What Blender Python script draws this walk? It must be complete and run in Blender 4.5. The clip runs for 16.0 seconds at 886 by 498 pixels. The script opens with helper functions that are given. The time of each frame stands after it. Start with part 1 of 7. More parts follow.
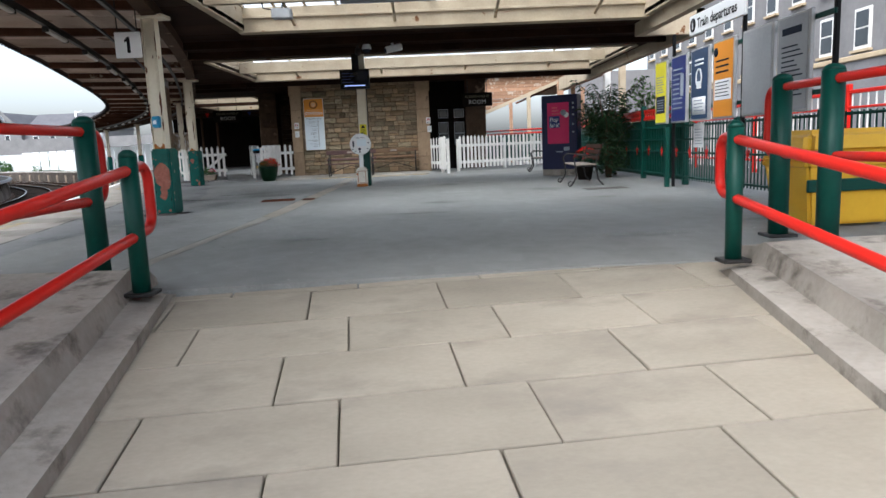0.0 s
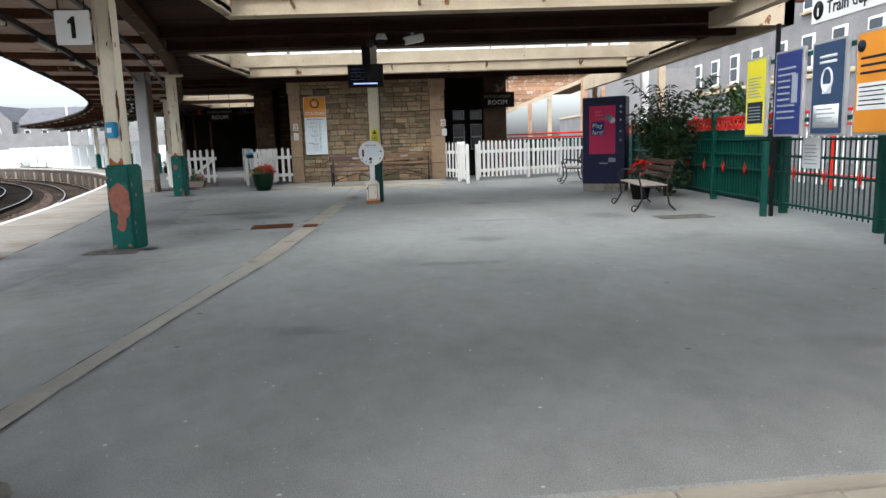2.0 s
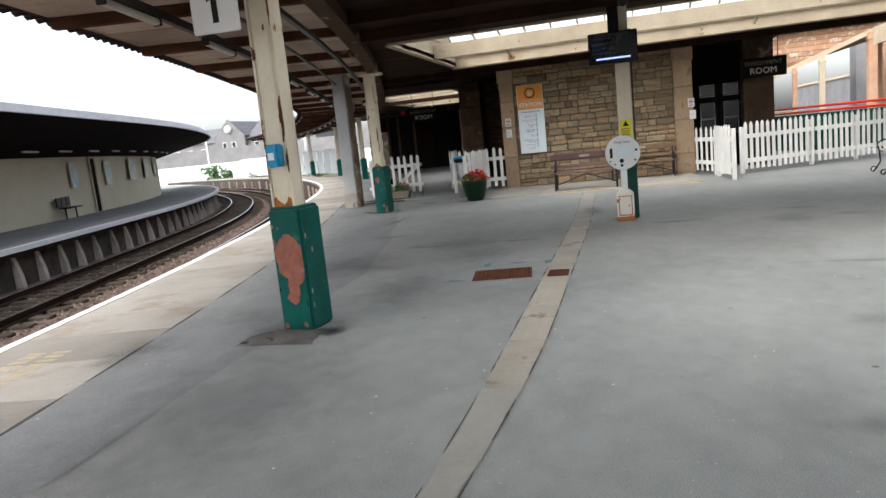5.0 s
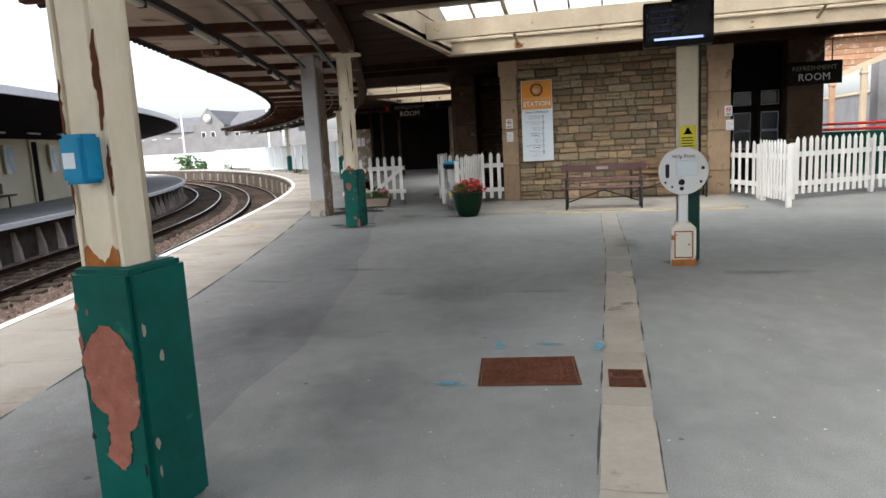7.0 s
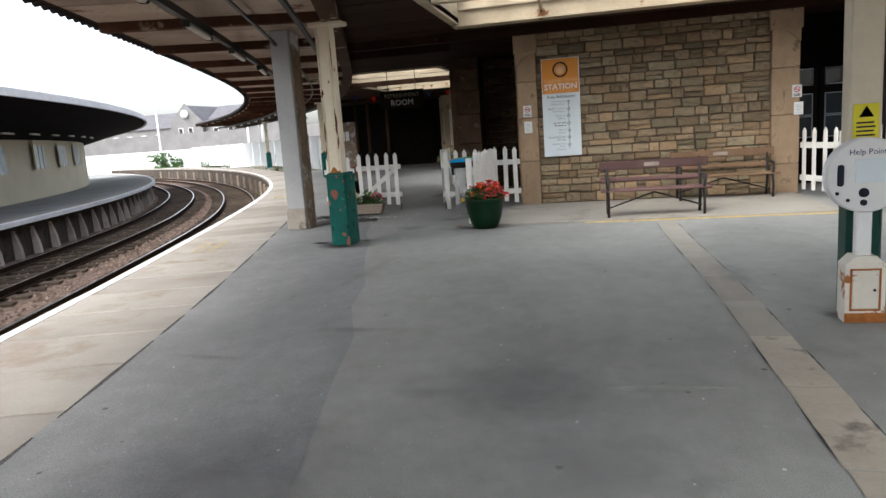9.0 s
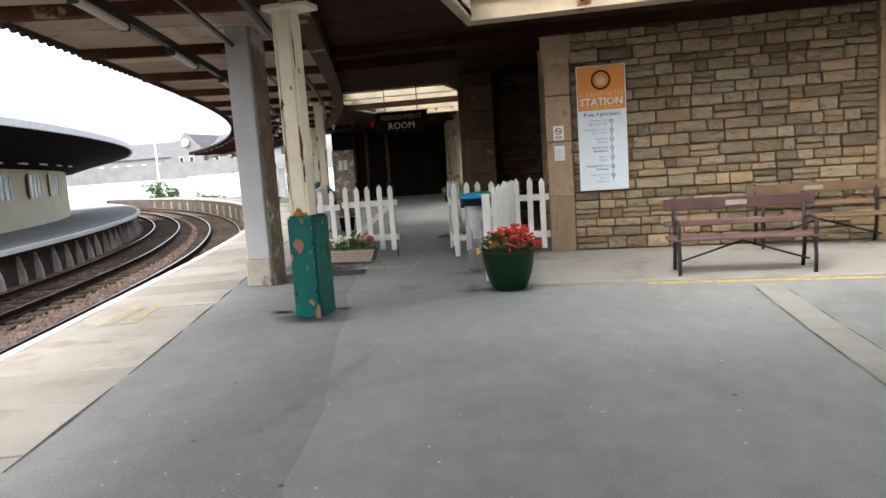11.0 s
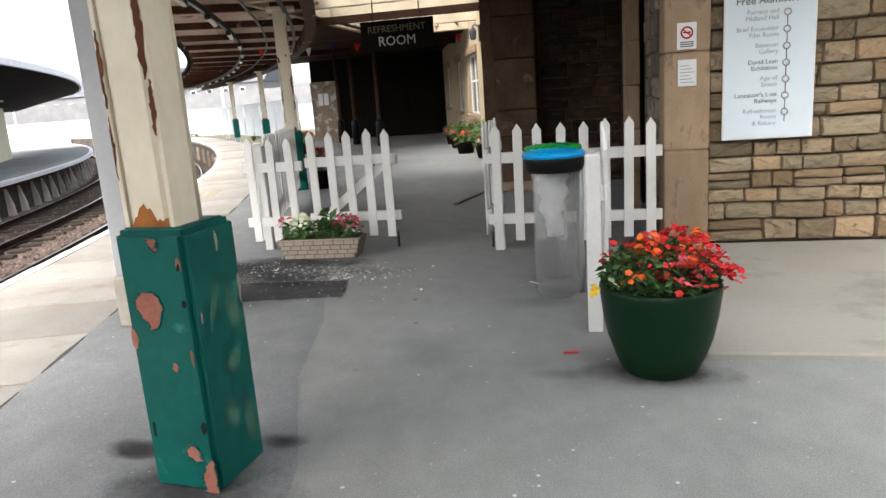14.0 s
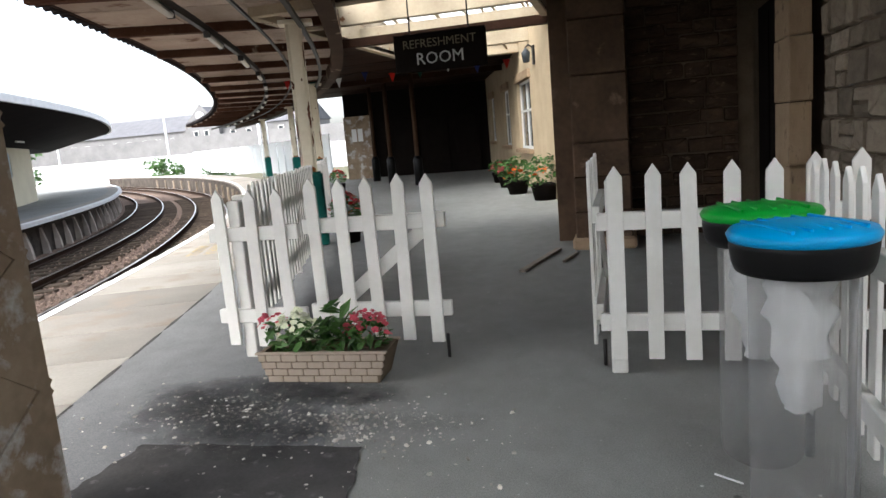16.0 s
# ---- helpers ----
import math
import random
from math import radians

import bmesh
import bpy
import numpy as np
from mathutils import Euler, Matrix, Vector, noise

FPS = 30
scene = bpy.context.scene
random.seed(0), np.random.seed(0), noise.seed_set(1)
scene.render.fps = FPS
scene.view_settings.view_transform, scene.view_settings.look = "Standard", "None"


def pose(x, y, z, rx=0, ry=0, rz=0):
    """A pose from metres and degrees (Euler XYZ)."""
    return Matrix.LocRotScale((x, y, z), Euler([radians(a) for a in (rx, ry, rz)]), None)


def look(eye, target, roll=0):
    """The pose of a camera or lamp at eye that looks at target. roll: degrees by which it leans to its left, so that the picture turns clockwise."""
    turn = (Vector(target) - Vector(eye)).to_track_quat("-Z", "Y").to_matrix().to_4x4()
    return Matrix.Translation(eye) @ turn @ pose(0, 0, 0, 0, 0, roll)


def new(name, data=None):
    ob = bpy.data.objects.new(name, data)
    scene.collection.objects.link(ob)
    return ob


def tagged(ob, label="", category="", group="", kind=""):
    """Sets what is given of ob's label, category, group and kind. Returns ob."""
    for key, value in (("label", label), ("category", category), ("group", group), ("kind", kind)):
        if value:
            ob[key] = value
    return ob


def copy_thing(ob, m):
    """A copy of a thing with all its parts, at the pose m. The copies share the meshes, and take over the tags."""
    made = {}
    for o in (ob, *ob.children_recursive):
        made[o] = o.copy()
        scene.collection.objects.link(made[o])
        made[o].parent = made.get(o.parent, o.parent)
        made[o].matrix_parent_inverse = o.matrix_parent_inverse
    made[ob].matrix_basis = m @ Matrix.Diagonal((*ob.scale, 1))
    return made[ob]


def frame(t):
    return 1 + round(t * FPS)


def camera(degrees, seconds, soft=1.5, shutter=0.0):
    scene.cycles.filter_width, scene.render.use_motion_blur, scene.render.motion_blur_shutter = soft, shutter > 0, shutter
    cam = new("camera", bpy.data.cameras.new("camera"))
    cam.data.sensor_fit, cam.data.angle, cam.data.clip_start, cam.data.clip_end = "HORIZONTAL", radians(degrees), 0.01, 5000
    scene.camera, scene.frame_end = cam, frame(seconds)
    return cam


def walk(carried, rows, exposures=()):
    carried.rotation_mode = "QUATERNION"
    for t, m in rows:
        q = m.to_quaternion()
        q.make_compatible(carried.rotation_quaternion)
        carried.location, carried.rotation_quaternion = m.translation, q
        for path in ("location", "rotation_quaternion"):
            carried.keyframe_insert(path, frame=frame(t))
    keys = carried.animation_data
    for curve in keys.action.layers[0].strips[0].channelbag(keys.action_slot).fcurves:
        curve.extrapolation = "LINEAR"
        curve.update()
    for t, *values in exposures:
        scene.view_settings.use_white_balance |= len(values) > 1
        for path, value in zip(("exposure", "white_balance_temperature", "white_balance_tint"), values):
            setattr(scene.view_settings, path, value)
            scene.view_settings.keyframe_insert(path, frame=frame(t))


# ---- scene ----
cam = camera(66.0, 16.0)
PATH = [
    (0, (-0.056, 1.912, 0.959), (-0.025, 3.889, 0.656), -2.4),
    (0.5, (-0.201, 2.544, 1.052), (-0.230, 4.532, 0.835), -1.4),
    (1, (-0.323, 3.243, 1.157), (-0.326, 5.224, 0.883), -2.5),
    (1.5, (-0.417, 3.909, 1.192), (-0.410, 5.889, 0.911), -1.7),
    (2, (-0.572, 4.661, 1.248), (-0.534, 6.637, 0.936), -1.8),
    (2.5, (-0.628, 5.271, 1.303), (-0.811, 7.24, 1.003), -2.6),
    (3, (-0.84, 5.948, 1.358), (-1.142, 7.902, 1.054), -4.5),
    (3.5, (-1.019, 6.702, 1.395), (-1.321, 8.647, 1.04), -4.4),
    (4, (-1.259, 7.205, 1.457), (-1.804, 9.106, 1.157), -6.2),
    (6.5, (-2.211, 10.306, 1.494), (-2.698, 12.218, 1.17), -4.3),
    (7, (-2.492, 11.135, 1.505), (-2.976, 13.05, 1.196), -3.1),
    (7.5, (-2.782, 11.694, 1.443), (-3.257, 13.614, 1.152), -4.7),
    (8, (-3.06, 12.417, 1.477), (-3.546, 14.323, 1.111), -5.3),
    (10.5, (-4.111, 15.925, 1.561), (-4.476, 17.873, 1.296), -1.8),
    (11, (-4.256, 16.708, 1.523), (-4.708, 18.64, 1.273), -4.0),
    (11.5, (-4.564, 17.269, 1.528), (-4.999, 19.209, 1.308), -1.0),
    (12, (-4.81, 18.057, 1.518), (-5.116, 20.016, 1.26), -3.2),
    (12.5, (-4.961, 18.745, 1.506), (-5.409, 20.668, 1.187), -2.5),
    (13, (-5.197, 19.58, 1.514), (-5.679, 21.48, 1.121), -4.0),
    (13.5, (-5.421, 20.265, 1.521), (-5.902, 22.168, 1.135), -3.4),
    (14, (-5.662, 21.031, 1.484), (-6.087, 22.937, 1.051), -4.1),
    (14.5, (-5.814, 21.626, 1.508), (-6.274, 23.523, 1.072), -3.5),
    (15, (-6.019, 22.291, 1.475), (-6.536, 24.188, 1.106), -2.7),
    (15.5, (-6.213, 22.939, 1.478), (-6.717, 24.843, 1.131), -4.5),
    (16, (-6.442, 23.563, 1.44), (-6.971, 25.464, 1.114), -4.9),
]
walk(cam, [(t, look(eye, target, roll)) for t, eye, target, roll in PATH],
     [(0.0, 1.43, 5950, 9), (0.5, 1.5, 5850, 8), (1.0, 1.52, 5850, 8), (1.5, 1.6, 5950, 8), (4.0, 1.75, 6300, 9), (7.0, 1.75, 6350, 10), (8.0, 1.8, 6350, 10), (10.5, 1.96, 6400, 10), (11.0, 2.12, 6400, 10), (12.0, 2.25, 6400, 10), (13.0, 2.2, 6400, 10), (13.5, 2.15, 6400, 10), (14.0, 2.4, 6400, 10), (14.5, 2.4, 6400, 10), (16.0, 2.25, 6300, 9)])

# ---- world and light ----
world = bpy.data.worlds.new("overcast_sky")
scene.world = world
world.use_nodes = True
wn, wl = world.node_tree.nodes, world.node_tree.links
sky = wn.new("ShaderNodeTexSky")
sky.sky_type, sky.sun_disc = "NISHITA", False
sky.sun_elevation, sky.sun_rotation = radians(48), radians(215)
sky.air_density, sky.dust_density = 1.0, 4.0
pale = wn.new("ShaderNodeHueSaturation")
pale.inputs["Saturation"].default_value = 0.42
wl.new(sky.outputs[0], pale.inputs["Color"])
wl.new(pale.outputs[0], wn["Background"].inputs[0])
wn["Background"].inputs[1].default_value = 0.15
sun = new("sun", bpy.data.lights.new("sun", "SUN"))
sun.data.energy, sun.data.angle, sun.data.color = 0.7, radians(40), (1.0, 0.96, 0.9)
sun.matrix_world = look((-8, -12, 20), (0, 0, 0))


# ---- materials ----
def mat(name, c1, c2=None, rough=0.7, metal=0.0, scale=3.0, fine=40.0, bump=0.15, spot=None, spot_at=0.62, spot_scale=2.0,
        rand=0.0, island=0.0, spread=0.5, dist=0.01, spec=None, soft=0.035):
    """Two-tone noise paint with grain; spot: a third colour in blotches (rust, dirt, flaked paint)."""
    m = bpy.data.materials.new(name)
    m.use_nodes = True
    n, l = m.node_tree.nodes, m.node_tree.links
    b = n["Principled BSDF"]
    c2 = c2 or tuple(v * 0.8 for v in c1)
    tc = n.new("ShaderNodeTexCoord")
    co = tc.outputs["Object"]
    if rand:
        info = n.new("ShaderNodeObjectInfo")
        add = n.new("ShaderNodeVectorMath")
        add.operation = "MULTIPLY_ADD"
        add.inputs[1].default_value = (1, 1, 1)
        l.new(co, add.inputs[0])
        sc = n.new("ShaderNodeMath")
        sc.operation = "MULTIPLY"
        sc.inputs[1].default_value = 37.0
        l.new(info.outputs["Random"], sc.inputs[0])
        l.new(sc.outputs[0], add.inputs[2])
        co = add.outputs[0]
    big, small = n.new("ShaderNodeTexNoise"), n.new("ShaderNodeTexNoise")
    big.inputs["Scale"].default_value, small.inputs["Scale"].default_value = scale, fine
    big.inputs["Detail"].default_value, small.inputs["Detail"].default_value = 5, 3
    l.new(co, big.inputs["Vector"])
    l.new(co, small.inputs["Vector"])
    ramp = n.new("ShaderNodeValToRGB")
    ramp.color_ramp.elements[0].position, ramp.color_ramp.elements[1].position = 0.5 - spread * 0.5, 0.5 + spread * 0.5
    ramp.color_ramp.elements[0].color, ramp.color_ramp.elements[1].color = (*c2, 1), (*c1, 1)
    mixf = n.new("ShaderNodeMix")
    mixf.inputs[0].default_value = 0.3
    l.new(big.outputs[0], mixf.inputs[2])
    l.new(small.outputs[0], mixf.inputs[3])
    l.new(mixf.outputs[0], ramp.inputs[0])
    col = ramp.outputs[0]
    if rand or island:
        if rand:
            src = info.outputs["Random"]
        else:
            src = n.new("ShaderNodeNewGeometry").outputs["Random Per Island"]
        mr = n.new("ShaderNodeMapRange")
        k = rand or island
        mr.inputs[3].default_value, mr.inputs[4].default_value = 1 - k, 1 + k
        l.new(src, mr.inputs[0])
        hs = n.new("ShaderNodeHueSaturation")
        l.new(mr.outputs[0], hs.inputs["Value"])
        l.new(col, hs.inputs["Color"])
        col = hs.outputs[0]
    if spot:
        sn = n.new("ShaderNodeTexNoise")
        sn.inputs["Scale"].default_value, sn.inputs["Detail"].default_value, sn.inputs["Roughness"].default_value = spot_scale, 8, 0.62
        l.new(co, sn.inputs["Vector"])
        sr = n.new("ShaderNodeValToRGB")
        sr.color_ramp.elements[0].position, sr.color_ramp.elements[1].position = spot_at, spot_at + soft
        l.new(sn.outputs[0], sr.inputs[0])
        mx = n.new("ShaderNodeMix")
        mx.data_type = "RGBA"
        l.new(sr.outputs[0], mx.inputs[0])
        l.new(col, mx.inputs[6])
        mx.inputs[7].default_value = (*spot, 1)
        col = mx.outputs[2]
    l.new(col, b.inputs["Base Color"])
    b.inputs["Roughness"].default_value, b.inputs["Metallic"].default_value = rough, metal
    b.inputs["Specular IOR Level"].default_value = spec if spec is not None else (0.015 if rough >= 0.6 else 0.3)
    if bump:
        bp = n.new("ShaderNodeBump")
        bp.inputs["Strength"].default_value, bp.inputs["Distance"].default_value = bump, dist
        l.new(mixf.outputs[0], bp.inputs["Height"])
        l.new(bp.outputs[0], b.inputs["Normal"])
    return m


M = {}


def asphalt_material(name, lo, hi):
    """Worn asphalt: broad tonal patches, drag streaks, grain, pale specks and dark gum marks."""
    m = mat(name, hi, lo, 0.85, scale=0.5, fine=70, bump=0.35, spread=0.34, spec=0.15)
    n, l = m.node_tree.nodes, m.node_tree.links
    b = n["Principled BSDF"]
    col = b.inputs["Base Color"].links[0].from_socket
    co = n.new("ShaderNodeTexCoord").outputs["Object"]

    def times(value, k0, k1, v0, v1, colour):
        mr = n.new("ShaderNodeMapRange")
        mr.inputs[1].default_value, mr.inputs[2].default_value, mr.inputs[3].default_value, mr.inputs[4].default_value = k0, k1, v0, v1
        l.new(value, mr.inputs[0])
        hs = n.new("ShaderNodeHueSaturation")
        l.new(mr.outputs[0], hs.inputs["Value"])
        l.new(colour, hs.inputs["Color"])
        return hs.outputs[0]

    for stretch, turn, k in (((0.9, 0.35, 1), 0.3, 0.07), ((0.22, 0.3, 1), 0.6, 0.05), ((5.0, 4.0, 1), 0.9, 0.07)):
        mp = n.new("ShaderNodeMapping")
        mp.inputs["Scale"].default_value, mp.inputs["Rotation"].default_value = stretch, (0, 0, turn)
        l.new(co, mp.inputs[0])
        t = n.new("ShaderNodeTexNoise")
        t.inputs["Scale"].default_value, t.inputs["Detail"].default_value, t.inputs["Roughness"].default_value = 1.0, 6, 0.6
        l.new(mp.outputs[0], t.inputs["Vector"])
        col = times(t.outputs[0], 0.34, 0.66, 1 - k, 1 + k, col)
    grain = n.new("ShaderNodeTexNoise")
    grain.inputs["Scale"].default_value = 160.0
    l.new(co, grain.inputs["Vector"])
    col = times(grain.outputs[0], 0.3, 0.7, 0.8, 1.2, col)
    for scale, size, tone in ((5.0, 0.035, 2.2), (2.3, 0.035, 0.5), (11.0, 0.05, 1.5)):
        v = n.new("ShaderNodeTexVoronoi")
        v.inputs["Scale"].default_value = scale
        l.new(co, v.inputs["Vector"])
        col = times(v.outputs["Distance"], size, size * 1.5, tone, 1.0, col)
    l.new(col, b.inputs["Base Color"])
    return m


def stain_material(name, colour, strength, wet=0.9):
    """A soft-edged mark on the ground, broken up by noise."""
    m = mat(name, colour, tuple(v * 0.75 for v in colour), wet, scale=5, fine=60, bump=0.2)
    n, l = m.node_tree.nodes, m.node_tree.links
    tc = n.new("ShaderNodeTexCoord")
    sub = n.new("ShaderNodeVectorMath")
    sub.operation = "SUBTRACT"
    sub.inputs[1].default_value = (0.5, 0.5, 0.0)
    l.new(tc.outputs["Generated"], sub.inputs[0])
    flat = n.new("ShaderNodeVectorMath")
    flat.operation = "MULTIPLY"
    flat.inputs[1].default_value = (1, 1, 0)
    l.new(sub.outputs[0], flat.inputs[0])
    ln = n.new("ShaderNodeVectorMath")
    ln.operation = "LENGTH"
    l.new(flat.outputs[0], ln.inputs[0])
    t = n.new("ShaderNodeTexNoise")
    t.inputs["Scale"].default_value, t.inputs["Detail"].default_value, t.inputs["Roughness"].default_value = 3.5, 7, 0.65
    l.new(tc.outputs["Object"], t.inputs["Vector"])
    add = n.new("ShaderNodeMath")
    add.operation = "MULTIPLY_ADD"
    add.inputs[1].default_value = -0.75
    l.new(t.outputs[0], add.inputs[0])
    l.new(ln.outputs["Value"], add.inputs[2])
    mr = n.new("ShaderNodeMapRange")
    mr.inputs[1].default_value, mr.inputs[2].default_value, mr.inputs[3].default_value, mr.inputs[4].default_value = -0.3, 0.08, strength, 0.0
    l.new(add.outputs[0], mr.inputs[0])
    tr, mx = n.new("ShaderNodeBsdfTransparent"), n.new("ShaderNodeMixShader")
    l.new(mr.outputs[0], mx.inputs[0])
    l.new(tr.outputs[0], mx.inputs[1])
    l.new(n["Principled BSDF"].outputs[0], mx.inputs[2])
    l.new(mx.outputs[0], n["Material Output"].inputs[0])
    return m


M["asphalt"] = asphalt_material("asphalt", (0.21, 0.211, 0.201), (0.275, 0.277, 0.264))
M["asphalt_dark"] = asphalt_material("dark_strip_asphalt", (0.168, 0.171, 0.171), (0.228, 0.231, 0.231))
M["stain"] = stain_material("dark_blot", (0.06, 0.06, 0.06), 0.75)
M["soft_blot"] = stain_material("faint_blot", (0.11, 0.113, 0.116), 0.26)
M["scuff"] = stain_material("pale_scuff", (0.36, 0.355, 0.34), 0.32)
M["chalk"] = stain_material("blue_spray_mark", (0.12, 0.36, 0.45), 0.7)
M["scrape"] = stain_material("scraped_green_paint", (0.15, 0.31, 0.2), 0.5)
for node in M["scrape"].node_tree.nodes:
    if node.type == "TEX_NOISE" and abs(node.inputs["Scale"].default_value - 3.5) < 0.01:
        node.inputs["Scale"].default_value = 16
M["rust_run"] = stain_material("rust_run", (0.14, 0.055, 0.03), 0.95)
M["pale_letter"] = mat("pale_letter", (0.5, 0.5, 0.48), (0.42, 0.42, 0.4), 0.6, scale=5, bump=0)
M["gilt"] = mat("dull_gilt", (0.22, 0.2, 0.14), (0.12, 0.11, 0.08), 0.6, scale=9, bump=0)
M["orange_rust"] = mat("orange_rust", (0.42, 0.17, 0.05), (0.22, 0.08, 0.03), 0.85, scale=14, fine=60, bump=0.4)
# Mottled concrete; its colour is darkened for the shade gap under the coping.
M["opp_face"] = mat("shaded_concrete_face", (0.12, 0.104, 0.09), (0.04, 0.034, 0.03), 0.92, scale=1.6, fine=12, bump=0.8, dist=0.04, spot=(0.05, 0.043, 0.038), spot_at=0.54, spot_scale=2.2, soft=0.12)
M["pier_post"] = mat("weathered_pier_post", (0.55, 0.49, 0.43), (0.3, 0.26, 0.22), 0.9, scale=4, fine=30, bump=0.4, rand=0.3)
M["grit"] = mat("pale_grit", (0.58, 0.55, 0.5), (0.4, 0.37, 0.33), 0.9, scale=9, fine=50, bump=0.3, island=0.5)
M["rail_side"] = mat("rusty_rail_side", (0.06, 0.04, 0.03), (0.03, 0.022, 0.018), 0.85, scale=4, fine=40, bump=0.3)
M["old_slat"] = mat("weathered_slat", (0.36, 0.31, 0.27), (0.22, 0.185, 0.16), 0.8, scale=5, fine=40, bump=0.3, rand=0.15)
M["rubble"] = mat("grey_rubble_stone", (0.34, 0.28, 0.215), (0.19, 0.155, 0.12), 0.92, scale=3.0, fine=20, bump=1.0, rand=0.4, dist=0.025)
M["flag"] = mat("paving_flag", (0.355, 0.315, 0.253), (0.265, 0.234, 0.186), 0.85, scale=1.3, fine=26, bump=0.4, rand=0.1, spread=0.45, spot=(0.24, 0.212, 0.175), spot_at=0.52, spot_scale=1.6, soft=0.22)
M["joint"] = mat("joint_mortar", (0.22, 0.19, 0.15), (0.14, 0.12, 0.095), 0.95, scale=2, fine=40)
M["edge_slab"] = mat("platform_edge_slab", (0.32, 0.3, 0.27), (0.22, 0.205, 0.185), 0.88, scale=1.4, fine=40, bump=0.3, rand=0.2, spot=(0.24, 0.205, 0.172), spot_at=0.53, spot_scale=1.7, soft=0.14)
M["white_line"] = mat("white_line_paint", (0.8, 0.8, 0.8), (0.62, 0.62, 0.62), 0.7, scale=4, fine=50)
M["concrete"] = mat("kerb_concrete", (0.39, 0.355, 0.31), (0.23, 0.207, 0.18), 0.92, scale=2.6, fine=22, bump=1.0, dist=0.02, spot=(0.14, 0.123, 0.105), spot_at=0.53, spot_scale=3.4, soft=0.14)
M["channel"] = mat("drain_channel_concrete", (0.39, 0.352, 0.298), (0.27, 0.24, 0.2), 0.9, scale=2.5, fine=30, bump=0.4, rand=0.12, spot=(0.16, 0.14, 0.12), spot_at=0.58, spot_scale=3.0, soft=0.12)
M["channel_worn"] = mat("trodden_channel_concrete", (0.335, 0.315, 0.28), (0.25, 0.233, 0.205), 0.9, scale=2.5, fine=30, bump=0.4, rand=0.1)
M["pave"] = mat("pale_pavement", (0.36, 0.335, 0.295), (0.27, 0.25, 0.22), 0.9, scale=0.9, fine=30, spot=(0.19, 0.175, 0.155), spot_at=0.55, spot_scale=1.4, soft=0.2)
M["yellow_line"] = mat("worn_yellow_paint", (0.6, 0.42, 0.13), (0.42, 0.32, 0.16), 0.85, scale=7, fine=30, spot=(0.33, 0.28, 0.21), spot_at=0.54, spot_scale=9)
M["faded_yellow"] = mat("faded_yellow_stencil", (0.42, 0.33, 0.16), (0.34, 0.29, 0.2), 0.85, scale=7, fine=30, spot=(0.31, 0.275, 0.235), spot_at=0.47, spot_scale=9)
M["green"] = mat("green_gloss_paint", (0.004, 0.058, 0.042), (0.002, 0.038, 0.028), 0.45, scale=3, fine=25, bump=0.12, spec=0.25)
M["green_worn"] = mat("worn_green_paint", (0.003, 0.108, 0.09), (0.002, 0.057, 0.047), 0.42, scale=3.2, fine=16, bump=0.7, spot=(0.04, 0.19, 0.135), spot_at=0.62, spot_scale=5.5, rand=0.05, soft=0.12, spec=0.2)
M["flake"] = mat("bare_primer", (0.36, 0.15, 0.11), (0.2, 0.08, 0.06), 0.8, scale=12, fine=50, bump=0.8, spot=(0.3, 0.25, 0.22), spot_at=0.62, spot_scale=9, soft=0.06)
M["red"] = mat("red_gloss_paint", (0.62, 0.02, 0.012), (0.5, 0.016, 0.01), 0.3, scale=3, fine=30, bump=0.05)
M["cream"] = mat("cream_paint", (0.5, 0.425, 0.31), (0.34, 0.275, 0.195), 0.6, scale=2.0, fine=20, bump=0.2, spot=(0.17, 0.08, 0.038), spot_at=0.65, spot_scale=2.6)
M["cream_col"] = mat("cream_column_paint", (0.73, 0.67, 0.53), (0.58, 0.51, 0.38), 0.45, scale=2.6, fine=18, bump=0.25, spot=(0.24, 0.1, 0.04), spot_at=0.665, spot_scale=3.4)
M["rust"] = mat("rust", (0.16, 0.062, 0.036), (0.065, 0.032, 0.022), 0.9, scale=8, fine=60, bump=0.5)
M["brown"] = mat("brown_ceiling_paint", (0.045, 0.023, 0.015), (0.016, 0.0085, 0.006), 0.6, scale=1.6, fine=20, island=0.2, spot=(0.1, 0.055, 0.035), spot_at=0.66, spot_scale=1.3, soft=0.08)
M["panel"] = mat("canopy_panel", (0.47, 0.39, 0.325), (0.3, 0.225, 0.175), 0.7, scale=1.3, fine=14, island=0.22, spot=(0.13, 0.065, 0.04), spot_at=0.58, spot_scale=1.5, soft=0.1)
M["stone"] = mat("coursed_stone", (0.39, 0.3, 0.195), (0.21, 0.158, 0.105), 0.92, scale=3.2, fine=20, bump=1.0, rand=0.33, dist=0.03, spot=(0.12, 0.097, 0.074), spot_at=0.52, spot_scale=3.4, soft=0.22)
M["stone_tan"] = mat("tan_coursed_stone", (0.43, 0.31, 0.19), (0.26, 0.182, 0.112), 0.92, scale=4.0, fine=24, bump=1.0, rand=0.35, dist=0.03, spot=(0.15, 0.11, 0.08), spot_at=0.54, spot_scale=4.0, soft=0.2)
M["stone_olive"] = mat("olive_coursed_stone", (0.34, 0.28, 0.185), (0.19, 0.155, 0.105), 0.92, scale=3.6, fine=18, bump=1.0, rand=0.4, dist=0.03, spot=(0.13, 0.115, 0.085), spot_at=0.53, spot_scale=3.0, soft=0.2)
M["ashlar"] = mat("ashlar_stone", (0.42, 0.305, 0.2), (0.27, 0.193, 0.128), 0.9, scale=2.6, fine=30, bump=0.5, rand=0.14, spot=(0.17, 0.125, 0.09), spot_at=0.58, spot_scale=2.6, soft=0.12)
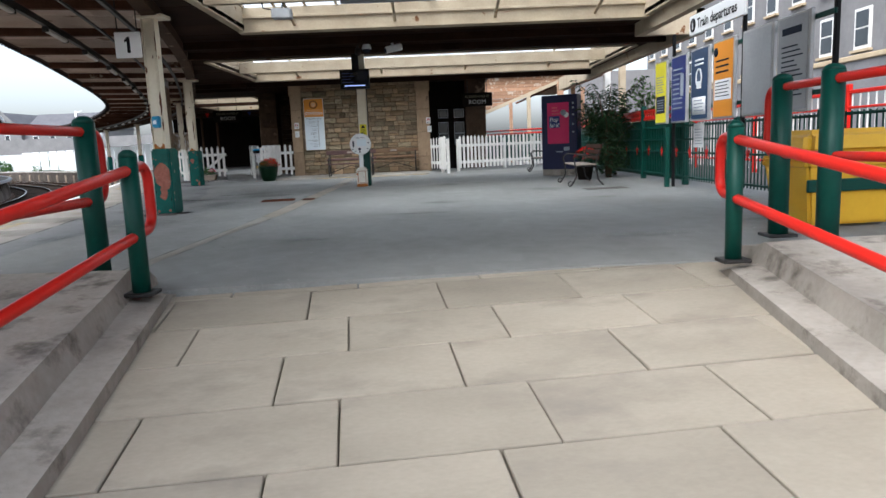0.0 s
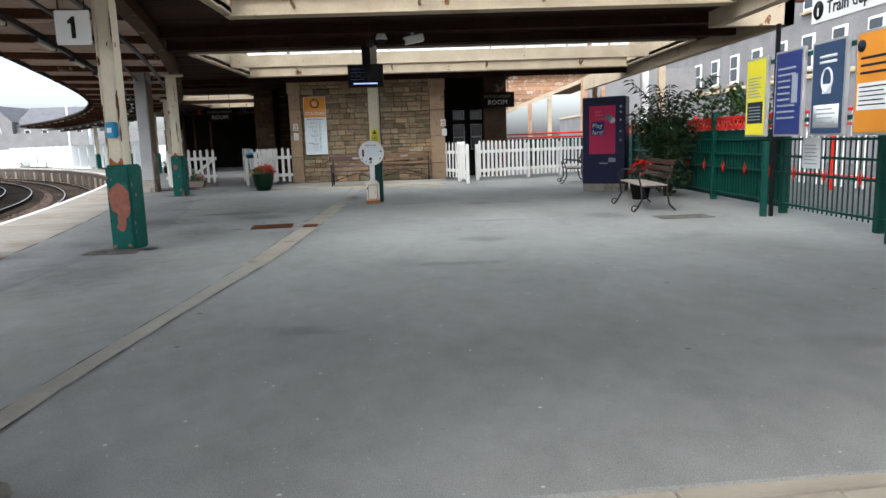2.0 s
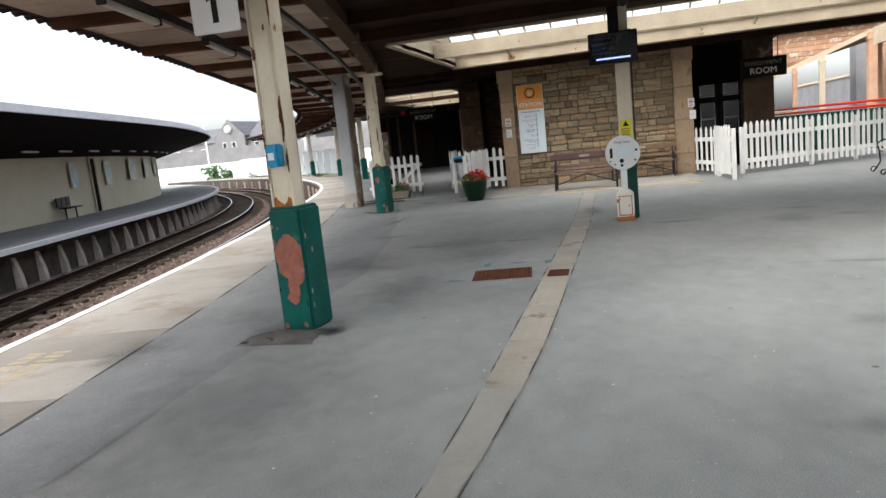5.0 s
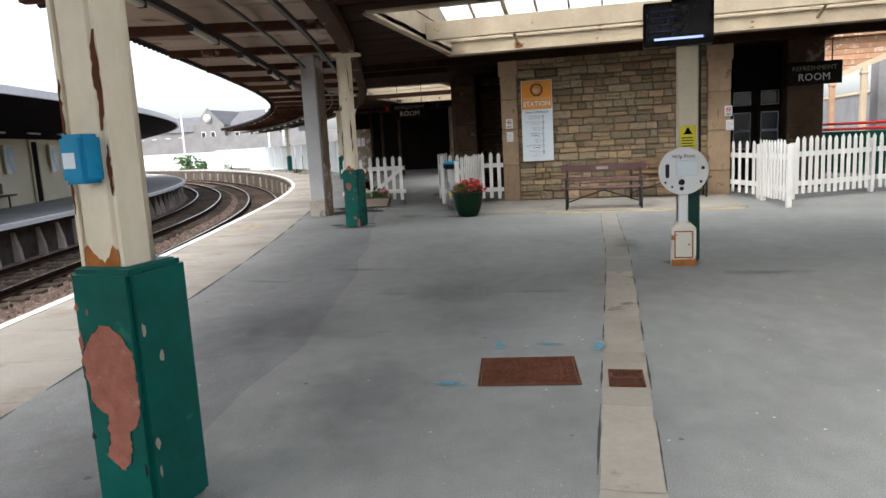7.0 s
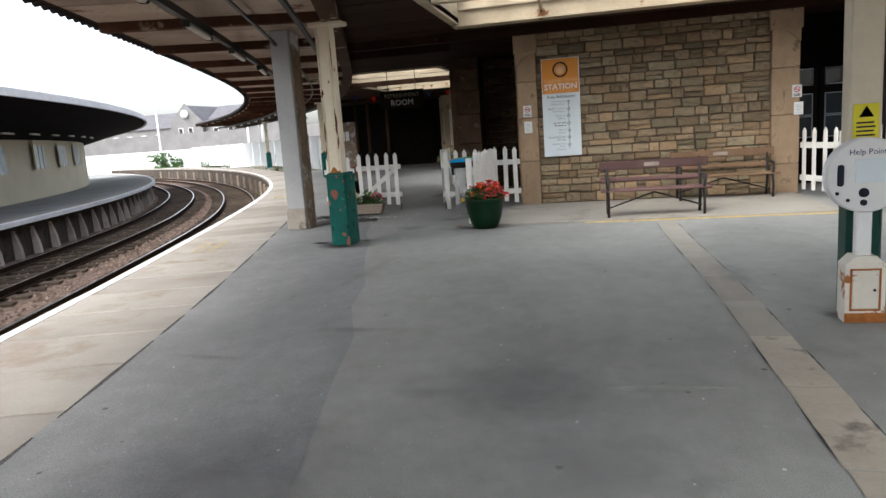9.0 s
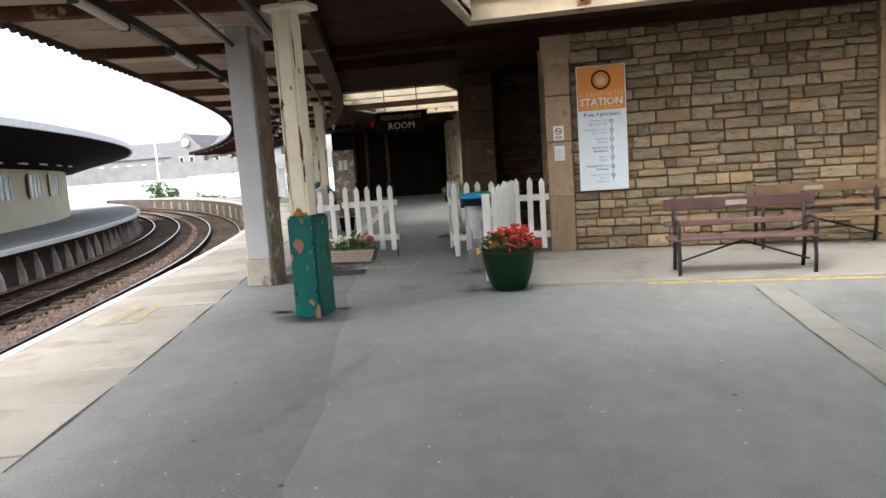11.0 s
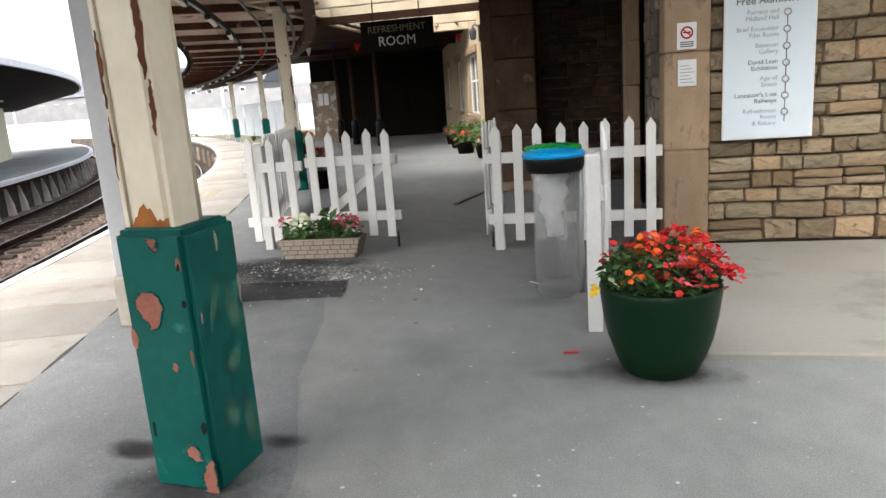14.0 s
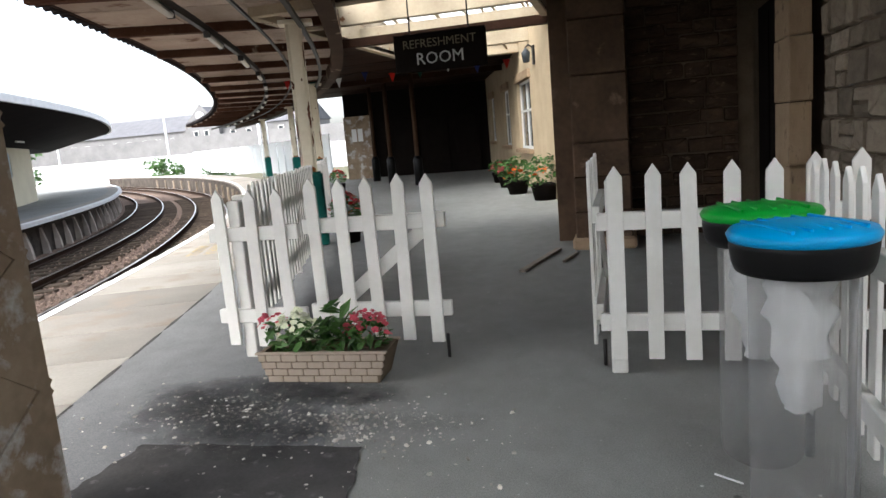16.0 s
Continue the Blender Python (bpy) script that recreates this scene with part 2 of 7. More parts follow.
M["mortar"] = mat("dark_mortar", (0.19, 0.147, 0.105), (0.1, 0.077, 0.056), 0.95, scale=4, fine=40, bump=0.5)
# Brown stone darkened for the gloom of the passage; paler blotches at random.
M["shade_stone"] = mat("shade_dark_stone", (0.125, 0.082, 0.056), (0.042, 0.029, 0.021), 0.92, scale=1.6, fine=12, bump=0.9, rand=0.3, spot=(0.24, 0.17, 0.12), spot_at=0.6, spot_scale=2.4, soft=0.12)
M["pale_stone"] = mat("pale_stone", (0.5, 0.4, 0.27), (0.38, 0.3, 0.2), 0.9, scale=2.2, fine=20, bump=0.6, rand=0.08)
M["white"] = mat("white_wood_paint", (0.8, 0.79, 0.76), (0.66, 0.65, 0.61), 0.5, scale=3.5, fine=25, bump=0.12, rand=0.05, spot=(0.42, 0.38, 0.32), spot_at=0.7, spot_scale=4)
M["grey"] = mat("grey_render", (0.41, 0.42, 0.425), (0.31, 0.315, 0.32), 0.8, scale=1.4, fine=18, bump=0.2, spot=(0.3, 0.24, 0.19), spot_at=0.66, spot_scale=1.6)
M["timber"] = mat("stained_bench_wood", (0.085, 0.046, 0.036), (0.04, 0.023, 0.019), 0.6, scale=3, fine=30, bump=0.25, rand=0.2)
M["mauve_wood"] = mat("weathered_mauve_wood", (0.17, 0.105, 0.1), (0.085, 0.05, 0.047), 0.6, scale=3, fine=30, bump=0.3, rand=0.2)
M["tan_wood"] = mat("weathered_tan_wood", (0.27, 0.175, 0.11), (0.15, 0.092, 0.058), 0.65, scale=3, fine=30, bump=0.3, rand=0.2)
M["iron"] = mat("dark_iron", (0.035, 0.032, 0.03), (0.02, 0.02, 0.02), 0.5, 0.3, scale=6, fine=40, bump=0.2)
M["black"] = mat("black_paint", (0.01, 0.01, 0.011), (0.006, 0.006, 0.006), 0.4, scale=4, fine=30, bump=0.05, spec=0.12)
# Near-black: dark wood, and also the shade of unlit openings and far end.
M["wood_and_shade"] = mat("dark_wood_and_shade", (0.014, 0.011, 0.01), (0.008, 0.007, 0.006), 0.75, scale=4, fine=30, bump=0.1)
M["screen"] = mat("display_glass", (0.006, 0.008, 0.018), (0.004, 0.005, 0.01), 0.12, scale=2, bump=0)
M["steel"] = mat("rail_steel", (0.5, 0.49, 0.48), (0.36, 0.34, 0.32), 0.3, 0.9, scale=3, fine=50, bump=0.1)
M["ballast"] = mat("ballast", (0.3, 0.225, 0.18), (0.09, 0.062, 0.05), 0.95, scale=9, fine=30, bump=1.0, dist=0.05, island=0.5)
M["sleeper"] = mat("sleeper", (0.1, 0.078, 0.06), (0.05, 0.04, 0.032), 0.9, scale=4, fine=30, bump=0.4, rand=0.25)
M["pot"] = mat("glazed_green_pot", (0.003, 0.024, 0.008), (0.0015, 0.013, 0.005), 0.4, scale=2, fine=15, bump=0.05, spec=0.2)
M["soil"] = mat("soil", (0.05, 0.035, 0.025), (0.03, 0.022, 0.016), 0.95, scale=20, fine=60, bump=0.8)
M["leaf"] = mat("leaf", (0.075, 0.16, 0.035), (0.035, 0.09, 0.02), 0.5, scale=6, bump=0, island=0.35)
M["leaf_mid"] = mat("bedding_leaf", (0.05, 0.115, 0.028), (0.02, 0.055, 0.014), 0.5, scale=6, bump=0, island=0.4)
M["leaf_dark"] = mat("dark_leaf", (0.026, 0.062, 0.02), (0.009, 0.026, 0.01), 0.5, scale=4, bump=0, island=0.45)
M["bark"] = mat("bark", (0.12, 0.085, 0.055), (0.07, 0.05, 0.035), 0.9, scale=8, bump=0.6)
M["petal_red"] = mat("red_petal", (0.6, 0.014, 0.014), (0.42, 0.008, 0.012), 0.5, scale=8, bump=0, island=0.3)
M["petal_orange"] = mat("orange_petal", (0.8, 0.17, 0.015), (0.65, 0.08, 0.01), 0.5, scale=8, bump=0, island=0.2)
M["petal_pink"] = mat("pink_petal", (0.7, 0.14, 0.18), (0.5, 0.05, 0.09), 0.5, scale=8, bump=0, island=0.25)
M["petal_white"] = mat("cream_petal", (0.75, 0.78, 0.6), (0.6, 0.64, 0.42), 0.5, scale=8, bump=0, island=0.15)
M["petal_yellow"] = mat("yellow_petal", (0.8, 0.6, 0.05), (0.75, 0.5, 0.03), 0.5, scale=8, bump=0, island=0.15)
M["trough"] = mat("cast_stone_trough", (0.42, 0.35, 0.29), (0.33, 0.27, 0.22), 0.85, scale=5, fine=40, bump=0.3)
M["blue_lid"] = mat("blue_lid_plastic", (0.004, 0.34, 0.72), (0.003, 0.28, 0.6), 0.3, scale=2, bump=0.02, spec=0.2)
M["green_lid"] = mat("green_lid_plastic", (0.01, 0.36, 0.04), (0.008, 0.28, 0.03), 0.3, scale=2, bump=0.02, spec=0.2)
M["blue_box"] = mat("blue_box_plastic", (0.015, 0.26, 0.48), (0.012, 0.2, 0.38), 0.35, scale=5, bump=0.05)
M["orange_sign"] = mat("orange_sign_face", (0.72, 0.28, 0.03), (0.66, 0.25, 0.028), 0.4, scale=2, bump=0)
M["peach"] = mat("pale_orange_print", (0.8, 0.5, 0.26), (0.74, 0.44, 0.22), 0.4, scale=3, bump=0)
M["pale_sign"] = mat("pale_blue_sign_face", (0.7, 0.78, 0.82), (0.66, 0.74, 0.79), 0.4, scale=2, bump=0)
M["poster_blue"] = mat("faded_blue_poster", (0.62, 0.72, 0.76), (0.2, 0.32, 0.4), 0.35, scale=1.6, fine=9, bump=0, spread=0.3)
M["yellow_sign"] = mat("yellow_sign_face", (0.75, 0.68, 0.03), (0.7, 0.62, 0.03), 0.4, scale=2, bump=0)
M["navy"] = mat("navy_sign_face", (0.02, 0.035, 0.16), (0.017, 0.03, 0.13), 0.35, scale=2, bump=0)
M["slate_blue"] = mat("slate_blue_sign_face", (0.03, 0.06, 0.12), (0.028, 0.055, 0.11), 0.35, scale=2, bump=0)
M["navy_case"] = mat("navy_kiosk_casing", (0.012, 0.016, 0.06), (0.01, 0.013, 0.05), 0.3, scale=2, bump=0.02)
M["magenta"] = mat("magenta_poster", (0.6, 0.02, 0.12), (0.55, 0.03, 0.1), 0.3, scale=3, bump=0)
M["paper"] = mat("white_paper", (0.78, 0.79, 0.79), (0.72, 0.73, 0.73), 0.6, scale=3, bump=0)
M["ink"] = mat("dark_ink", (0.03, 0.035, 0.05), (0.025, 0.03, 0.04), 0.6, scale=3, bump=0)
M["ink_grey"] = mat("grey_ink", (0.3, 0.34, 0.38), (0.27, 0.3, 0.34), 0.6, scale=3, bump=0)
M["alu"] = mat("aluminium_frame", (0.5, 0.5, 0.5), (0.42, 0.42, 0.42), 0.4, 0.6, scale=4, bump=0.03)
M["grit_bin"] = mat("yellow_grit_bin", (0.72, 0.42, 0.03), (0.6, 0.34, 0.025), 0.45, scale=3, fine=20, bump=0.1)
M["slate"] = mat("slate_roof", (0.16, 0.16, 0.17), (0.11, 0.11, 0.12), 0.7, scale=1.0, fine=8, bump=0.3)
M["grey_stone"] = mat("grey_house_stone", (0.25, 0.245, 0.245), (0.16, 0.158, 0.16), 0.9, scale=0.8, fine=5, bump=0.5)
M["boards"] = mat("tan_boards", (0.36, 0.215, 0.135), (0.24, 0.135, 0.082), 0.7, scale=2.5, fine=20, bump=0.3, rand=0.3, spot=(0.46, 0.38, 0.3), spot_at=0.54, spot_scale=4, soft=0.1)
M["orange_col"] = mat("faded_orange_column_paint", (0.5, 0.34, 0.24), (0.34, 0.18, 0.1), 0.6, scale=3, bump=0.1)
M["cream_wall"] = mat("cream_render_wall", (0.72, 0.66, 0.5), (0.6, 0.54, 0.41), 0.8, scale=0.8, fine=10, bump=0.15)
M["grass"] = mat("verge_ground", (0.15, 0.14, 0.1), (0.1, 0.1, 0.07), 0.95, scale=0.3, fine=6, bump=0.6)
M["road"] = mat("road_tarmac", (0.1, 0.1, 0.1), (0.075, 0.075, 0.075), 0.9, scale=0.5, fine=40)
M["hoarding"] = mat("white_hoarding", (0.74, 0.76, 0.76), (0.6, 0.64, 0.64), 0.6, scale=0.5, fine=4, bump=0.05, rand=0.06)
# Near-black puts the shade under the canopies into the colour.
M["fascia"] = mat("shaded_canopy_underside", (0.02, 0.017, 0.016), (0.012, 0.01, 0.01), 0.8, scale=1, fine=10)
M["tube"] = mat("lamp_cover", (0.5, 0.48, 0.42), (0.4, 0.38, 0.33), 0.4, scale=3, bump=0.05)
M["patch"] = mat("dark_patched_asphalt", (0.1, 0.096, 0.093), (0.055, 0.053, 0.052), 0.95, scale=5, fine=60, bump=0.8, spot=(0.14, 0.135, 0.13), spot_at=0.6, spot_scale=9, soft=0.1)
M["repair"] = mat("rough_repair_asphalt", (0.19, 0.175, 0.155), (0.075, 0.07, 0.066), 0.95, scale=3.5, fine=45, bump=0.9, spread=0.35, spot=(0.04, 0.038, 0.036), spot_at=0.57, spot_scale=7, soft=0.06)
M["rafter"] = mat("peeling_brown_rafter_paint", (0.1, 0.05, 0.033), (0.045, 0.021, 0.014), 0.7, scale=2.2, fine=20, bump=0.3, rand=0.25, spot=(0.24, 0.19, 0.15), spot_at=0.64, spot_scale=2.4, soft=0.05)
M["girder"] = mat("brown_cream_girder", (0.085, 0.052, 0.034), (0.04, 0.024, 0.016), 0.6, scale=1.2, fine=16, bump=0.2, spot=(0.34, 0.27, 0.19), spot_at=0.62, spot_scale=1.4, soft=0.06)
M["stained"] = mat("brown_stained_steel", (0.34, 0.27, 0.195), (0.16, 0.115, 0.078), 0.7, scale=3.5, fine=20, bump=0.4, spot=(0.5, 0.49, 0.475), spot_at=0.53, spot_scale=2.6, soft=0.1)
M["window_dark"] = mat("dark_window_pane", (0.05, 0.06, 0.07), (0.03, 0.035, 0.04), 0.08, scale=1.0, bump=0)


def clear_material(name, tint, mixin, rough):
    m = bpy.data.materials.new(name)
    m.use_nodes = True
    n, l = m.node_tree.nodes, m.node_tree.links
    n.remove(n["Principled BSDF"])
    tr, tl, gl = n.new("ShaderNodeBsdfTransparent"), n.new("ShaderNodeBsdfTranslucent"), n.new("ShaderNodeBsdfGlossy")
    tr.inputs[0].default_value = (*tint, 1)
    tl.inputs[0].default_value = (*tint, 1)
    gl.inputs["Roughness"].default_value = rough
    noise_tex = n.new("ShaderNodeTexNoise")
    noise_tex.inputs["Scale"].default_value = 6.0
    rng = n.new("ShaderNodeMapRange")
    rng.inputs[1].default_value, rng.inputs[2].default_value = 0.35, 0.65
    rng.inputs[3].default_value, rng.inputs[4].default_value = mixin * 0.6, min(1, mixin * 1.4)
    l.new(noise_tex.outputs[0], rng.inputs[0])
    a, b = n.new("ShaderNodeMixShader"), n.new("ShaderNodeMixShader")
    l.new(rng.outputs[0], a.inputs[0])
    l.new(tr.outputs[0], a.inputs[1])
    l.new(tl.outputs[0], a.inputs[2])
    b.inputs[0].default_value = 0.08
    l.new(a.outputs[0], b.inputs[1])
    l.new(gl.outputs[0], b.inputs[2])
    l.new(b.outputs[0], n["Material Output"].inputs[0])
    return m


M["roof_glass"] = clear_material("wired_roof_glass", (0.92, 0.94, 0.95), 0.35, 0.1)
M["bag"] = clear_material("clear_plastic_bag", (0.9, 0.9, 0.9), 0.15, 0.1)
M["pane"] = clear_material("window_glass", (0.75, 0.8, 0.82), 0.1, 0.03)


# ---- mesh helpers ----
def box(bm, x0, y0, z0, x1, y1, z1, m=None):
    vs = [bm.verts.new((x, y, z)) for z in (z0, z1) for x, y in ((x0, y0), (x1, y0), (x1, y1), (x0, y1))]
    if m:
        for v in vs:
            v.co = m @ v.co
    for f in ((3, 2, 1, 0), (4, 5, 6, 7), (0, 1, 5, 4), (1, 2, 6, 5), (2, 3, 7, 6), (3, 0, 4, 7)):
        bm.faces.new([vs[i] for i in f])
    return vs


def bevelled(x0, y0, z0, x1, y1, z1, r=0.01, seg=1):
    bm = bmesh.new()
    box(bm, x0, y0, z0, x1, y1, z1)
    bmesh.ops.bevel(bm, geom=bm.edges[:], offset=r, segments=seg, affect="EDGES")
    return bm


def tube(bm, pts, r, n=10, r_end=None, closed=False):
    """A round bar along points."""
    pts = [Vector(p) for p in pts]
    rings, up = [], None
    for i, p in enumerate(pts):
        if closed:
            d = pts[(i + 1) % len(pts)] - pts[i - 1]
        else:
            d = pts[min(i + 1, len(pts) - 1)] - pts[max(i - 1, 0)]
        d.normalize()
        if up is None:
            up = d.orthogonal().normalized()
        up = (up - d * up.dot(d)).normalized()
        side = d.cross(up)
        rr = r if r_end is None else r + (r_end - r) * i / max(1, len(pts) - 1)
        rings.append([bm.verts.new(p + (up * math.cos(a) + side * math.sin(a)) * rr) for a in [2 * math.pi * k / n for k in range(n)]])
    m = len(rings)
    for i in range(m if closed else m - 1):
        a, b = rings[i], rings[(i + 1) % m]
        for k in range(n):
            bm.faces.new((a[k], a[(k + 1) % n], b[(k + 1) % n], b[k]))
    if not closed:
        bm.faces.new(rings[0][::-1])
        bm.faces.new(rings[-1])
    for f in bm.faces:
        f.smooth = True
    return bm


def lathe(bm, profile, n=28):
    """A turned shape from (radius, height) pairs."""
    rings = [[bm.verts.new((r * math.cos(2 * math.pi * k / n), r * math.sin(2 * math.pi * k / n), z)) for k in range(n)] for r, z in profile]
    for a, b in zip(rings, rings[1:]):
        for k in range(n):
            bm.faces.new((a[k], a[(k + 1) % n], b[(k + 1) % n], b[k])).smooth = True
    bm.faces.new(rings[0][::-1])
    bm.faces.new(rings[-1])
    return bm


def mesh_of(name, bm, material):
    me = bpy.data.meshes.new(name)
    bmesh.ops.recalc_face_normals(bm, faces=bm.faces[:])
    bm.to_mesh(me)
    bm.free()
    me.materials.append(material)
    return me


def part(name, bm, material, parent=None, label="", m=None):
    ob = new(name, mesh_of(name, bm, M[material]))
    if parent is not None:
        ob.parent = parent
    if m is not None:
        ob.matrix_basis = m
    if label:
        tagged(ob, label)
    return ob


def again(name, me, parent, m):
    ob = new(name, me)
    ob.parent = parent
    ob.matrix_basis = m
    return ob


def thing(name, m, label, category, group="", kind=""):
    ob = new(name)
    ob.empty_display_size = 0.2
    ob.matrix_basis = m
    return tagged(ob, label, category, group, kind)


def solid(name, bm, material, label, category="", kind="structure"):
    return tagged(part(name, bm, material), label, category, "", kind)


def bx(*a):
    bm = bmesh.new()
    box(bm, *a)
    return bm


def text_mesh(name, body, size, material, parent, m, align="LEFT", label="", bold=0.0):
    cu = bpy.data.curves.new(name, "FONT")
    cu.body, cu.size, cu.align_x, cu.extrude, cu.resolution_u = body, size, align, 0.001, 2
    cu.offset = bold
    tmp = bpy.data.objects.new(name, cu)
    scene.collection.objects.link(tmp)
    me = bpy.data.meshes.new_from_object(tmp.evaluated_get(bpy.context.evaluated_depsgraph_get()))
    bpy.data.objects.remove(tmp)
    me.materials.clear()
    me.materials.append(M[material])
    ob = again(name, me, parent, m)
    if label:
        tagged(ob, label)
    return ob


# ---- the curve of the platform ----
CX, CY, R = -114.65, -11.55, 110.0


def ease(lo, hi, v):
    t = min(1.0, max(0.0, (v - lo) / (hi - lo)))
    return t * t * (3 - 2 * t)


def arc(deg, off, z=0.0):
    """A point of the platform curve; the two platforms draw nearer round the far bend."""
    a = radians(deg)
    if off < 0:
        off *= 1 - 0.16 * ease(20, 36, deg)
    off += 0.6 * ease(18, 28, deg)
    return Vector((CX + (R + off) * math.cos(a), CY + (R + off) * math.sin(a), z))


def arc_x(y, off):
    """The x of the curve with that offset, at y."""
    lo, hi = -20.0, 60.0
    for _ in range(40):
        mid = (lo + hi) / 2
        if arc(mid, off).y < y:
            lo = mid
        else:
            hi = mid
    return arc(lo, off).x


def sweep(bm, section, a0, a1, step=1.0):
    """A closed section of (offset, height) pairs swept round the curve."""
    n = max(2, int(abs(a1 - a0) / step) + 1)
    rings = [[bm.verts.new(arc(a0 + (a1 - a0) * i / (n - 1), o, z)) for o, z in section] for i in range(n)]
    k = len(section)
    for a, b in zip(rings, rings[1:]):
        for j in range(k):
            bm.faces.new((a[j], a[(j + 1) % k], b[(j + 1) % k], b[j]))
    bm.faces.new(rings[0][::-1])
    bm.faces.new(rings[-1])
    return bm


def rect(o0, z0, o1, z1):
    return [(o0, z0), (o1, z0), (o1, z1), (o0, z1)]


def arc_pose(deg, off, z=0.0):
    """Local x points away from the track, local y along the platform."""
    p = arc(deg, off, z)
    return pose(p.x, p.y, p.z, 0, 0, deg)


# ---- ground, platform, track ----
bm = bmesh.new()
box(bm, -1500, -1500, -2.2, 1500, 1500, -1.25)
solid("ground", bm, "grass", "brown and green rough ground around the station", "ground")

FLOOR_END = 50.0
bm = bmesh.new()
step = 1.0
for i in range(int((FLOOR_END + 12) / step)):
    y0, y1 = -12 + i * step, -12 + (i + 1) * step
    xa, xb = arc_x(y0, 1.6), arc_x(y1, 1.6)
    spans = [(None, 5.6)] if y0 >= 7.0 else [(None, -2.65), (2.75, 5.6)]
    for lo, hi in spans:
        l0, l1 = (xa, xb) if lo is None else (lo, lo)
        top = [bm.verts.new(p) for p in ((l0, y0, 0), (hi, y0, 0), (hi, y1, 0), (l1, y1, 0))]
        bot = [bm.verts.new(p) for p in ((l0, y0, -1.3), (hi, y0, -1.3), (hi, y1, -1.3), (l1, y1, -1.3))]
        bm.faces.new(top)
        for k in range(4):
            bm.faces.new((bot[k], bot[(k + 1) % 4], top[(k + 1) % 4], top[k]))
lip = ((-2.65, 6.74), (1.3, 7.0), (-2.65, 7.0))
top, bot = ([bm.verts.new((x, y, z)) for x, y in lip] for z in (0, -0.2))
bm.faces.new(top)
for k in range(3):
    bm.faces.new((bot[k], bot[(k + 1) % 3], top[(k + 1) % 3], top[k]))
bmesh.ops.remove_doubles(bm, verts=bm.verts[:], dist=0.001)
floor = solid("floor", bm, "asphalt", "worn grey asphalt platform and concourse surface", "floor")

bm = bmesh.new()
for a, b in ((k * 0.5, k * 0.5 + 0.5) for k in range(17, 62)):
    oa, ob = (1.62 + 1.63 * ease(8.5, 15.0, q) + 0.05 * math.sin(q * 5) for q in (a, b))
    bm.faces.new([bm.verts.new(arc(*q)) for q in ((a, 1.58, 0.004), (b, 1.58, 0.004), (b, ob, 0.004), (a, oa, 0.004))])
bmesh.ops.remove_doubles(bm, verts=bm.verts[:], dist=0.0005)
solid("floor_strip", bm, "asphalt_dark", "darker strip of worn asphalt along the platform", "floor")
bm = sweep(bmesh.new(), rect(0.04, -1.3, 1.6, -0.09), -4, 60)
wall_platform = solid("wall_platform_edge", bm, "opp_face", "mottled masonry side wall of the curved platform, darkened as shade", "wall")
me = mesh_of("pier", bevelled(-0.06, -0.09, -1.25, 0.08, 0.09, -0.3, 0.02), M["rubble"])
for k in range(32):
    again("pier", me, wall_platform, arc_pose(8 + k * 1.42, -0.01))
bm = sweep(bmesh.new(), rect(0.02, 0.0, 0.13, 0.006), -4, 60, 0.5)
solid("white_edge_line", bm, "white_line", "white painted line along the platform edge", "line")
edge = tagged(new("pavement_platform_edge"), "pale worn stone slabs along the platform edge", "pavement", "", "structure")
SLAB = []
for k in range(3):
    w = 0.90
    bm = bevelled(-0.02, -w / 2 + 0.008, -0.09, 1.585, w / 2 - 0.008, 0.0, 0.008)
    SLAB.append(mesh_of("slab", bm, M["edge_slab"]))
deg_w = math.degrees(0.91 / (R + 0.8))
for k in range(124):
    a = 2 + k * deg_w
    again("slab", SLAB[k % 3], edge, arc_pose(a, 0.0, random.uniform(-0.003, 0.002)))

# open joint between the slabs and the asphalt, broken where it has been filled
bm = bmesh.new()
rng = random.Random(19)
a = 4.0
while a < 40:
    b = a + rng.uniform(0.25, 0.9)
    n = 6
    ins, outs = [], []
    for i in range(n + 1):
        q = a + (b - a) * i / n
        half = 0.004 + 0.012 * math.sin(math.pi * i / n) + rng.uniform(0, 0.006)
        ins.append(bm.verts.new(arc(q, 1.592 - half, 0.0062)))
        outs.append(bm.verts.new(arc(q, 1.592 + half, 0.0062)))
    for i in range(n):
        bm.faces.new((ins[i], outs[i], outs[i + 1], ins[i + 1]))
    a = b + rng.uniform(0.02, 0.25)
solid("joint_platform_edge", bm, "patch", "dark open joint between edge slabs and asphalt", "joint")

# yellow stencilled letters, worn past reading, on the edge slabs
for deg in (12.5, 18.5, 23.5):
    bm = bmesh.new()
    for row in range(2):
        for c in range(9):
            w = random.uniform(0.05, 0.09)
            box(bm, 0.5 + row * 0.24, c * 0.12 - 0.5, 0.002, 0.5 + row * 0.24 + 0.17, c * 0.12 - 0.5 + w, 0.005)
    tagged(part("warning_lettering", bm, "faded_yellow", None, "", arc_pose(deg, 0)), "faded yellow stencilled lettering on the edge slabs", "lettering", "", "structure")

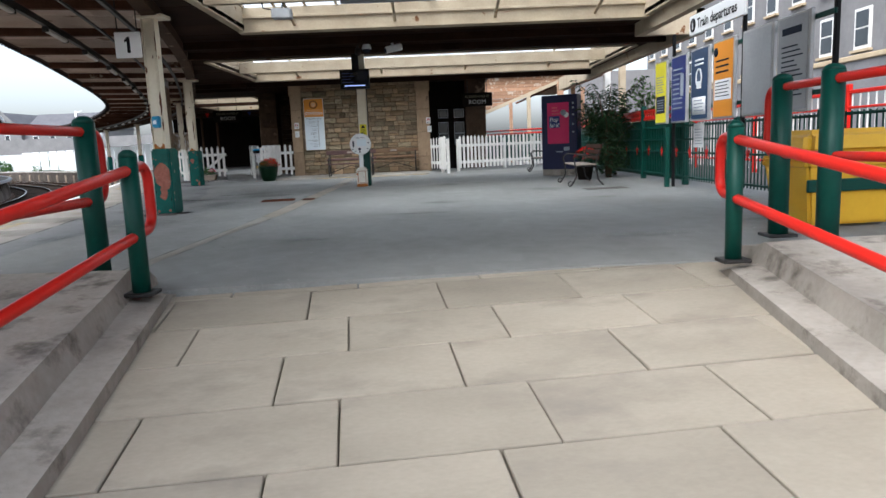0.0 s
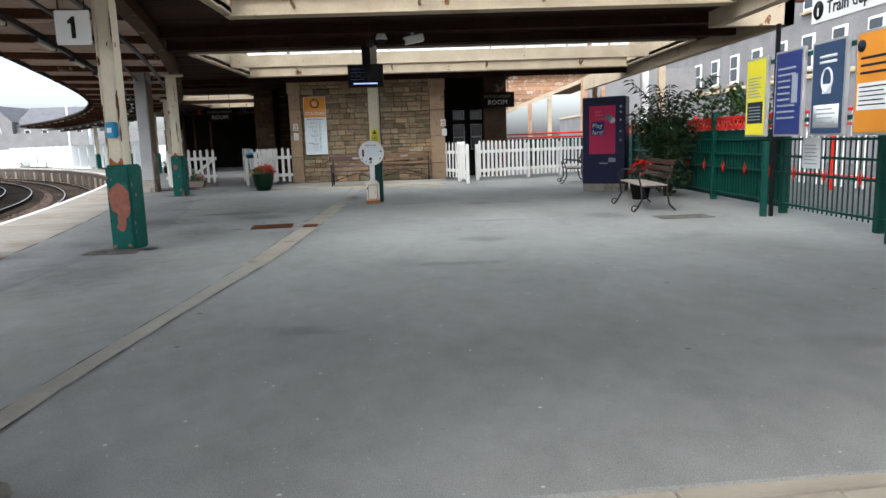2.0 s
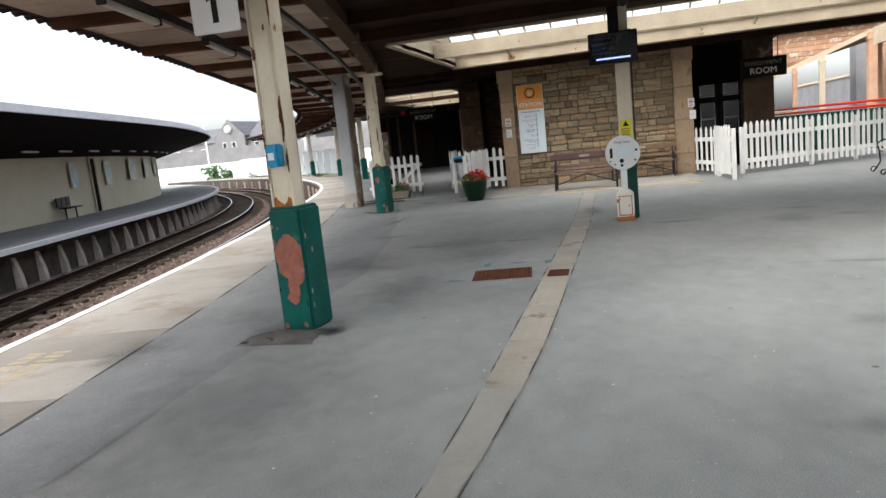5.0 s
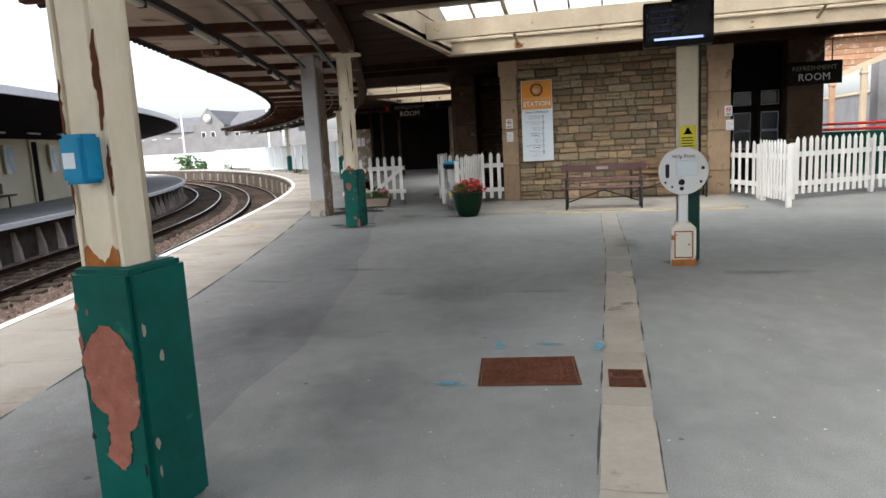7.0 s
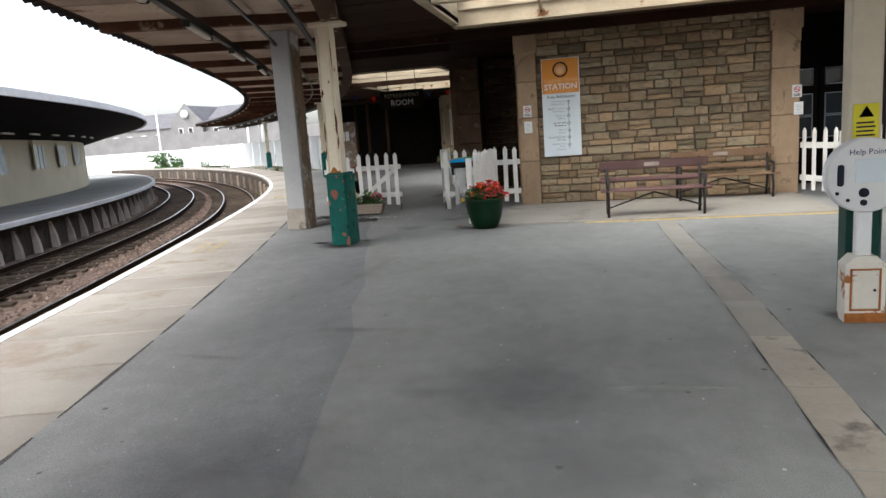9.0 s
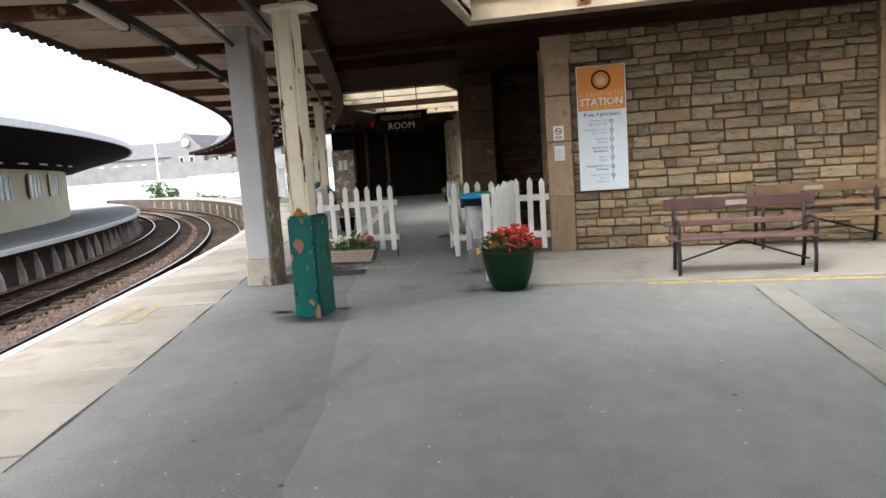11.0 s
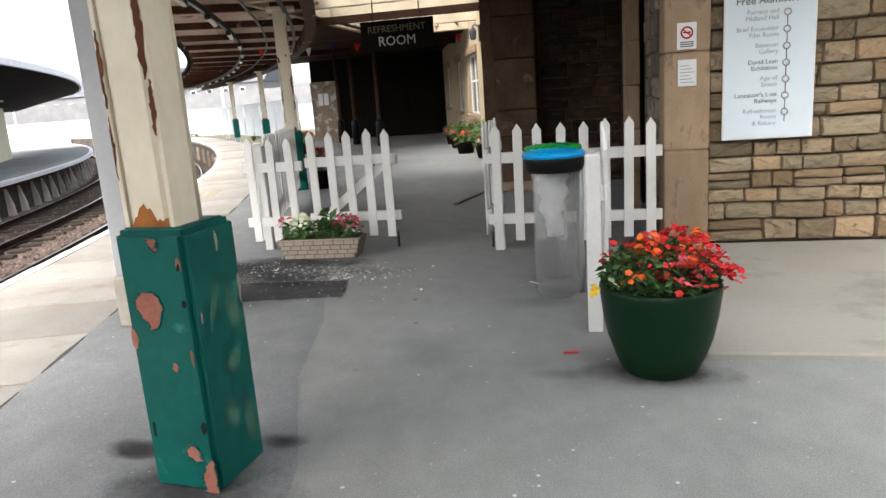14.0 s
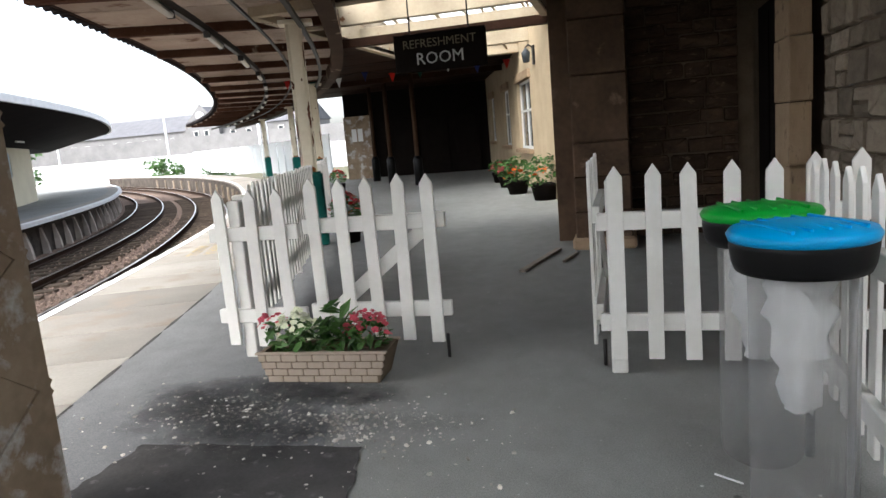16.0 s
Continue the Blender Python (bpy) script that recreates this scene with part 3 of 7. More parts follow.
# trackbed and two tracks
bm = bmesh.new()
sweep(bm, [(-7.4, -1.3), (0.2, -1.3), (0.2, -1.08), (-7.4, -1.08)], -4, 62)
solid("ballast_bed", bm, "ballast", "brown stone ballast between the platforms", "ballast")
verts, faces = [], []
rng = random.Random(5)
for k in range(15000):
    a, o = rng.uniform(10, 34), rng.uniform(-6.3, 0.0)
    c, s = arc(a, o, -1.07), rng.uniform(0.025, 0.055)
    b0 = len(verts)
    ang = rng.uniform(0, 6.28)
    for j in range(4):
        verts.append((c.x + s * math.cos(ang + j * 1.57) * rng.uniform(0.7, 1.2), c.y + s * math.sin(ang + j * 1.57) * rng.uniform(0.7, 1.2), c.z + rng.uniform(-0.01, 0.01)))
    verts.append((c.x + rng.uniform(-0.5, 0.5) * s, c.y, c.z + s * rng.uniform(0.5, 1.1)))
    faces += [(b0 + j, b0 + (j + 1) % 4, b0 + 4) for j in range(4)]
me = bpy.data.meshes.new("ballast_stones")
me.from_pydata(verts, [], faces)
me.materials.append(M["ballast"])
tagged(new("ballast_stones", me), "loose brown ballast stones", "ballast", "", "stuff")
sleeper_me = mesh_of("sleeper", bevelled(-1.25, -0.125, -1.16, 1.25, 0.125, -1.02, 0.015), M["sleeper"])
for centre in (-1.5, -4.75):
    track = thing("railway_track", pose(0, 0, 0), "curved railway track with bright steel rails on sleepers", "track", "tracks")
    for side in (-0.7525, 0.7525):
        o = centre + side
        sec = [(o - 0.07, -1.02), (o + 0.07, -1.02), (o + 0.07, -1.0), (o + 0.012, -0.985), (o + 0.012, -0.91), (o + 0.036, -0.9), (o + 0.036, -0.865),
               (o - 0.036, -0.865), (o - 0.036, -0.9), (o - 0.012, -0.91), (o - 0.012, -0.985), (o - 0.07, -1.0)]
        rail = part("rail", sweep(bmesh.new(), sec, -4, 60, 0.5), "rail_side", track)
        part("running_head", sweep(bmesh.new(), rect(o - 0.03, -0.866, o + 0.03, -0.861), -4, 60, 0.5), "steel", rail, "bright worn rail head")
    for k in range(105):
        again("sleeper", sleeper_me, track, arc_pose(4 + k * 0.355, centre))

# opposite platform
bm = sweep(bmesh.new(), rect(-20, -1.3, -6.72, -0.02), -4, 52)
solid("platform_opposite", bm, "asphalt", "dark asphalt platform across the tracks", "platform")
bm = sweep(bmesh.new(), rect(-7.1, -0.1, -6.3, 0.0), -4, 52)
solid("coping_opposite", bm, "edge_slab", "stone coping of the platform across the tracks", "coping")
bm = sweep(bmesh.new(), [(-6.5, 0.001), (-6.298, 0.001), (-6.298, -0.12), (-6.285, -0.12), (-6.285, 0.008), (-6.5, 0.008)], -4, 52, 0.5)
solid("white_line_opposite", bm, "white_line", "white painted edge line across the tracks", "line")
wall_opp = solid("wall_opposite_edge", sweep(bmesh.new(), rect(-6.8, -1.3, -6.66, -0.1), -4, 52), "opp_face", "mottled concrete side wall of the far platform, darkened as shade, with leaning piers", "wall")
bm = bmesh.new()
# a pier that widens towards its foot
sec = ((-0.14, -1.25), (0.16, -1.25), (0.1, -0.75), (-0.02, -0.28), (-0.14, -0.28))
lo, hi = ([bm.verts.new((x, y, z)) for x, z in sec] for y in (-0.085, 0.085))
bm.faces.new(lo[::-1])
bm.faces.new(hi)
for k in range(5):
    bm.faces.new((lo[k], lo[(k + 1) % 5], hi[(k + 1) % 5], hi[k]))
bmesh.ops.bevel(bm, geom=bm.edges[:], offset=0.012, segments=1, affect="EDGES")
me = mesh_of("pier", bm, M["pier_post"])
rng = random.Random(6)
for k in range(64):
    again("pier", me, wall_opp, arc_pose(6 + k * 0.64 + rng.uniform(-0.06, 0.06), -6.6))

# ---- ramp ----
SLOPE = math.degrees(math.atan(0.09))
ramp_m = pose(0, 7.14, 0, SLOPE, 0, 0)
ramp = tagged(part("pavement_ramp", bx(-2.5, -14, -0.5, 2.6, 0.1, -0.06), "joint", None, "", ramp_m), "sloping ramp paved with sandstone flags", "pavement", "", "structure")
flag_me = [mesh_of("flag", bevelled(-0.5, -0.5, -0.055, 0.5, 0.5, 0.0, 0.006), M["flag"]) for _ in range(2)]
rng = random.Random(11)
# courses of equal flags laid slightly askew to the ramp, joints broken by half a flag
flag_frame = Matrix.Translation((0, -0.24, 0)) @ pose(0, 0, 0, 0, 0, 6.2)
COURSES = [(0.02, 0.115), (-0.1, 0.595, -0.065)] + [(-0.7 - 0.585 * k, 0.58, (0.19, -0.12)[k % 2]) for k in range(16)]
for row, course in enumerate(COURSES):
    y1, d = course[:2]
    x = (course[2] if row else 0.3) - 0.905 * 3 + rng.uniform(-0.01, 0.01)
    while x < 2.3:
        w = 0.905 + rng.uniform(-0.02, 0.02)
        if x + w > -2.4:
            again("flag", flag_me[row % 2], ramp, flag_frame @ Matrix.Translation((x + w / 2, y1 - d / 2, rng.uniform(-0.004, 0.002))) @ pose(0, 0, 0, 0, 0, rng.uniform(-0.25, 0.25))
                  @ Matrix.Diagonal((w - rng.uniform(0.006, 0.013), d - rng.uniform(0.007, 0.014), 1, 1)))
        x += w

for side, x0, x1 in (("left", -3.05, -1.93), ("right", 2.03, 3.15)):
    bm = bmesh.new()
    sx = -1 if side == "left" else 1
    xi, xo = (x1, x0) if side == "left" else (x0, x1)
    # inner ledge follows the slope, the outer wall stands higher
    prof = [(xi, -0.5), (xi, 0.07), (xi + sx * 0.2, 0.09), (xi + sx * 0.24, 0.24), (xo, 0.26), (xo, -1.2)]
    ys = [-13 + k * 0.5 for k in range(26)] + [-0.35, -0.08, 0.02]
    rings = []
    for yy in ys:
        flare = (0.17 if side == "left" else 0.1) * min(2.6, max(0.0, -yy - 0.3))
        taper = 0.0 if yy < -0.4 else (0.06 if yy < -0.1 else (0.12 if yy < 0 else 0.2))
        zz = yy * math.tan(radians(SLOPE))
        rings.append([bm.verts.new((px - sx * (flare if abs(px - xo) > 0.01 else 0), 7.05 + yy, (pz - taper if pz > 0 else pz) + (zz if pz > -1 else 0) + (rng.uniform(-0.006, 0.006)))) for px, pz in prof])
    for a, b in zip(rings, rings[1:]):
        for k in range(len(prof)):
            bm.faces.new((a[k], a[(k + 1) % 6], b[(k + 1) % 6], b[k]))
    bm.faces.new(rings[-1])
    bm.faces.new(rings[0][::-1])
    solid("kerb_" + side, bm, "concrete", "rough concrete kerb wall beside the ramp", "kerb")


def handrail(x, y_end, posts, g, hi, lo, rad, ext, base):
    """Red tube rails on green posts, ending in a rounded loop."""
    th = thing("handrail", pose(x, y_end, 0.0), "red tube handrail with rounded loop end on green posts", "handrail", "handrails of the ramp")
    for yy in posts:
        zb, zt = yy * g + base, yy * g + hi + 0.06
        p = part("post", tube(bmesh.new(), [(0, yy, zb), (0, yy, zt)], rad, 18), "green", th)
        part("cap", lathe(bmesh.new(), [(rad, 0.0), (rad * 0.9, 0.025), (rad * 0.5, 0.045), (0.01, 0.05)], 18), "green", p, "", pose(0, yy, zt))
        part("base_plate", bevelled(-rad - 0.04, yy - rad - 0.03, zb - 0.012, rad + 0.04, yy + rad + 0.03, zb + 0.014, 0.006), "iron", p)
    r = 0.11
    pts = [(0, -9.0, hi - 9.0 * g), (0, ext - r, hi)]
    for a in range(15, 91, 15):
        pts.append((0, ext - r + r * math.sin(radians(a)), hi - r + r * math.cos(radians(a))))
    for a in range(0, 91, 15):
        pts.append((0, ext - r + r * math.cos(radians(a)), lo + r - r * math.sin(radians(a))))
    pts += [(0, -9.0, lo - 9.0 * g)]
    part("rail", tube(bmesh.new(), pts, 0.034, 12), "red", th)
    return th


handrail(-1.98, 6.36, (0, -2.1, -4.2), 0.12, 0.9, 0.47, 0.058, 0.28, 0.07)
handrail(-2.47, 6.84, (0, -2.4, -4.8), 0.0, 1.15, 0.66, 0.075, 0.2, 0.06)
handrail(2.03, 6.55, (0, -2.1, -4.2), 0.12, 0.93, 0.53, 0.056, 0.24, 0.08)
handrail(2.89, 7.62, (0, -0.72, -3.0, -5.4), 0.0, 1.31, 0.76, 0.08, 0.22, 0.08)

# drain channel, grate, covers
chan = tagged(new("drain_channel"), "pale concrete drainage channel set in the asphalt", "channel", "", "structure")
rng = random.Random(23)
crack = bmesh.new()
for k in range(18):
    ya, yb = 7.2 + k * 0.96, 7.2 + (k + 1) * 0.96
    wa, wb = (0.07 + 0.068 * ease(9.5, 13.5, q) for q in (ya, yb))
    xa, xb = (-2.64 + 0.21 * ease(7.5, 13.0, q) - 0.13 * ease(19.0, 24.5, q) for q in (ya, yb))
    bm = bmesh.new()
    sec = ((-1, 0.0075), (-0.35, 0.003), (0.35, 0.003), (1, 0.0075))
    rings = []
    for i in range(7):
        f = i / 6
        yy, xx, ww = ya + 0.004 + (yb - ya - 0.008) * f, xa + (xb - xa) * f, wa + (wb - wa) * f
        rings.append([bm.verts.new((xx + ww * g + (rng.uniform(-0.009, 0.009) if abs(g) == 1 else 0), yy, z)) for g, z in sec])
    for lo, hi in zip(rings, rings[1:]):
        for j in range(3):
            bm.faces.new((lo[j], lo[j + 1], hi[j + 1], hi[j]))
    part("channel_block", bm, "channel" if 11.5 < ya < 18 else "channel_worn", chan)
    for side in (-1, 1):
        y0, y1 = ya + rng.uniform(0, 0.3), yb - rng.uniform(0, 0.35)
        ins, outs = [], []
        for i in range(9):
            f = (y0 + (y1 - y0) * i / 8 - ya) / (yb - ya)
            xx, h = xa + (xb - xa) * f + side * (wa + (wb - wa) * f + 0.006), 0.0015 + rng.uniform(0.0, 0.008) * math.sin(math.pi * i / 8)
            ins.append(crack.verts.new((xx - h, ya + (yb - ya) * f, 0.0085)))
            outs.append(crack.verts.new((xx + h, ya + (yb - ya) * f, 0.0085)))
        for i in range(8):
            crack.faces.new((ins[i], outs[i], outs[i + 1], ins[i + 1]))
part("crack", crack, "patch", chan, "dark open crack beside the channel")
grate = thing("drain_grate", pose(-2.425, 15.3, 0.006, 0, 0, 2) @ Matrix.Diagonal((0.76, 0.95, 1, 1)), "rusty cast iron drain grate in the channel", "grate")
bm = bmesh.new()
for a in ((-0.14, -0.15, 0.14, -0.125), (-0.14, 0.125, 0.14, 0.15), (-0.14, -0.15, -0.12, 0.15), (0.12, -0.15, 0.14, 0.15), (-0.12, -0.01, 0.12, 0.01)):
    box(bm, a[0], a[1], 0, a[2], a[3], 0.012)
part("frame", bm, "rust", grate)
me = mesh_of("bar", bx(-0.007, -0.12, 0, 0.007, 0.12, 0.01), M["rust"])
for k in range(9):
    again("bar", me, grate, pose(-0.1 + k * 0.025, 0, 0))
part("sump", bx(-0.13, -0.14, -0.002, 0.13, 0.14, 0.001), "black", grate)
cover = thing("manhole_cover", pose(-3.04, 15.4, 0.003, 0, 0, 8), "rusty brown cast iron manhole cover with raised tread pattern", "manhole cover")
part("plate", bevelled(-0.3, -0.25, 0, 0.3, 0.25, 0.008, 0.003), "rust", cover)
bm = bmesh.new()
for i in range(14):
    for j in range(11):
        ang = 45 if (i + j) % 2 else -45
        box(bm, -0.017, -0.006, 0.008, 0.017, 0.006, 0.013, pose(-0.27 + i * 0.0415, -0.22 + j * 0.044, 0, 0, 0, ang))
part("tread", bm, "rust", cover)
bm = bmesh.new()
for a in ((-0.318, -0.268, 0.318, -0.254), (-0.318, 0.254, 0.318, 0.268), (-0.318, -0.254, -0.304, 0.254), (0.304, -0.254, 0.318, 0.254)):
    box(bm, a[0], a[1], 0, a[2], a[3], 0.007)
part("frame", bm, "rust", cover)
c2 = thing("inspection_cover", pose(3.3, 14.9, 0.003, 0, 0, 3), "flat dark iron inspection cover set in the asphalt", "manhole cover")
part("plate", bevelled(-0.4, -0.22, 0, 0.4, 0.22, 0.006, 0.002), "repair", c2)

# pale pavement before the stone wall, with a yellow edge line
solid("pavement_wall", bevelled(-5.2, 24.72, -0.02, -0.05, 27.4, 0.035, 0.01), "pave", "pale concrete pavement strip before the stone wall", "pavement")
solid("yellow_edge_line", bx(-3.75, 24.64, 0.001, -0.1, 24.718, 0.009), "yellow_line", "worn yellow line along the pavement edge", "line")


# ---- stone walls ----
def rough_block(seed):
    """A unit block with worn corners whose front (minus y) face bulges unevenly."""
    r = random.Random(seed)
    bm = bmesh.new()
    base = []
    for sx, sz in ((-1, -1), (1, -1), (1, 1), (-1, 1)):
        cx, cz = r.uniform(0.02, 0.07), r.uniform(0.04, 0.15)
        two = [(sx * (0.5 - cx), sz * 0.5), (sx * 0.5, sz * (0.5 - cz))]
        base += two[::-1] if sx * sz > 0 else two
    base = [(x * r.uniform(0.96, 1.0), z * r.uniform(0.92, 1.0)) for x, z in base]
    back = [bm.verts.new((x, 0.5, z)) for x, z in base]
    mid = [bm.verts.new((x, -0.22, z)) for x, z in base]
    fr = [bm.verts.new((x * r.uniform(0.93, 0.97), -0.5 + r.uniform(-0.12, 0.14), z * r.uniform(0.85, 0.94))) for x, z in base]
    c = bm.verts.new((r.uniform(-0.2, 0.2), -0.62 + r.uniform(-0.08, 0.08), r.uniform(-0.12, 0.12)))
    n = len(base)
    for lo, hi in ((back, mid), (mid, fr)):
        for k in range(n):
            bm.faces.new((lo[k], lo[(k + 1) % n], hi[(k + 1) % n], hi[k]))
    for k in range(n):
        bm.faces.new((fr[k], fr[(k + 1) % n], c))
    return bm


ROUGH = {mname: [mesh_of("stone", rough_block(k), M[mname]) for k in range(10)] for mname in ("stone", "stone_tan", "stone_olive", "shade_stone", "rubble")}
ASHLAR = {mname: mesh_of("stone", bevelled(-0.5, -0.5, -0.5, 0.5, 0.5, 0.5, 0.025), M[mname]) for mname in ("ashlar", "shade_stone")}


def stone_face(parent, m, length, z0, z1, meshes, h=(0.1, 0.21), w=(0.16, 0.56), depth=0.1, seed=0, limit=300, split=0.0):
    """Courses of stones along local x; the face looks towards local minus y."""
    r = random.Random(seed)
    z, n = z0, 0
    while z < z1 - 0.04 and n < limit:
        hh = min(r.uniform(*h), z1 - z)
        if z1 - z - hh < 0.07:
            hh = z1 - z
        x = 0.0
        while x < length - 0.02 and n < limit:
            ww = min(r.uniform(*w), length - x)
            if length - x - ww < 0.14:
                ww = length - x
            rows = ((0, hh * 0.48), (hh * 0.48, hh * 0.52)) if (hh > 0.15 and r.random() < split) else ((0, hh),)
            for dz, h1 in rows:
                h1 -= r.uniform(0.004, 0.011)
                w1 = ww - r.uniform(0.005, 0.012)
                again("stone", r.choice(meshes), parent, m @ Matrix.Translation((x + ww / 2, r.uniform(-0.016, 0.016), z + dz + h1 / 2 + r.uniform(-0.005, 0.005))) @ pose(0, 0, 0, 0, r.uniform(-1.6, 1.6), 0) @ Matrix.Diagonal((w1, depth, h1, 1)))
                n += 1
            x += ww
        z += hh


TOP = 3.4
bm = bmesh.new()
box(bm, -4.97, 27.55, 0, 0.0, 28.0, TOP + 0.6)
wall_north = solid("wall_north", bm, "mortar", "coursed brown sandstone wall under the canopy with dark joints", "wall")
for k, (x0, x1) in enumerate(((-5.01, -4.63), (-0.42, 0.05))):
    pil = thing("pilaster", pose((x0 + x1) / 2, 27.5, 0), "dressed tan sandstone pilaster at the wall's end", "pilaster", "pilasters", "structure")
    w = x1 - x0
    z = 0.0
    r = random.Random(k)
    while z < TOP - 0.1:
        hh = min(r.uniform(0.5, 0.95), TOP - z)
        again("stone", ASHLAR["ashlar"], pil, Matrix.Translation((0, 0.12, z + hh / 2)) @ Matrix.Diagonal((w, 0.4, hh - 0.008, 1)))
        z += hh
    again("stone", ASHLAR["ashlar"], pil, Matrix.Translation((0, 0.1, 3.17)) @ Matrix.Diagonal((w + 0.07, 0.46, 0.46, 1)))
    bm = bmesh.new()
    arch = [(-w / 2, 2.72), (-w / 2, 2.94), (w / 2, 2.94), (w / 2, 2.72)] + [(w / 2 - 0.05 - (w - 0.1) * i / 10, 2.74 + 0.15 * math.sin(math.pi * i / 10)) for i in range(11)]
    lo, hi = ([bm.verts.new((x, y, z)) for x, z in arch] for y in (-0.115, 0.0))
    bm.faces.new(lo)
    bm.faces.new(hi[::-1])
    for i in range(len(arch)):
        bm.faces.new((lo[i], lo[(i + 1) % len(arch)], hi[(i + 1) % len(arch)], hi[i]))
    part("arched_head", bm, "ashlar", pil, "arched stop of the pilaster")

# main block sides, recess and far building of the passage
bm = bmesh.new()
box(bm, -4.98, 27.9, 0, -4.6, 33.2, TOP + 0.6)
wall_east = solid("wall_passage_side", bm, "mortar", "rubble stone side wall inside the dark passage", "wall")
stone_face(wall_east, Matrix.Translation((-4.98, 29.3, 0)) @ pose(0, 0, 0, 0, 0, -90), 1.4, 0, TOP, ROUGH["rubble"], (0.12, 0.26), (0.16, 0.42), 0.08, 3, 160, 0.2)
jamb = thing("door_jamb", pose(-5.16, 29.6, 0), "dressed stone jamb beside a dark doorway", "jamb", "", "structure")
for k in range(7):
    again("stone", ASHLAR["ashlar"], jamb, Matrix.Translation((0, 0, 0.245 + k * 0.49)) @ Matrix.Diagonal((0.16, 0.5 + 0.08 * (k % 2), 0.482, 1)))
# near-black leaf and boards stand for the darkness of the doorway
dark_door = thing("door_side", pose(-5.0, 29.95, 0), "near-black door filling the dark doorway in the passage side wall", "door", "", "structure")
part("door_leaf", bevelled(-0.02, 0, 0, 0.03, 1.9, 2.5, 0.01), "wood_and_shade", dark_door)
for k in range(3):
    part("board", bevelled(-0.03, 0.1 + k * 0.6, 0.1, -0.018, 0.62 + k * 0.6, 2.4, 0.004), "wood_and_shade", dark_door)
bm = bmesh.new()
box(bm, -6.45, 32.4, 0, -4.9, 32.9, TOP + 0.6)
wall_recess = solid("wall_recess", bm, "mortar", "stone wall at the back of a recess, darkened as shade", "wall")
stone_face(wall_recess, Matrix.Translation((-6.4, 32.38, 0)), 1.25, 0, TOP, ROUGH["shade_stone"], (0.13, 0.22), (0.22, 0.5), 0.09, 4, 110, 0.15)
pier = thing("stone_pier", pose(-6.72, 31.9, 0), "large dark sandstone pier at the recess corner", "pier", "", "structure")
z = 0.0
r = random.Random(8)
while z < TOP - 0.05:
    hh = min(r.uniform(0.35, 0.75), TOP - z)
    again("stone", ASHLAR["shade_stone"], pier, Matrix.Translation((0, 0, z + hh / 2)) @ Matrix.Diagonal((0.62 + r.uniform(0, 0.02), 0.75, hh - 0.008, 1)))
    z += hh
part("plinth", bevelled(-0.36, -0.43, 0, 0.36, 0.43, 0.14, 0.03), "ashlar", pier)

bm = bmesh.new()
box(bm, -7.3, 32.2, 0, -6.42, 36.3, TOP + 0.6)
solid("wall_passage_return", bm, "shade_stone", "dark stone wall behind the pier", "wall")
# pale stone building along the platform, with window openings
bld = pose(-7.5, 36.2, 0, 0, 0, 106.5)
bm = bmesh.new()
WINS = ((3.6, 5.7, 0.95, 2.6), (7.5, 8.9, 1.0, 2.6), (11.5, 12.8, 1.1, 2.6))
cuts = sorted({0.0, 14.0, *[w[0] for w in WINS], *[w[1] for w in WINS]})
for a, b in zip(cuts, cuts[1:]):
    hole = [w for w in WINS if w[0] <= a and w[1] >= b]
    if hole:
        _, _, z0, z1 = hole[0]
        if z0 > 0:
            box(bm, a, -0.5, 0, b, 0, z0)
        box(bm, a, -0.5, z1, b, 0, TOP + 0.6)
    else:
        box(bm, a, -0.5, 0, b, 0, TOP + 0.6)
for v in bm.verts:
    v.co = bld @ v.co
solid("wall_refreshment", bm, "pale_stone", "pale sandstone wall of the platform building with openings", "wall")
for k, (a, b, z0, z1) in enumerate(WINS):
    w, h = b - a, z1 - z0
    win = thing("window_%d" % (k + 1) if z0 > 0 else "door_%d" % (k + 1), bld @ Matrix.Translation((a, -0.1, z0)), "white framed sash window in a pale stone surround" if z0 > 0 else "dark painted door in a stone surround",
                "window" if z0 > 0 else "door", "", "structure")
    if z0 > 0:
        bm = bmesh.new()
        for q in ((0, 0, 0.06, h), (w - 0.06, 0, w, h), (0, 0, w, 0.06), (0, h - 0.06, w, h), (w / 2 - 0.03, 0, w / 2 + 0.03, h), (0, h * 0.55, w, h * 0.55 + 0.05)):
            box(bm, q[0], -0.03, q[1], q[2], 0.03, q[3])
        part("window_frame", bm, "white", win)
        part("pane", bx(0.02, -0.012, 0.02, w - 0.02, -0.004, h - 0.02), "window_dark", win)
        part("window_sill", bevelled(-0.08, -0.05, -0.1, w + 0.08, 0.22, 0.0, 0.01), "ashlar", win)
        part("surround", bevelled(-0.12, 0.06, h, w + 0.12, 0.16, h + 0.2, 0.01), "ashlar", win)
    else:
        part("door_leaf", bevelled(0, -0.03, 0, w, 0.03, h, 0.01), "wood_and_shade", win)
        part("surround", bevelled(-0.12, 0.06, h, w + 0.12, 0.16, h + 0.2, 0.01), "ashlar", win)

# near-black wall and added doors stand for the unlit end of the canopy
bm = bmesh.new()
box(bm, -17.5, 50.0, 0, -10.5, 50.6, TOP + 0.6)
wall_end = solid("wall_end", bm, "wood_and_shade", "near-black wall closing the unlit end of the covered platform", "wall")
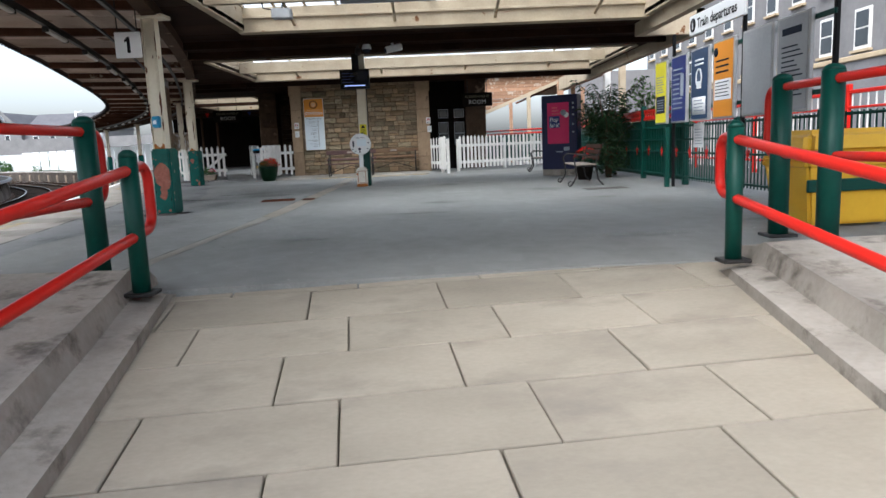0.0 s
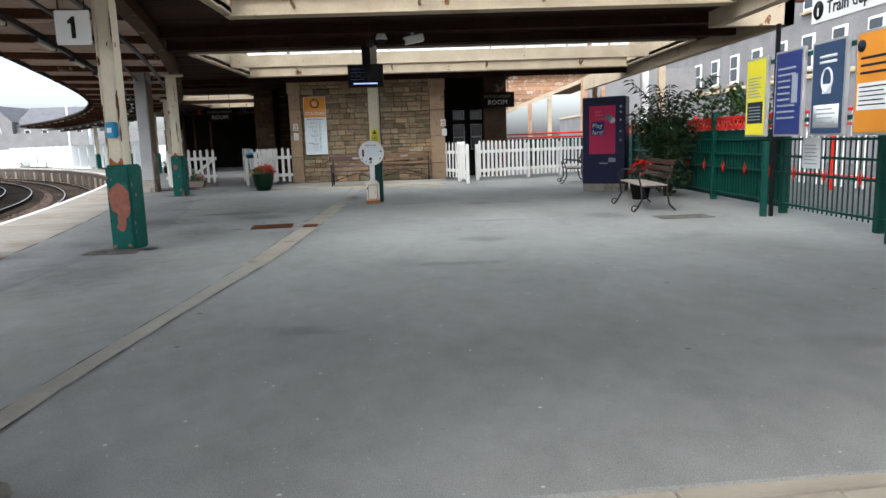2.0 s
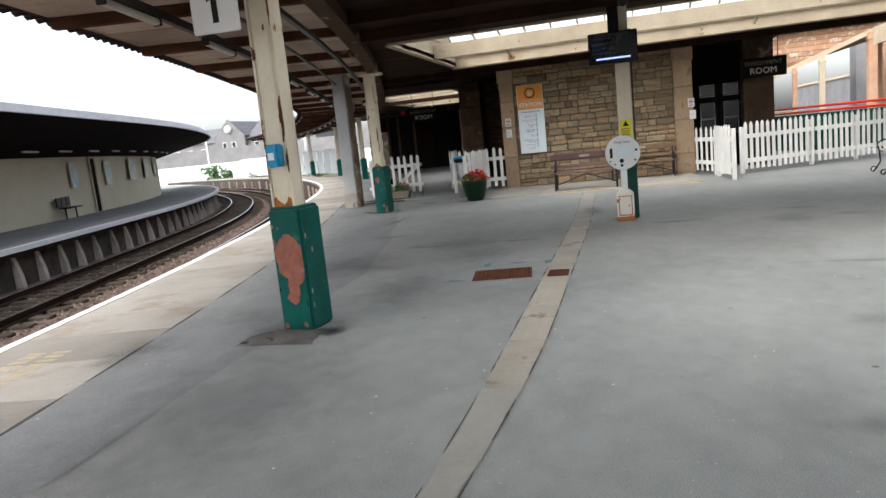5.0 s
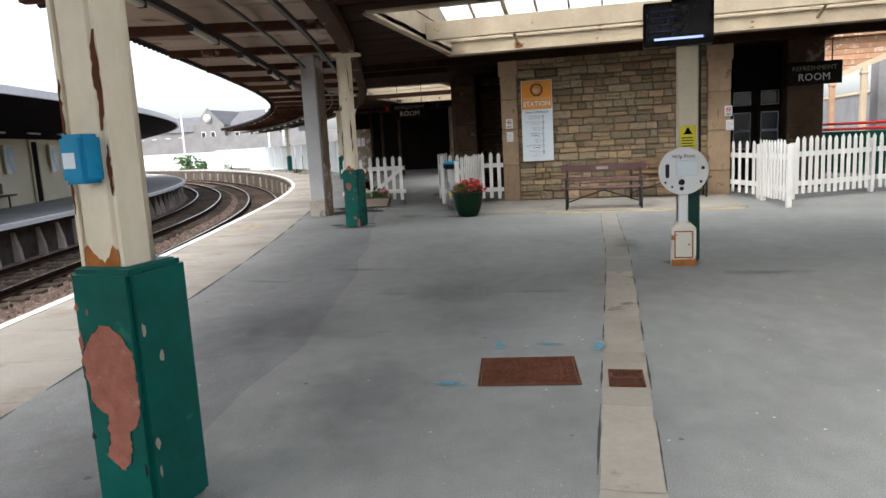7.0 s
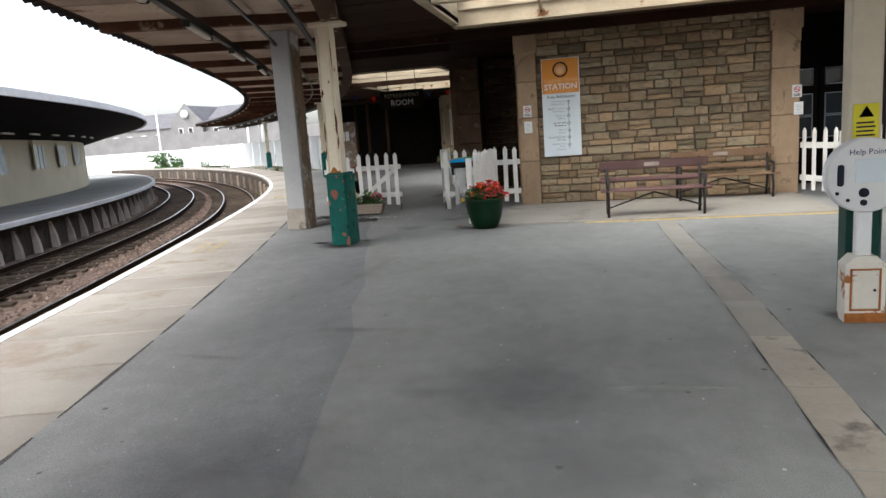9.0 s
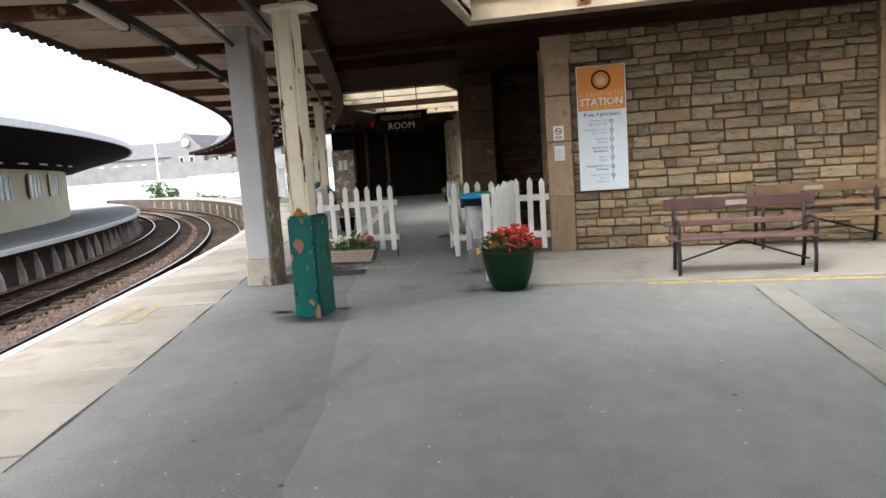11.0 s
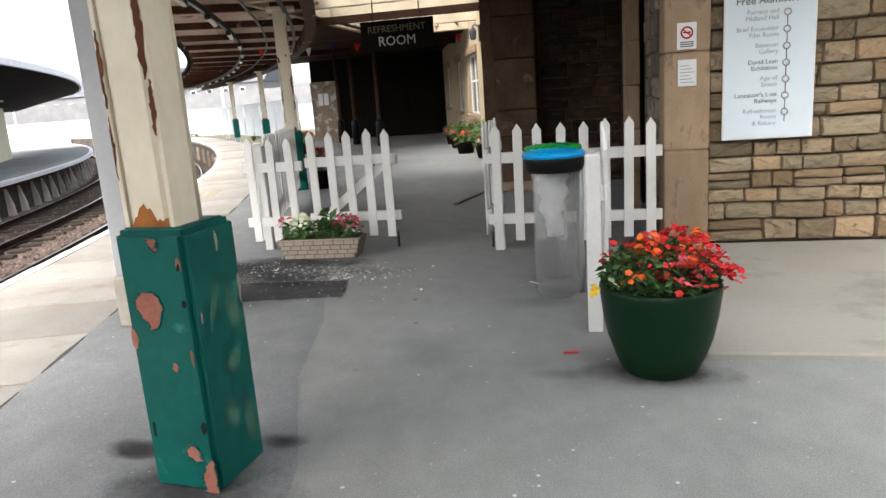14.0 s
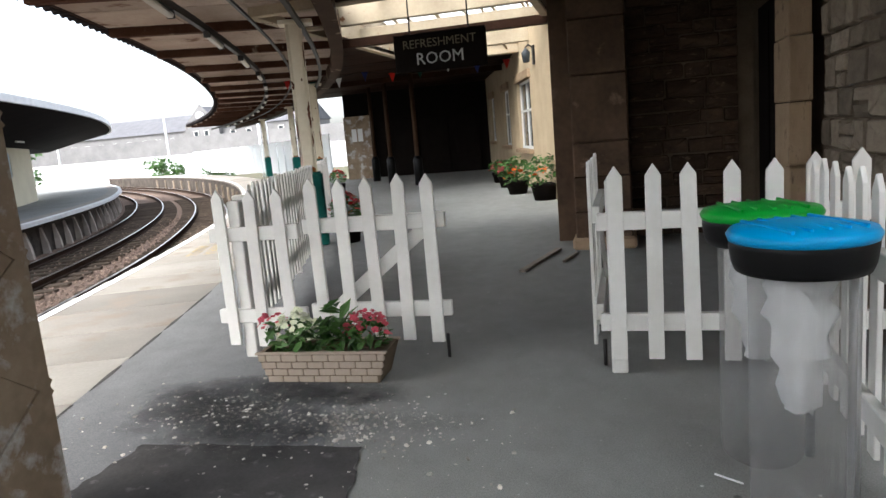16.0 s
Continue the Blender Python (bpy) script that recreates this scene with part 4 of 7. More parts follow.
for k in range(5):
    dd = thing("door_end", pose(-16.6 + k * 1.25, 49.95, 0), "near-black door added to the shaded end wall", "door", "doors in shadow", "structure")
    part("door_leaf", bevelled(0, -0.03, 0, 0.95, 0.03, 2.2, 0.01), "wood_and_shade", dd)
    part("pane", bx(0.14, -0.045, 1.0, 0.81, -0.035, 2.0), "wood_and_shade", dd)

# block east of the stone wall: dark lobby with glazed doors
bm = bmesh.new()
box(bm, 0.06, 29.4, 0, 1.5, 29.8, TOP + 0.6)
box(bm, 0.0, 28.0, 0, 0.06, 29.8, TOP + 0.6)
solid("wall_lobby", bm, "wood_and_shade", "near-black plain wall of the lobby", "wall")
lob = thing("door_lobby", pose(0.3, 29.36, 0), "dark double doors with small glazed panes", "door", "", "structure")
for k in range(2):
    leaf = part("door_leaf", bevelled(k * 0.62, -0.03, 0, k * 0.62 + 0.6, 0.02, 2.35, 0.01), "wood_and_shade", lob)
    for z0, z1 in ((0.95, 1.35), (1.4, 1.8), (2.0, 2.3)):
        part("pane", bx(k * 0.62 + 0.12, -0.045, z0, k * 0.62 + 0.48, -0.038, z1), "window_dark", leaf)
        bm = bmesh.new()
        for q in ((0.1, z0 - 0.02, 0.5, z0), (0.1, z1, 0.5, z1 + 0.02), (0.1, z0, 0.12, z1), (0.48, z0, 0.5, z1)):
            box(bm, k * 0.62 + q[0], -0.055, q[1], k * 0.62 + q[2], -0.03, q[3])
        part("glazing_bead", bm, "ink_grey", leaf)
solid("wall_brown_pier", bevelled(1.47, 28.75, 0, 2.24, 29.35, TOP + 0.5, 0.02), "shade_stone", "brown stone pier beside the lobby", "pier")


# ---- roof over the concourse ----
COLUMN_OFF = 3.0
LANTERNS = ((-3.64, 4.45, 10.2, 16.2), (-5.8, 5.6, 20.8, 25.9), (-11.6, -7.8, 33.0, 41.0))
bm = bmesh.new()
# unseen boards from y 4.8 to 8 are added to shade the ramp
bands = sorted({4.8, 8.0, 17.2, 50.6, 27.5, *[q[2] for q in LANTERNS], *[q[3] for q in LANTERNS]})
for a, b in zip(bands, bands[1:]):
    n = max(1, round((b - a) / 0.6))
    for k in range(n):
        y0, y1 = a + (b - a) * k / n, a + (b - a) * (k + 1) / n
        right = 4.6 if y1 <= 17.21 else (5.9 if y1 <= 27.51 else (2.4 if y1 < 33.1 else -5.0))
        cut = [q for q in LANTERNS if q[2] <= y0 + 0.01 and q[3] >= y1 - 0.01]
        xs = arc_x((y0 + y1) / 2, COLUMN_OFF)
        for lo, hi in ([(xs, cut[0][0]), (cut[0][1], right)] if cut else [(xs, right)]):
            if hi - lo > 0.05 and lo < right:
                dz = random.uniform(-0.006, 0.006)
                box(bm, lo, y0 + 0.004, TOP + dz, hi, y1 - 0.004, TOP + 0.08 + dz)
tagged(part("ceiling", bm, "brown"), "brown painted boarded ceiling of the concourse canopy", "ceiling", "", "structure")
# ribs under the boards
bm = bmesh.new()
for yb in (9.0, 17.6, 19.2, 27.0, 28.4, 36.2, 44.5):
    x0 = arc_x(yb, COLUMN_OFF)
    box(bm, x0, yb - 0.08, TOP - 0.16, 4.6 if yb < 17.2 else (5.9 if yb < 28 else -6.5), yb + 0.08, TOP - 0.005)
solid("ceiling_beams", bm, "brown", "brown painted beams under the canopy ceiling", "beam")

for k, (x0, x1, y0, y1) in enumerate(LANTERNS):
    lan = thing("skylight", pose(0, 0, TOP), "glazed roof lantern with cream painted steel girders", "skylight", "roof lanterns", "structure")
    H, P = 0.42, (1.15 if k < 2 else 0.78)
    part("girder", bevelled(x0 - 0.05, y1, -0.04, x1 + 0.05, y1 + 0.16, H, 0.012), "cream", lan)
    part("girder", bevelled(x0 - 0.05, y0 - 0.16, -0.04, x1 + 0.05, y0, H, 0.012), "cream", lan)
    part("flange", bevelled(x0 - 0.1, y1 - 0.1, -0.075, x1 + 0.1, y1 + 0.2, -0.045, 0.006), "cream", lan)
    part("flange", bevelled(x0 - 0.1, y1 - 0.06, 0.2, x1 + 0.1, y1 - 0.002, 0.25, 0.006), "cream", lan)
    part("kerb", bevelled(x0 - 0.14, y0, -0.04, x0, y1, H, 0.012), "cream", lan)
    part("kerb", bevelled(x1, y0, -0.04, x1 + 0.14, y1, H, 0.012), "cream", lan)
    for yq in ((y0 + 1.6, y0 + 4.2, y0 + 6.4) if k == 2 else ()):
        part("girder", bevelled(x0, yq, -0.02, x1, yq + 0.14, 0.34, 0.01), "cream", lan)
    if k < 2:
        part("girder", bevelled(x0, (y0 + y1) / 2 + 0.45, -0.02, x1, (y0 + y1) / 2 + 0.57, 0.3, 0.01), "cream", lan)
    ym = (y0 + y1) / 2
    nb = int((x1 - x0) / 0.62)
    bar = bmesh.new()
    box(bar, -0.02, 0, -0.03, 0.02, math.hypot(ym - y0 + 0.1, P - H), 0.03)
    me = mesh_of("glazing_bar", bar, M["cream"])
    tilt = math.degrees(math.atan2(P - H, ym - y0 + 0.1))
    for i in range(nb + 1):
        xx = x0 + (x1 - x0) * i / nb
        again("glazing_bar", me, lan, pose(xx, y0 - 0.1, H, tilt))
        again("glazing_bar", me, lan, pose(xx, y1 + 0.1, H, tilt, 0, 180))
    for i in range(4):
        xx = x0 + (x1 - x0) * (i + 0.5) / 4
        bm = bmesh.new()
        tube(bm, [(xx, y0 - 0.05, 0.05), (xx, ym, 0.75)], 0.03, 6)
        tube(bm, [(xx, y1 + 0.05, 0.05), (xx, ym, 0.75)], 0.03, 6)
        tube(bm, [(xx, ym, 0.75), (xx, ym, P)], 0.025, 6)
        part("truss", bm, "cream", lan)
    part("ridge", bevelled(x0, ym - 0.05, P - 0.06, x1, ym + 0.05, P + 0.06, 0.01), "cream", lan)
    for s, ya in ((1, y0 - 0.1), (-1, y1 + 0.1)):
        bm = bmesh.new()
        for dz in (0.035, 0.041):
            bm.faces.new([bm.verts.new(p) for p in ((x0, ya, H + dz), (x1, ya, H + dz), (x1, ym, P + dz), (x0, ym, P + dz))])
        g = part("pane", bm, "roof_glass", lan)
        g.visible_shadow = False
    for xx in (x0, x1):
        bm = bmesh.new()
        t = 0.02
        vs = [[bm.verts.new((xx + d, yq, zq)) for yq, zq in ((y0 - 0.1, H), (y1 + 0.1, H), (ym, P))] for d in (-t, t)]
        bm.faces.new(vs[0])
        bm.faces.new(vs[1][::-1])
        for j in range(3):
            bm.faces.new((vs[0][j], vs[0][(j + 1) % 3], vs[1][(j + 1) % 3], vs[1][j]))
        part("gable", bm, "cream", lan)
# right hand edge beams and posts
bm = bmesh.new()
box(bm, 4.6, 8.0, TOP - 0.28, 4.78, 17.2, TOP + 0.25)
box(bm, 5.9, 17.2, TOP - 0.28, 6.08, 33.0, TOP + 0.25)
box(bm, 4.6, 17.2, TOP - 0.28, 6.08, 17.36, TOP + 0.25)
solid("trim_east_girder", bm, "cream", "cream and rust steel girder along the canopy edge", "girder")
bm = bmesh.new()
for k in range(70):
    box(bm, 4.8 if k < 15 else 6.1, 8.2 + k * 0.6, TOP + 0.1, 4.95 if k < 15 else 6.25, 8.25 + k * 0.6, TOP + 0.2)
tube(bm, [(4.88, 8, TOP + 0.12), (4.88, 17.2, TOP + 0.12)], 0.06, 8)
solid("gutter", bm, "rust", "rusty gutter and brackets along the canopy edge", "gutter")

# curved platform canopy
bm = bmesh.new()
a = -2.0
while a < 44:
    a2 = a + 0.68
    for o0, o1 in ((-0.42, 0.72), (0.74, 1.88), (1.85, COLUMN_OFF + 0.05)):
        vs = [bm.verts.new(arc(x, o, TOP + 0.1 + h)) for h in (0, 0.03) for x, o in ((a + 0.01, o0), (a + 0.01, o1), (a2 - 0.01, o1), (a2 - 0.01, o0))]
        for f in ((3, 2, 1, 0), (4, 5, 6, 7), (0, 1, 5, 4), (1, 2, 6, 5), (2, 3, 7, 6), (3, 0, 4, 7)):
            bm.faces.new([vs[i] for i in f])
    a = a2
solid("ceiling_platform", bm, "panel", "stained off-white ceiling panels of the curved platform canopy", "ceiling")
ribs = tagged(new("canopy_ribs"), "brown painted rafters of the curved platform canopy", "rafter", "", "structure")
me = mesh_of("rafter", bevelled(-0.42, -0.07, TOP - 0.04, COLUMN_OFF, 0.07, TOP + 0.12, 0.008), M["rafter"])
for k in range(34):
    again("rafter", me, ribs, arc_pose(-2 + k * 1.36, 0))
bm = sweep(bmesh.new(), rect(-0.5, TOP + 0.1, -0.42, TOP + 0.3), -2, 44)
solid("fascia", bm, "brown", "brown fascia along the curved canopy edge", "fascia")
# scallops take the shade colour, to read as a silhouette against the sky
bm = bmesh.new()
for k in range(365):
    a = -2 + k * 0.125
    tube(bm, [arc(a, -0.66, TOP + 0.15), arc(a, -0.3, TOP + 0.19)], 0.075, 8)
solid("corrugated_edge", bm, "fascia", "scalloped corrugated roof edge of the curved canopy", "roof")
bm = sweep(bmesh.new(), rect(-0.52, TOP + 0.3, COLUMN_OFF + 0.1, TOP + 0.36), -2, 44)
solid("roof_platform", bm, "slate", "grey roof over the curved platform canopy", "roof")
solid("girder_columns", sweep(bmesh.new(), rect(COLUMN_OFF - 0.12, TOP - 0.2, COLUMN_OFF + 0.12, TOP + 0.09), -2, 44), "girder", "brown and cream steel girder carried by the platform columns", "girder")
# conduit with tube lamps
bm = sweep(bmesh.new(), rect(1.18, TOP - 0.2, 1.25, TOP - 0.1), -2, 44)
sweep(bm, rect(1.9, TOP - 0.16, 1.94, TOP - 0.12), -2, 44)
sweep(bm, rect(COLUMN_OFF - 0.42, TOP - 0.3, COLUMN_OFF - 0.36, TOP - 0.24), -2, 44)
solid("cable_trunking", bm, "iron", "dark steel cable trunking under the canopy", "trunking")
lamp = None
for k in range(26):
    m = arc_pose(5.0 + k * 1.43, 1.215, TOP - 0.25)
    if lamp is None:
        lamp = thing("tube_lamp", m, "slim unlit fluorescent tube lamp under the canopy", "lamp", "canopy lamps")
        part("diffuser", bevelled(-0.045, -0.6, -0.04, 0.045, 0.6, 0.03, 0.02), "tube", lamp)
        part("end_cap", bevelled(-0.05, -0.64, -0.045, 0.05, -0.6, 0.05, 0.01), "iron", lamp)
        part("end_cap", bevelled(-0.05, 0.6, -0.045, 0.05, 0.64, 0.05, 0.01), "iron", lamp)
    else:
        copy_thing(lamp, m)


# ---- platform columns ----
def column(m, label, flake, worn="green_worn", pipe=True):
    th = thing("canopy_column", m, label, "column", "canopy columns")
    base = part("base", bevelled(-0.156, -0.17, 0, 0.164, 0.16, 1.075, 0.022, 2), worn, th)
    part("base_top", bevelled(-0.135, -0.13, 1.065, 0.135, 0.13, 1.082, 0.008), worn, base)
    bm = bmesh.new()
    # steel section: web and two flanges
    box(bm, -0.15, -0.13, 1.07, -0.125, 0.13, TOP - 0.2)
    box(bm, 0.125, -0.13, 1.07, 0.15, 0.13, TOP - 0.2)
    sec = ((-0.126, -0.1), (-0.09, -0.129), (0.09, -0.129), (0.126, -0.1), (0.126, -0.08), (-0.126, -0.08))
    lo, hi = ([bm.verts.new((x, y, z)) for x, y in sec] for z in (1.07, TOP - 0.2))
    for k in range(6):
        bm.faces.new((lo[k], lo[(k + 1) % 6], hi[(k + 1) % 6], hi[k]))
    box(bm, -0.125, 0.09, 1.07, 0.125, 0.118, TOP - 0.2)
    slim = Matrix.Translation((-0.012, -0.05, 0)) @ Matrix.Diagonal((0.76, 0.54, 1, 1))
    part("shaft", bm, "cream_col", th, "", slim)
    r = random.Random(int(abs(m.translation.y) * 100))
    # low smear of rust where the shaft meets the base
    us = [-0.118 + 0.236 * k / 14 for k in range(15)]
    heights = [1.115 + 0.03 * math.sin(k * 0.55 + m.translation.y) + r.uniform(0, 0.03) for k in range(15)]
    bm = bmesh.new()
    bm.faces.new([bm.verts.new((u, -0.1315, 1.07)) for u in us] + [bm.verts.new((u, -0.1315, h)) for u, h in zip(us[::-1], heights[::-1])])
    part("rust_collar", bm, "orange_rust", th, "smear of rust at the column foot", slim)
    for xc, zc, w2, hh in ((0.118, 1.85, 0.028, 0.19), (-0.138, 1.72, 0.02, 0.14), (-0.12, 2.3, 0.03, 0.06), (0.14, 2.75, 0.014, 0.2), (-0.142, 1.3, 0.012, 0.12), (0.05, 2.5, 0.016, 0.025), (0.13, 1.5, 0.018, 0.1)):
        zc += r.uniform(-0.12, 0.12)
        bm = bmesh.new()
        rows, drift = [], 0.0
        for j in range(19):
            f = j / 18
            drift = 0.7 * drift + r.uniform(-0.35, 0.35) * w2
            half = w2 * (0.25 + 0.75 * math.sin(math.pi * f)) * r.uniform(0.55, 1.15)
            rows.append([bm.verts.new((min(0.149, max(-0.149, xc + drift + q * half)), -0.1335, zc + hh * (2 * f - 1))) for q in (-1, 1)])
        for lo, hi in zip(rows, rows[1:]):
            bm.faces.new((lo[0], lo[1], hi[1], hi[0]))
        part("rust_patch", bm, "rust", th, "rust showing through the cream paint", slim)
    part("cable", tube(bmesh.new(), [(-0.06, 0.06, TOP - 0.25), (-0.1, 0.07, 2.7), (-0.05, 0.06, 2.3), (-0.08, 0.05, 1.2)], 0.012, 6), "iron", th, "thin dark cable down the column")
    part("junction_box", bevelled(-0.12, 0.02, 2.62, 0.0, 0.09, 2.8, 0.008), "stained", th)
    if pipe:
        part("downpipe", tube(bmesh.new(), [(0.07, 0.045, 1.08), (0.07, 0.045, TOP - 0.35), (0.05, 0.02, TOP - 0.2)], 0.025, 8), "cream_col", th)
    part("bracket", bevelled(-0.22, -0.16, TOP - 0.24, 0.26, 0.16, TOP - 0.18, 0.01), "cream_col", th)
    for k in range(12 if flake else 0):
        side = k % 3
        cz, w2, h2 = r.uniform(0.08, 1.0), r.uniform(0.006, 0.02), r.uniform(0.015, 0.07)
        u = r.choice((-0.14, 0.14)) if k % 4 else r.uniform(-0.12, 0.12)
        bm = bmesh.new()
        n = 9
        ring = []
        for j in range(n):
            t = 2 * math.pi * j / n
            q = r.uniform(0.55, 1.2)
            du, dv = w2 * q * math.cos(t), h2 * q * math.sin(t)
            ring.append(bm.verts.new((u * 0.92 + du, -0.1715, cz + dv) if side != 1 else (0.1655, u * 0.92 + du, cz + dv)))
        bm.faces.new(ring)
        part("paint_chip", bm, ("flake", "trough", "black")[k % 3], base, "chipped paint")
    if flake:
        r = random.Random(3)
        for z0, z1, rows in flake:
            # ragged outline: left and right edge from the top of the patch to its foot
            n = 16 * (2 if z1 - z0 > 0.3 else 1)
            left, right = [], []
            for k in range(n + 1):
                f = k / n
                i = min(len(rows) - 2, int(f * (len(rows) - 1)))
                g = f * (len(rows) - 1) - i
                lx, rx = (rows[i][j] * (1 - g) + rows[i + 1][j] * g for j in (0, 1))
                z = z1 + (z0 - z1) * f
                left.append((max(-0.15, lx + r.uniform(-0.011, 0.011)), z + r.uniform(-0.004, 0.004)))
                right.append((min(0.158, rx + r.uniform(-0.011, 0.011)), z + r.uniform(-0.004, 0.004)))
            bm = bmesh.new()
            f_, b_ = ([[bm.verts.new((x, y, z)) for x, z in side] for side in (left, right)] for y in (-0.1725, -0.168))
            for k in range(n):
                bm.faces.new((f_[0][k], f_[0][k + 1], f_[1][k + 1], f_[1][k]))
            ring = f_[0] + f_[1][::-1]
            rim = b_[0] + b_[1][::-1]
            for k in range(len(ring)):
                bm.faces.new((ring[k], ring[(k + 1) % len(ring)], rim[(k + 1) % len(ring)], rim[k]))
            part("flaked_patch", bm, "flake", base, "bare red primer where the paint has flaked")
            bm = bmesh.new()
            edge_pts = [Vector((x, -0.1735, z)) for x, z in left + right[::-1]]
            for k in range(len(edge_pts)):
                if r.random() < 0.8:
                    tube(bm, [edge_pts[k], edge_pts[(k + 1) % len(edge_pts)]], r.uniform(0.0015, 0.0045), 4)
            part("curled_edge", bm, "green_worn", base, "curled paint edge round the bare patch")
    return th


c1 = column(pose(-4.47, 13.56, 0, 0, 0, -6), "cream steel column with flaking dark green boxed base", ((0.23, 0.85, ((-0.02, 0.04), (-0.09, 0.1), (-0.125, 0.13), (-0.14, 0.138), (-0.132, 0.142), (-0.12, 0.135), (-0.105, 0.138), (-0.03, 0.125), (-0.045, 0.075), (-0.05, 0.07), (-0.065, 0.06), (-0.01, 0.03))),
                                                                                                          (0.02, 0.07, ((-0.12, -0.09), (-0.135, -0.08), (-0.13, -0.09))), (0.03, 0.08, ((0.07, 0.09), (0.06, 0.12), (0.08, 0.11)))))
c2 = column(pose(-7.27, 23.41, 0, 0, 0, -6), "cream steel column with chipped dark green boxed base", ((0.69, 0.84, ((-0.06, 0.0), (-0.1, 0.02), (-0.095, 0.03), (-0.07, 0.01), (-0.04, -0.02))), (1.0, 1.05, ((0.0, 0.05), (0.005, 0.045), (0.025, 0.04))),
                                                                                                           (0.14, 0.21, ((0.05, 0.08), (0.02, 0.1), (0.06, 0.1))), (0.0, 0.15, ((0.13, 0.155), (0.1, 0.158), (0.09, 0.16), (0.1, 0.16)))))
# pale scraped paint and hanging flakes on the side of the chipped base
c2_base = next(o for o in c2.children if o.name.startswith("base"))
for y, z, w, h, tilt in ((0.07, 0.7, 0.12, 0.3, 8), (-0.05, 0.76, 0.07, 0.24, -25), (0.02, 0.5, 0.16, 0.12, 30), (0.08, 0.2, 0.1, 0.34, 0), (-0.03, 0.3, 0.1, 0.2, 15)):
    bm = bmesh.new()
    bm.faces.new([bm.verts.new(p) for p in ((-w / 2, -h / 2, 0), (w / 2, -h / 2, 0), (w / 2, h / 2, 0), (-w / 2, h / 2, 0))])
    part("scraped_patch", bm, "scrape", c2_base, "pale scraped green paint", pose(0.1665 + 0.0004 * w, y, z, 90, 0, 90) @ Matrix.Rotation(math.radians(tilt), 4, "Z"))
for k, deg in enumerate((23.15, 28.3, 33.4, 38.5)):
    column(arc_pose(deg, COLUMN_OFF - 0.5), "cream steel column with dark green boxed base", None, "green_worn", False)
grey_col = thing("grey_pier", pose(-8.86, 25.4, 0, 0, 0, 2), "grey rendered square pier with pale concrete plinth", "pier")
part("shaft", bevelled(-0.18, -0.18, 0.38, 0.16, 0.2, TOP + 0.1, 0.015), "grey", grey_col)
part("plinth", bevelled(-0.205, -0.2, 0, 0.17, 0.22, 0.385, 0.02), "concrete", grey_col)
part("steel_flange", bevelled(0.172, -0.14, 0.0, 0.19, 0.24, TOP + 0.05, 0.004), "stained", grey_col, "brown stained steel side plate")
for k in range(13):
    z0, z1 = 0.08 + k * 0.26, 0.08 + (k + 1) * 0.26
    ya, yb = (-0.12, 0.22) if k % 2 else (0.22, -0.12)
    bm = bmesh.new()
    box(bm, -0.006, -0.03, 0, 0.006, 0.03, math.hypot(0.34, 0.26), pose(0.196, ya, z0, -math.degrees(math.atan2(yb - ya, 0.26)), 0, 0))
    part("lacing_bar", bm, "stained", grey_col)
box1 = thing("emergency_box", pose(-4.485, 13.43, 1.42, 0, 0, -2), "bright blue plastic box fixed to a column", "box")
part("body", bevelled(-0.058, -0.09, 0, 0.058, 0.02, 0.19, 0.015, 2), "blue_box", box1)
part("pictogram", bx(-0.035, -0.094, 0.06, 0.02, -0.091, 0.12), "pale_sign", box1)

sgn = thing("platform_sign", pose(-4.73, 13.2, 2.52, 0, 0, 4), "white square sign with a black numeral hung from the canopy", "sign")
part("panel", bevelled(-0.2, -0.02, 0, 0.2, 0.02, 0.4, 0.012), "paper", sgn)
bm = bmesh.new()
strokes = [(-0.015, 0.075), (0.035, 0.075), (0.035, 0.325), (0.0, 0.325), (-0.05, 0.275), (-0.05, 0.235), (-0.015, 0.255)]
lo, hi = ([bm.verts.new((x, y, z)) for x, z in strokes] for y in (-0.024, -0.021))
bm.faces.new(lo)
bm.faces.new(hi[::-1])
for k in range(7):
    bm.faces.new((lo[k], lo[(k + 1) % 7], hi[(k + 1) % 7], hi[k]))
part("numeral", bm, "black", sgn)
bm = bmesh.new()
for x in (-0.15, 0.15):
    tube(bm, [(x, 0, 0.4), (x, 0, 0.96)], 0.01, 6)
part("hanger", bm, "iron", sgn)


# ---- picket fences ----
def picket_mesh(h, w=0.085, t=0.022):
    bm = bmesh.new()
    pts = [(-w / 2, 0), (w / 2, 0), (w / 2, h - w * 0.75), (0, h), (-w / 2, h - w * 0.75)]
    f = [bm.verts.new((x, -t / 2, z)) for x, z in pts]
    b = [bm.verts.new((x, t / 2, z)) for x, z in pts]
    bm.faces.new(f)
    bm.faces.new(b[::-1])
    for k in range(5):
        bm.faces.new((f[k], b[k], b[(k + 1) % 5], f[(k + 1) % 5]))
    bmesh.ops.bevel(bm, geom=bm.edges[:], offset=0.003, segments=1, affect="EDGES")
    return mesh_of("picket", bm, M["white"])


PICKET = picket_mesh(1.1)


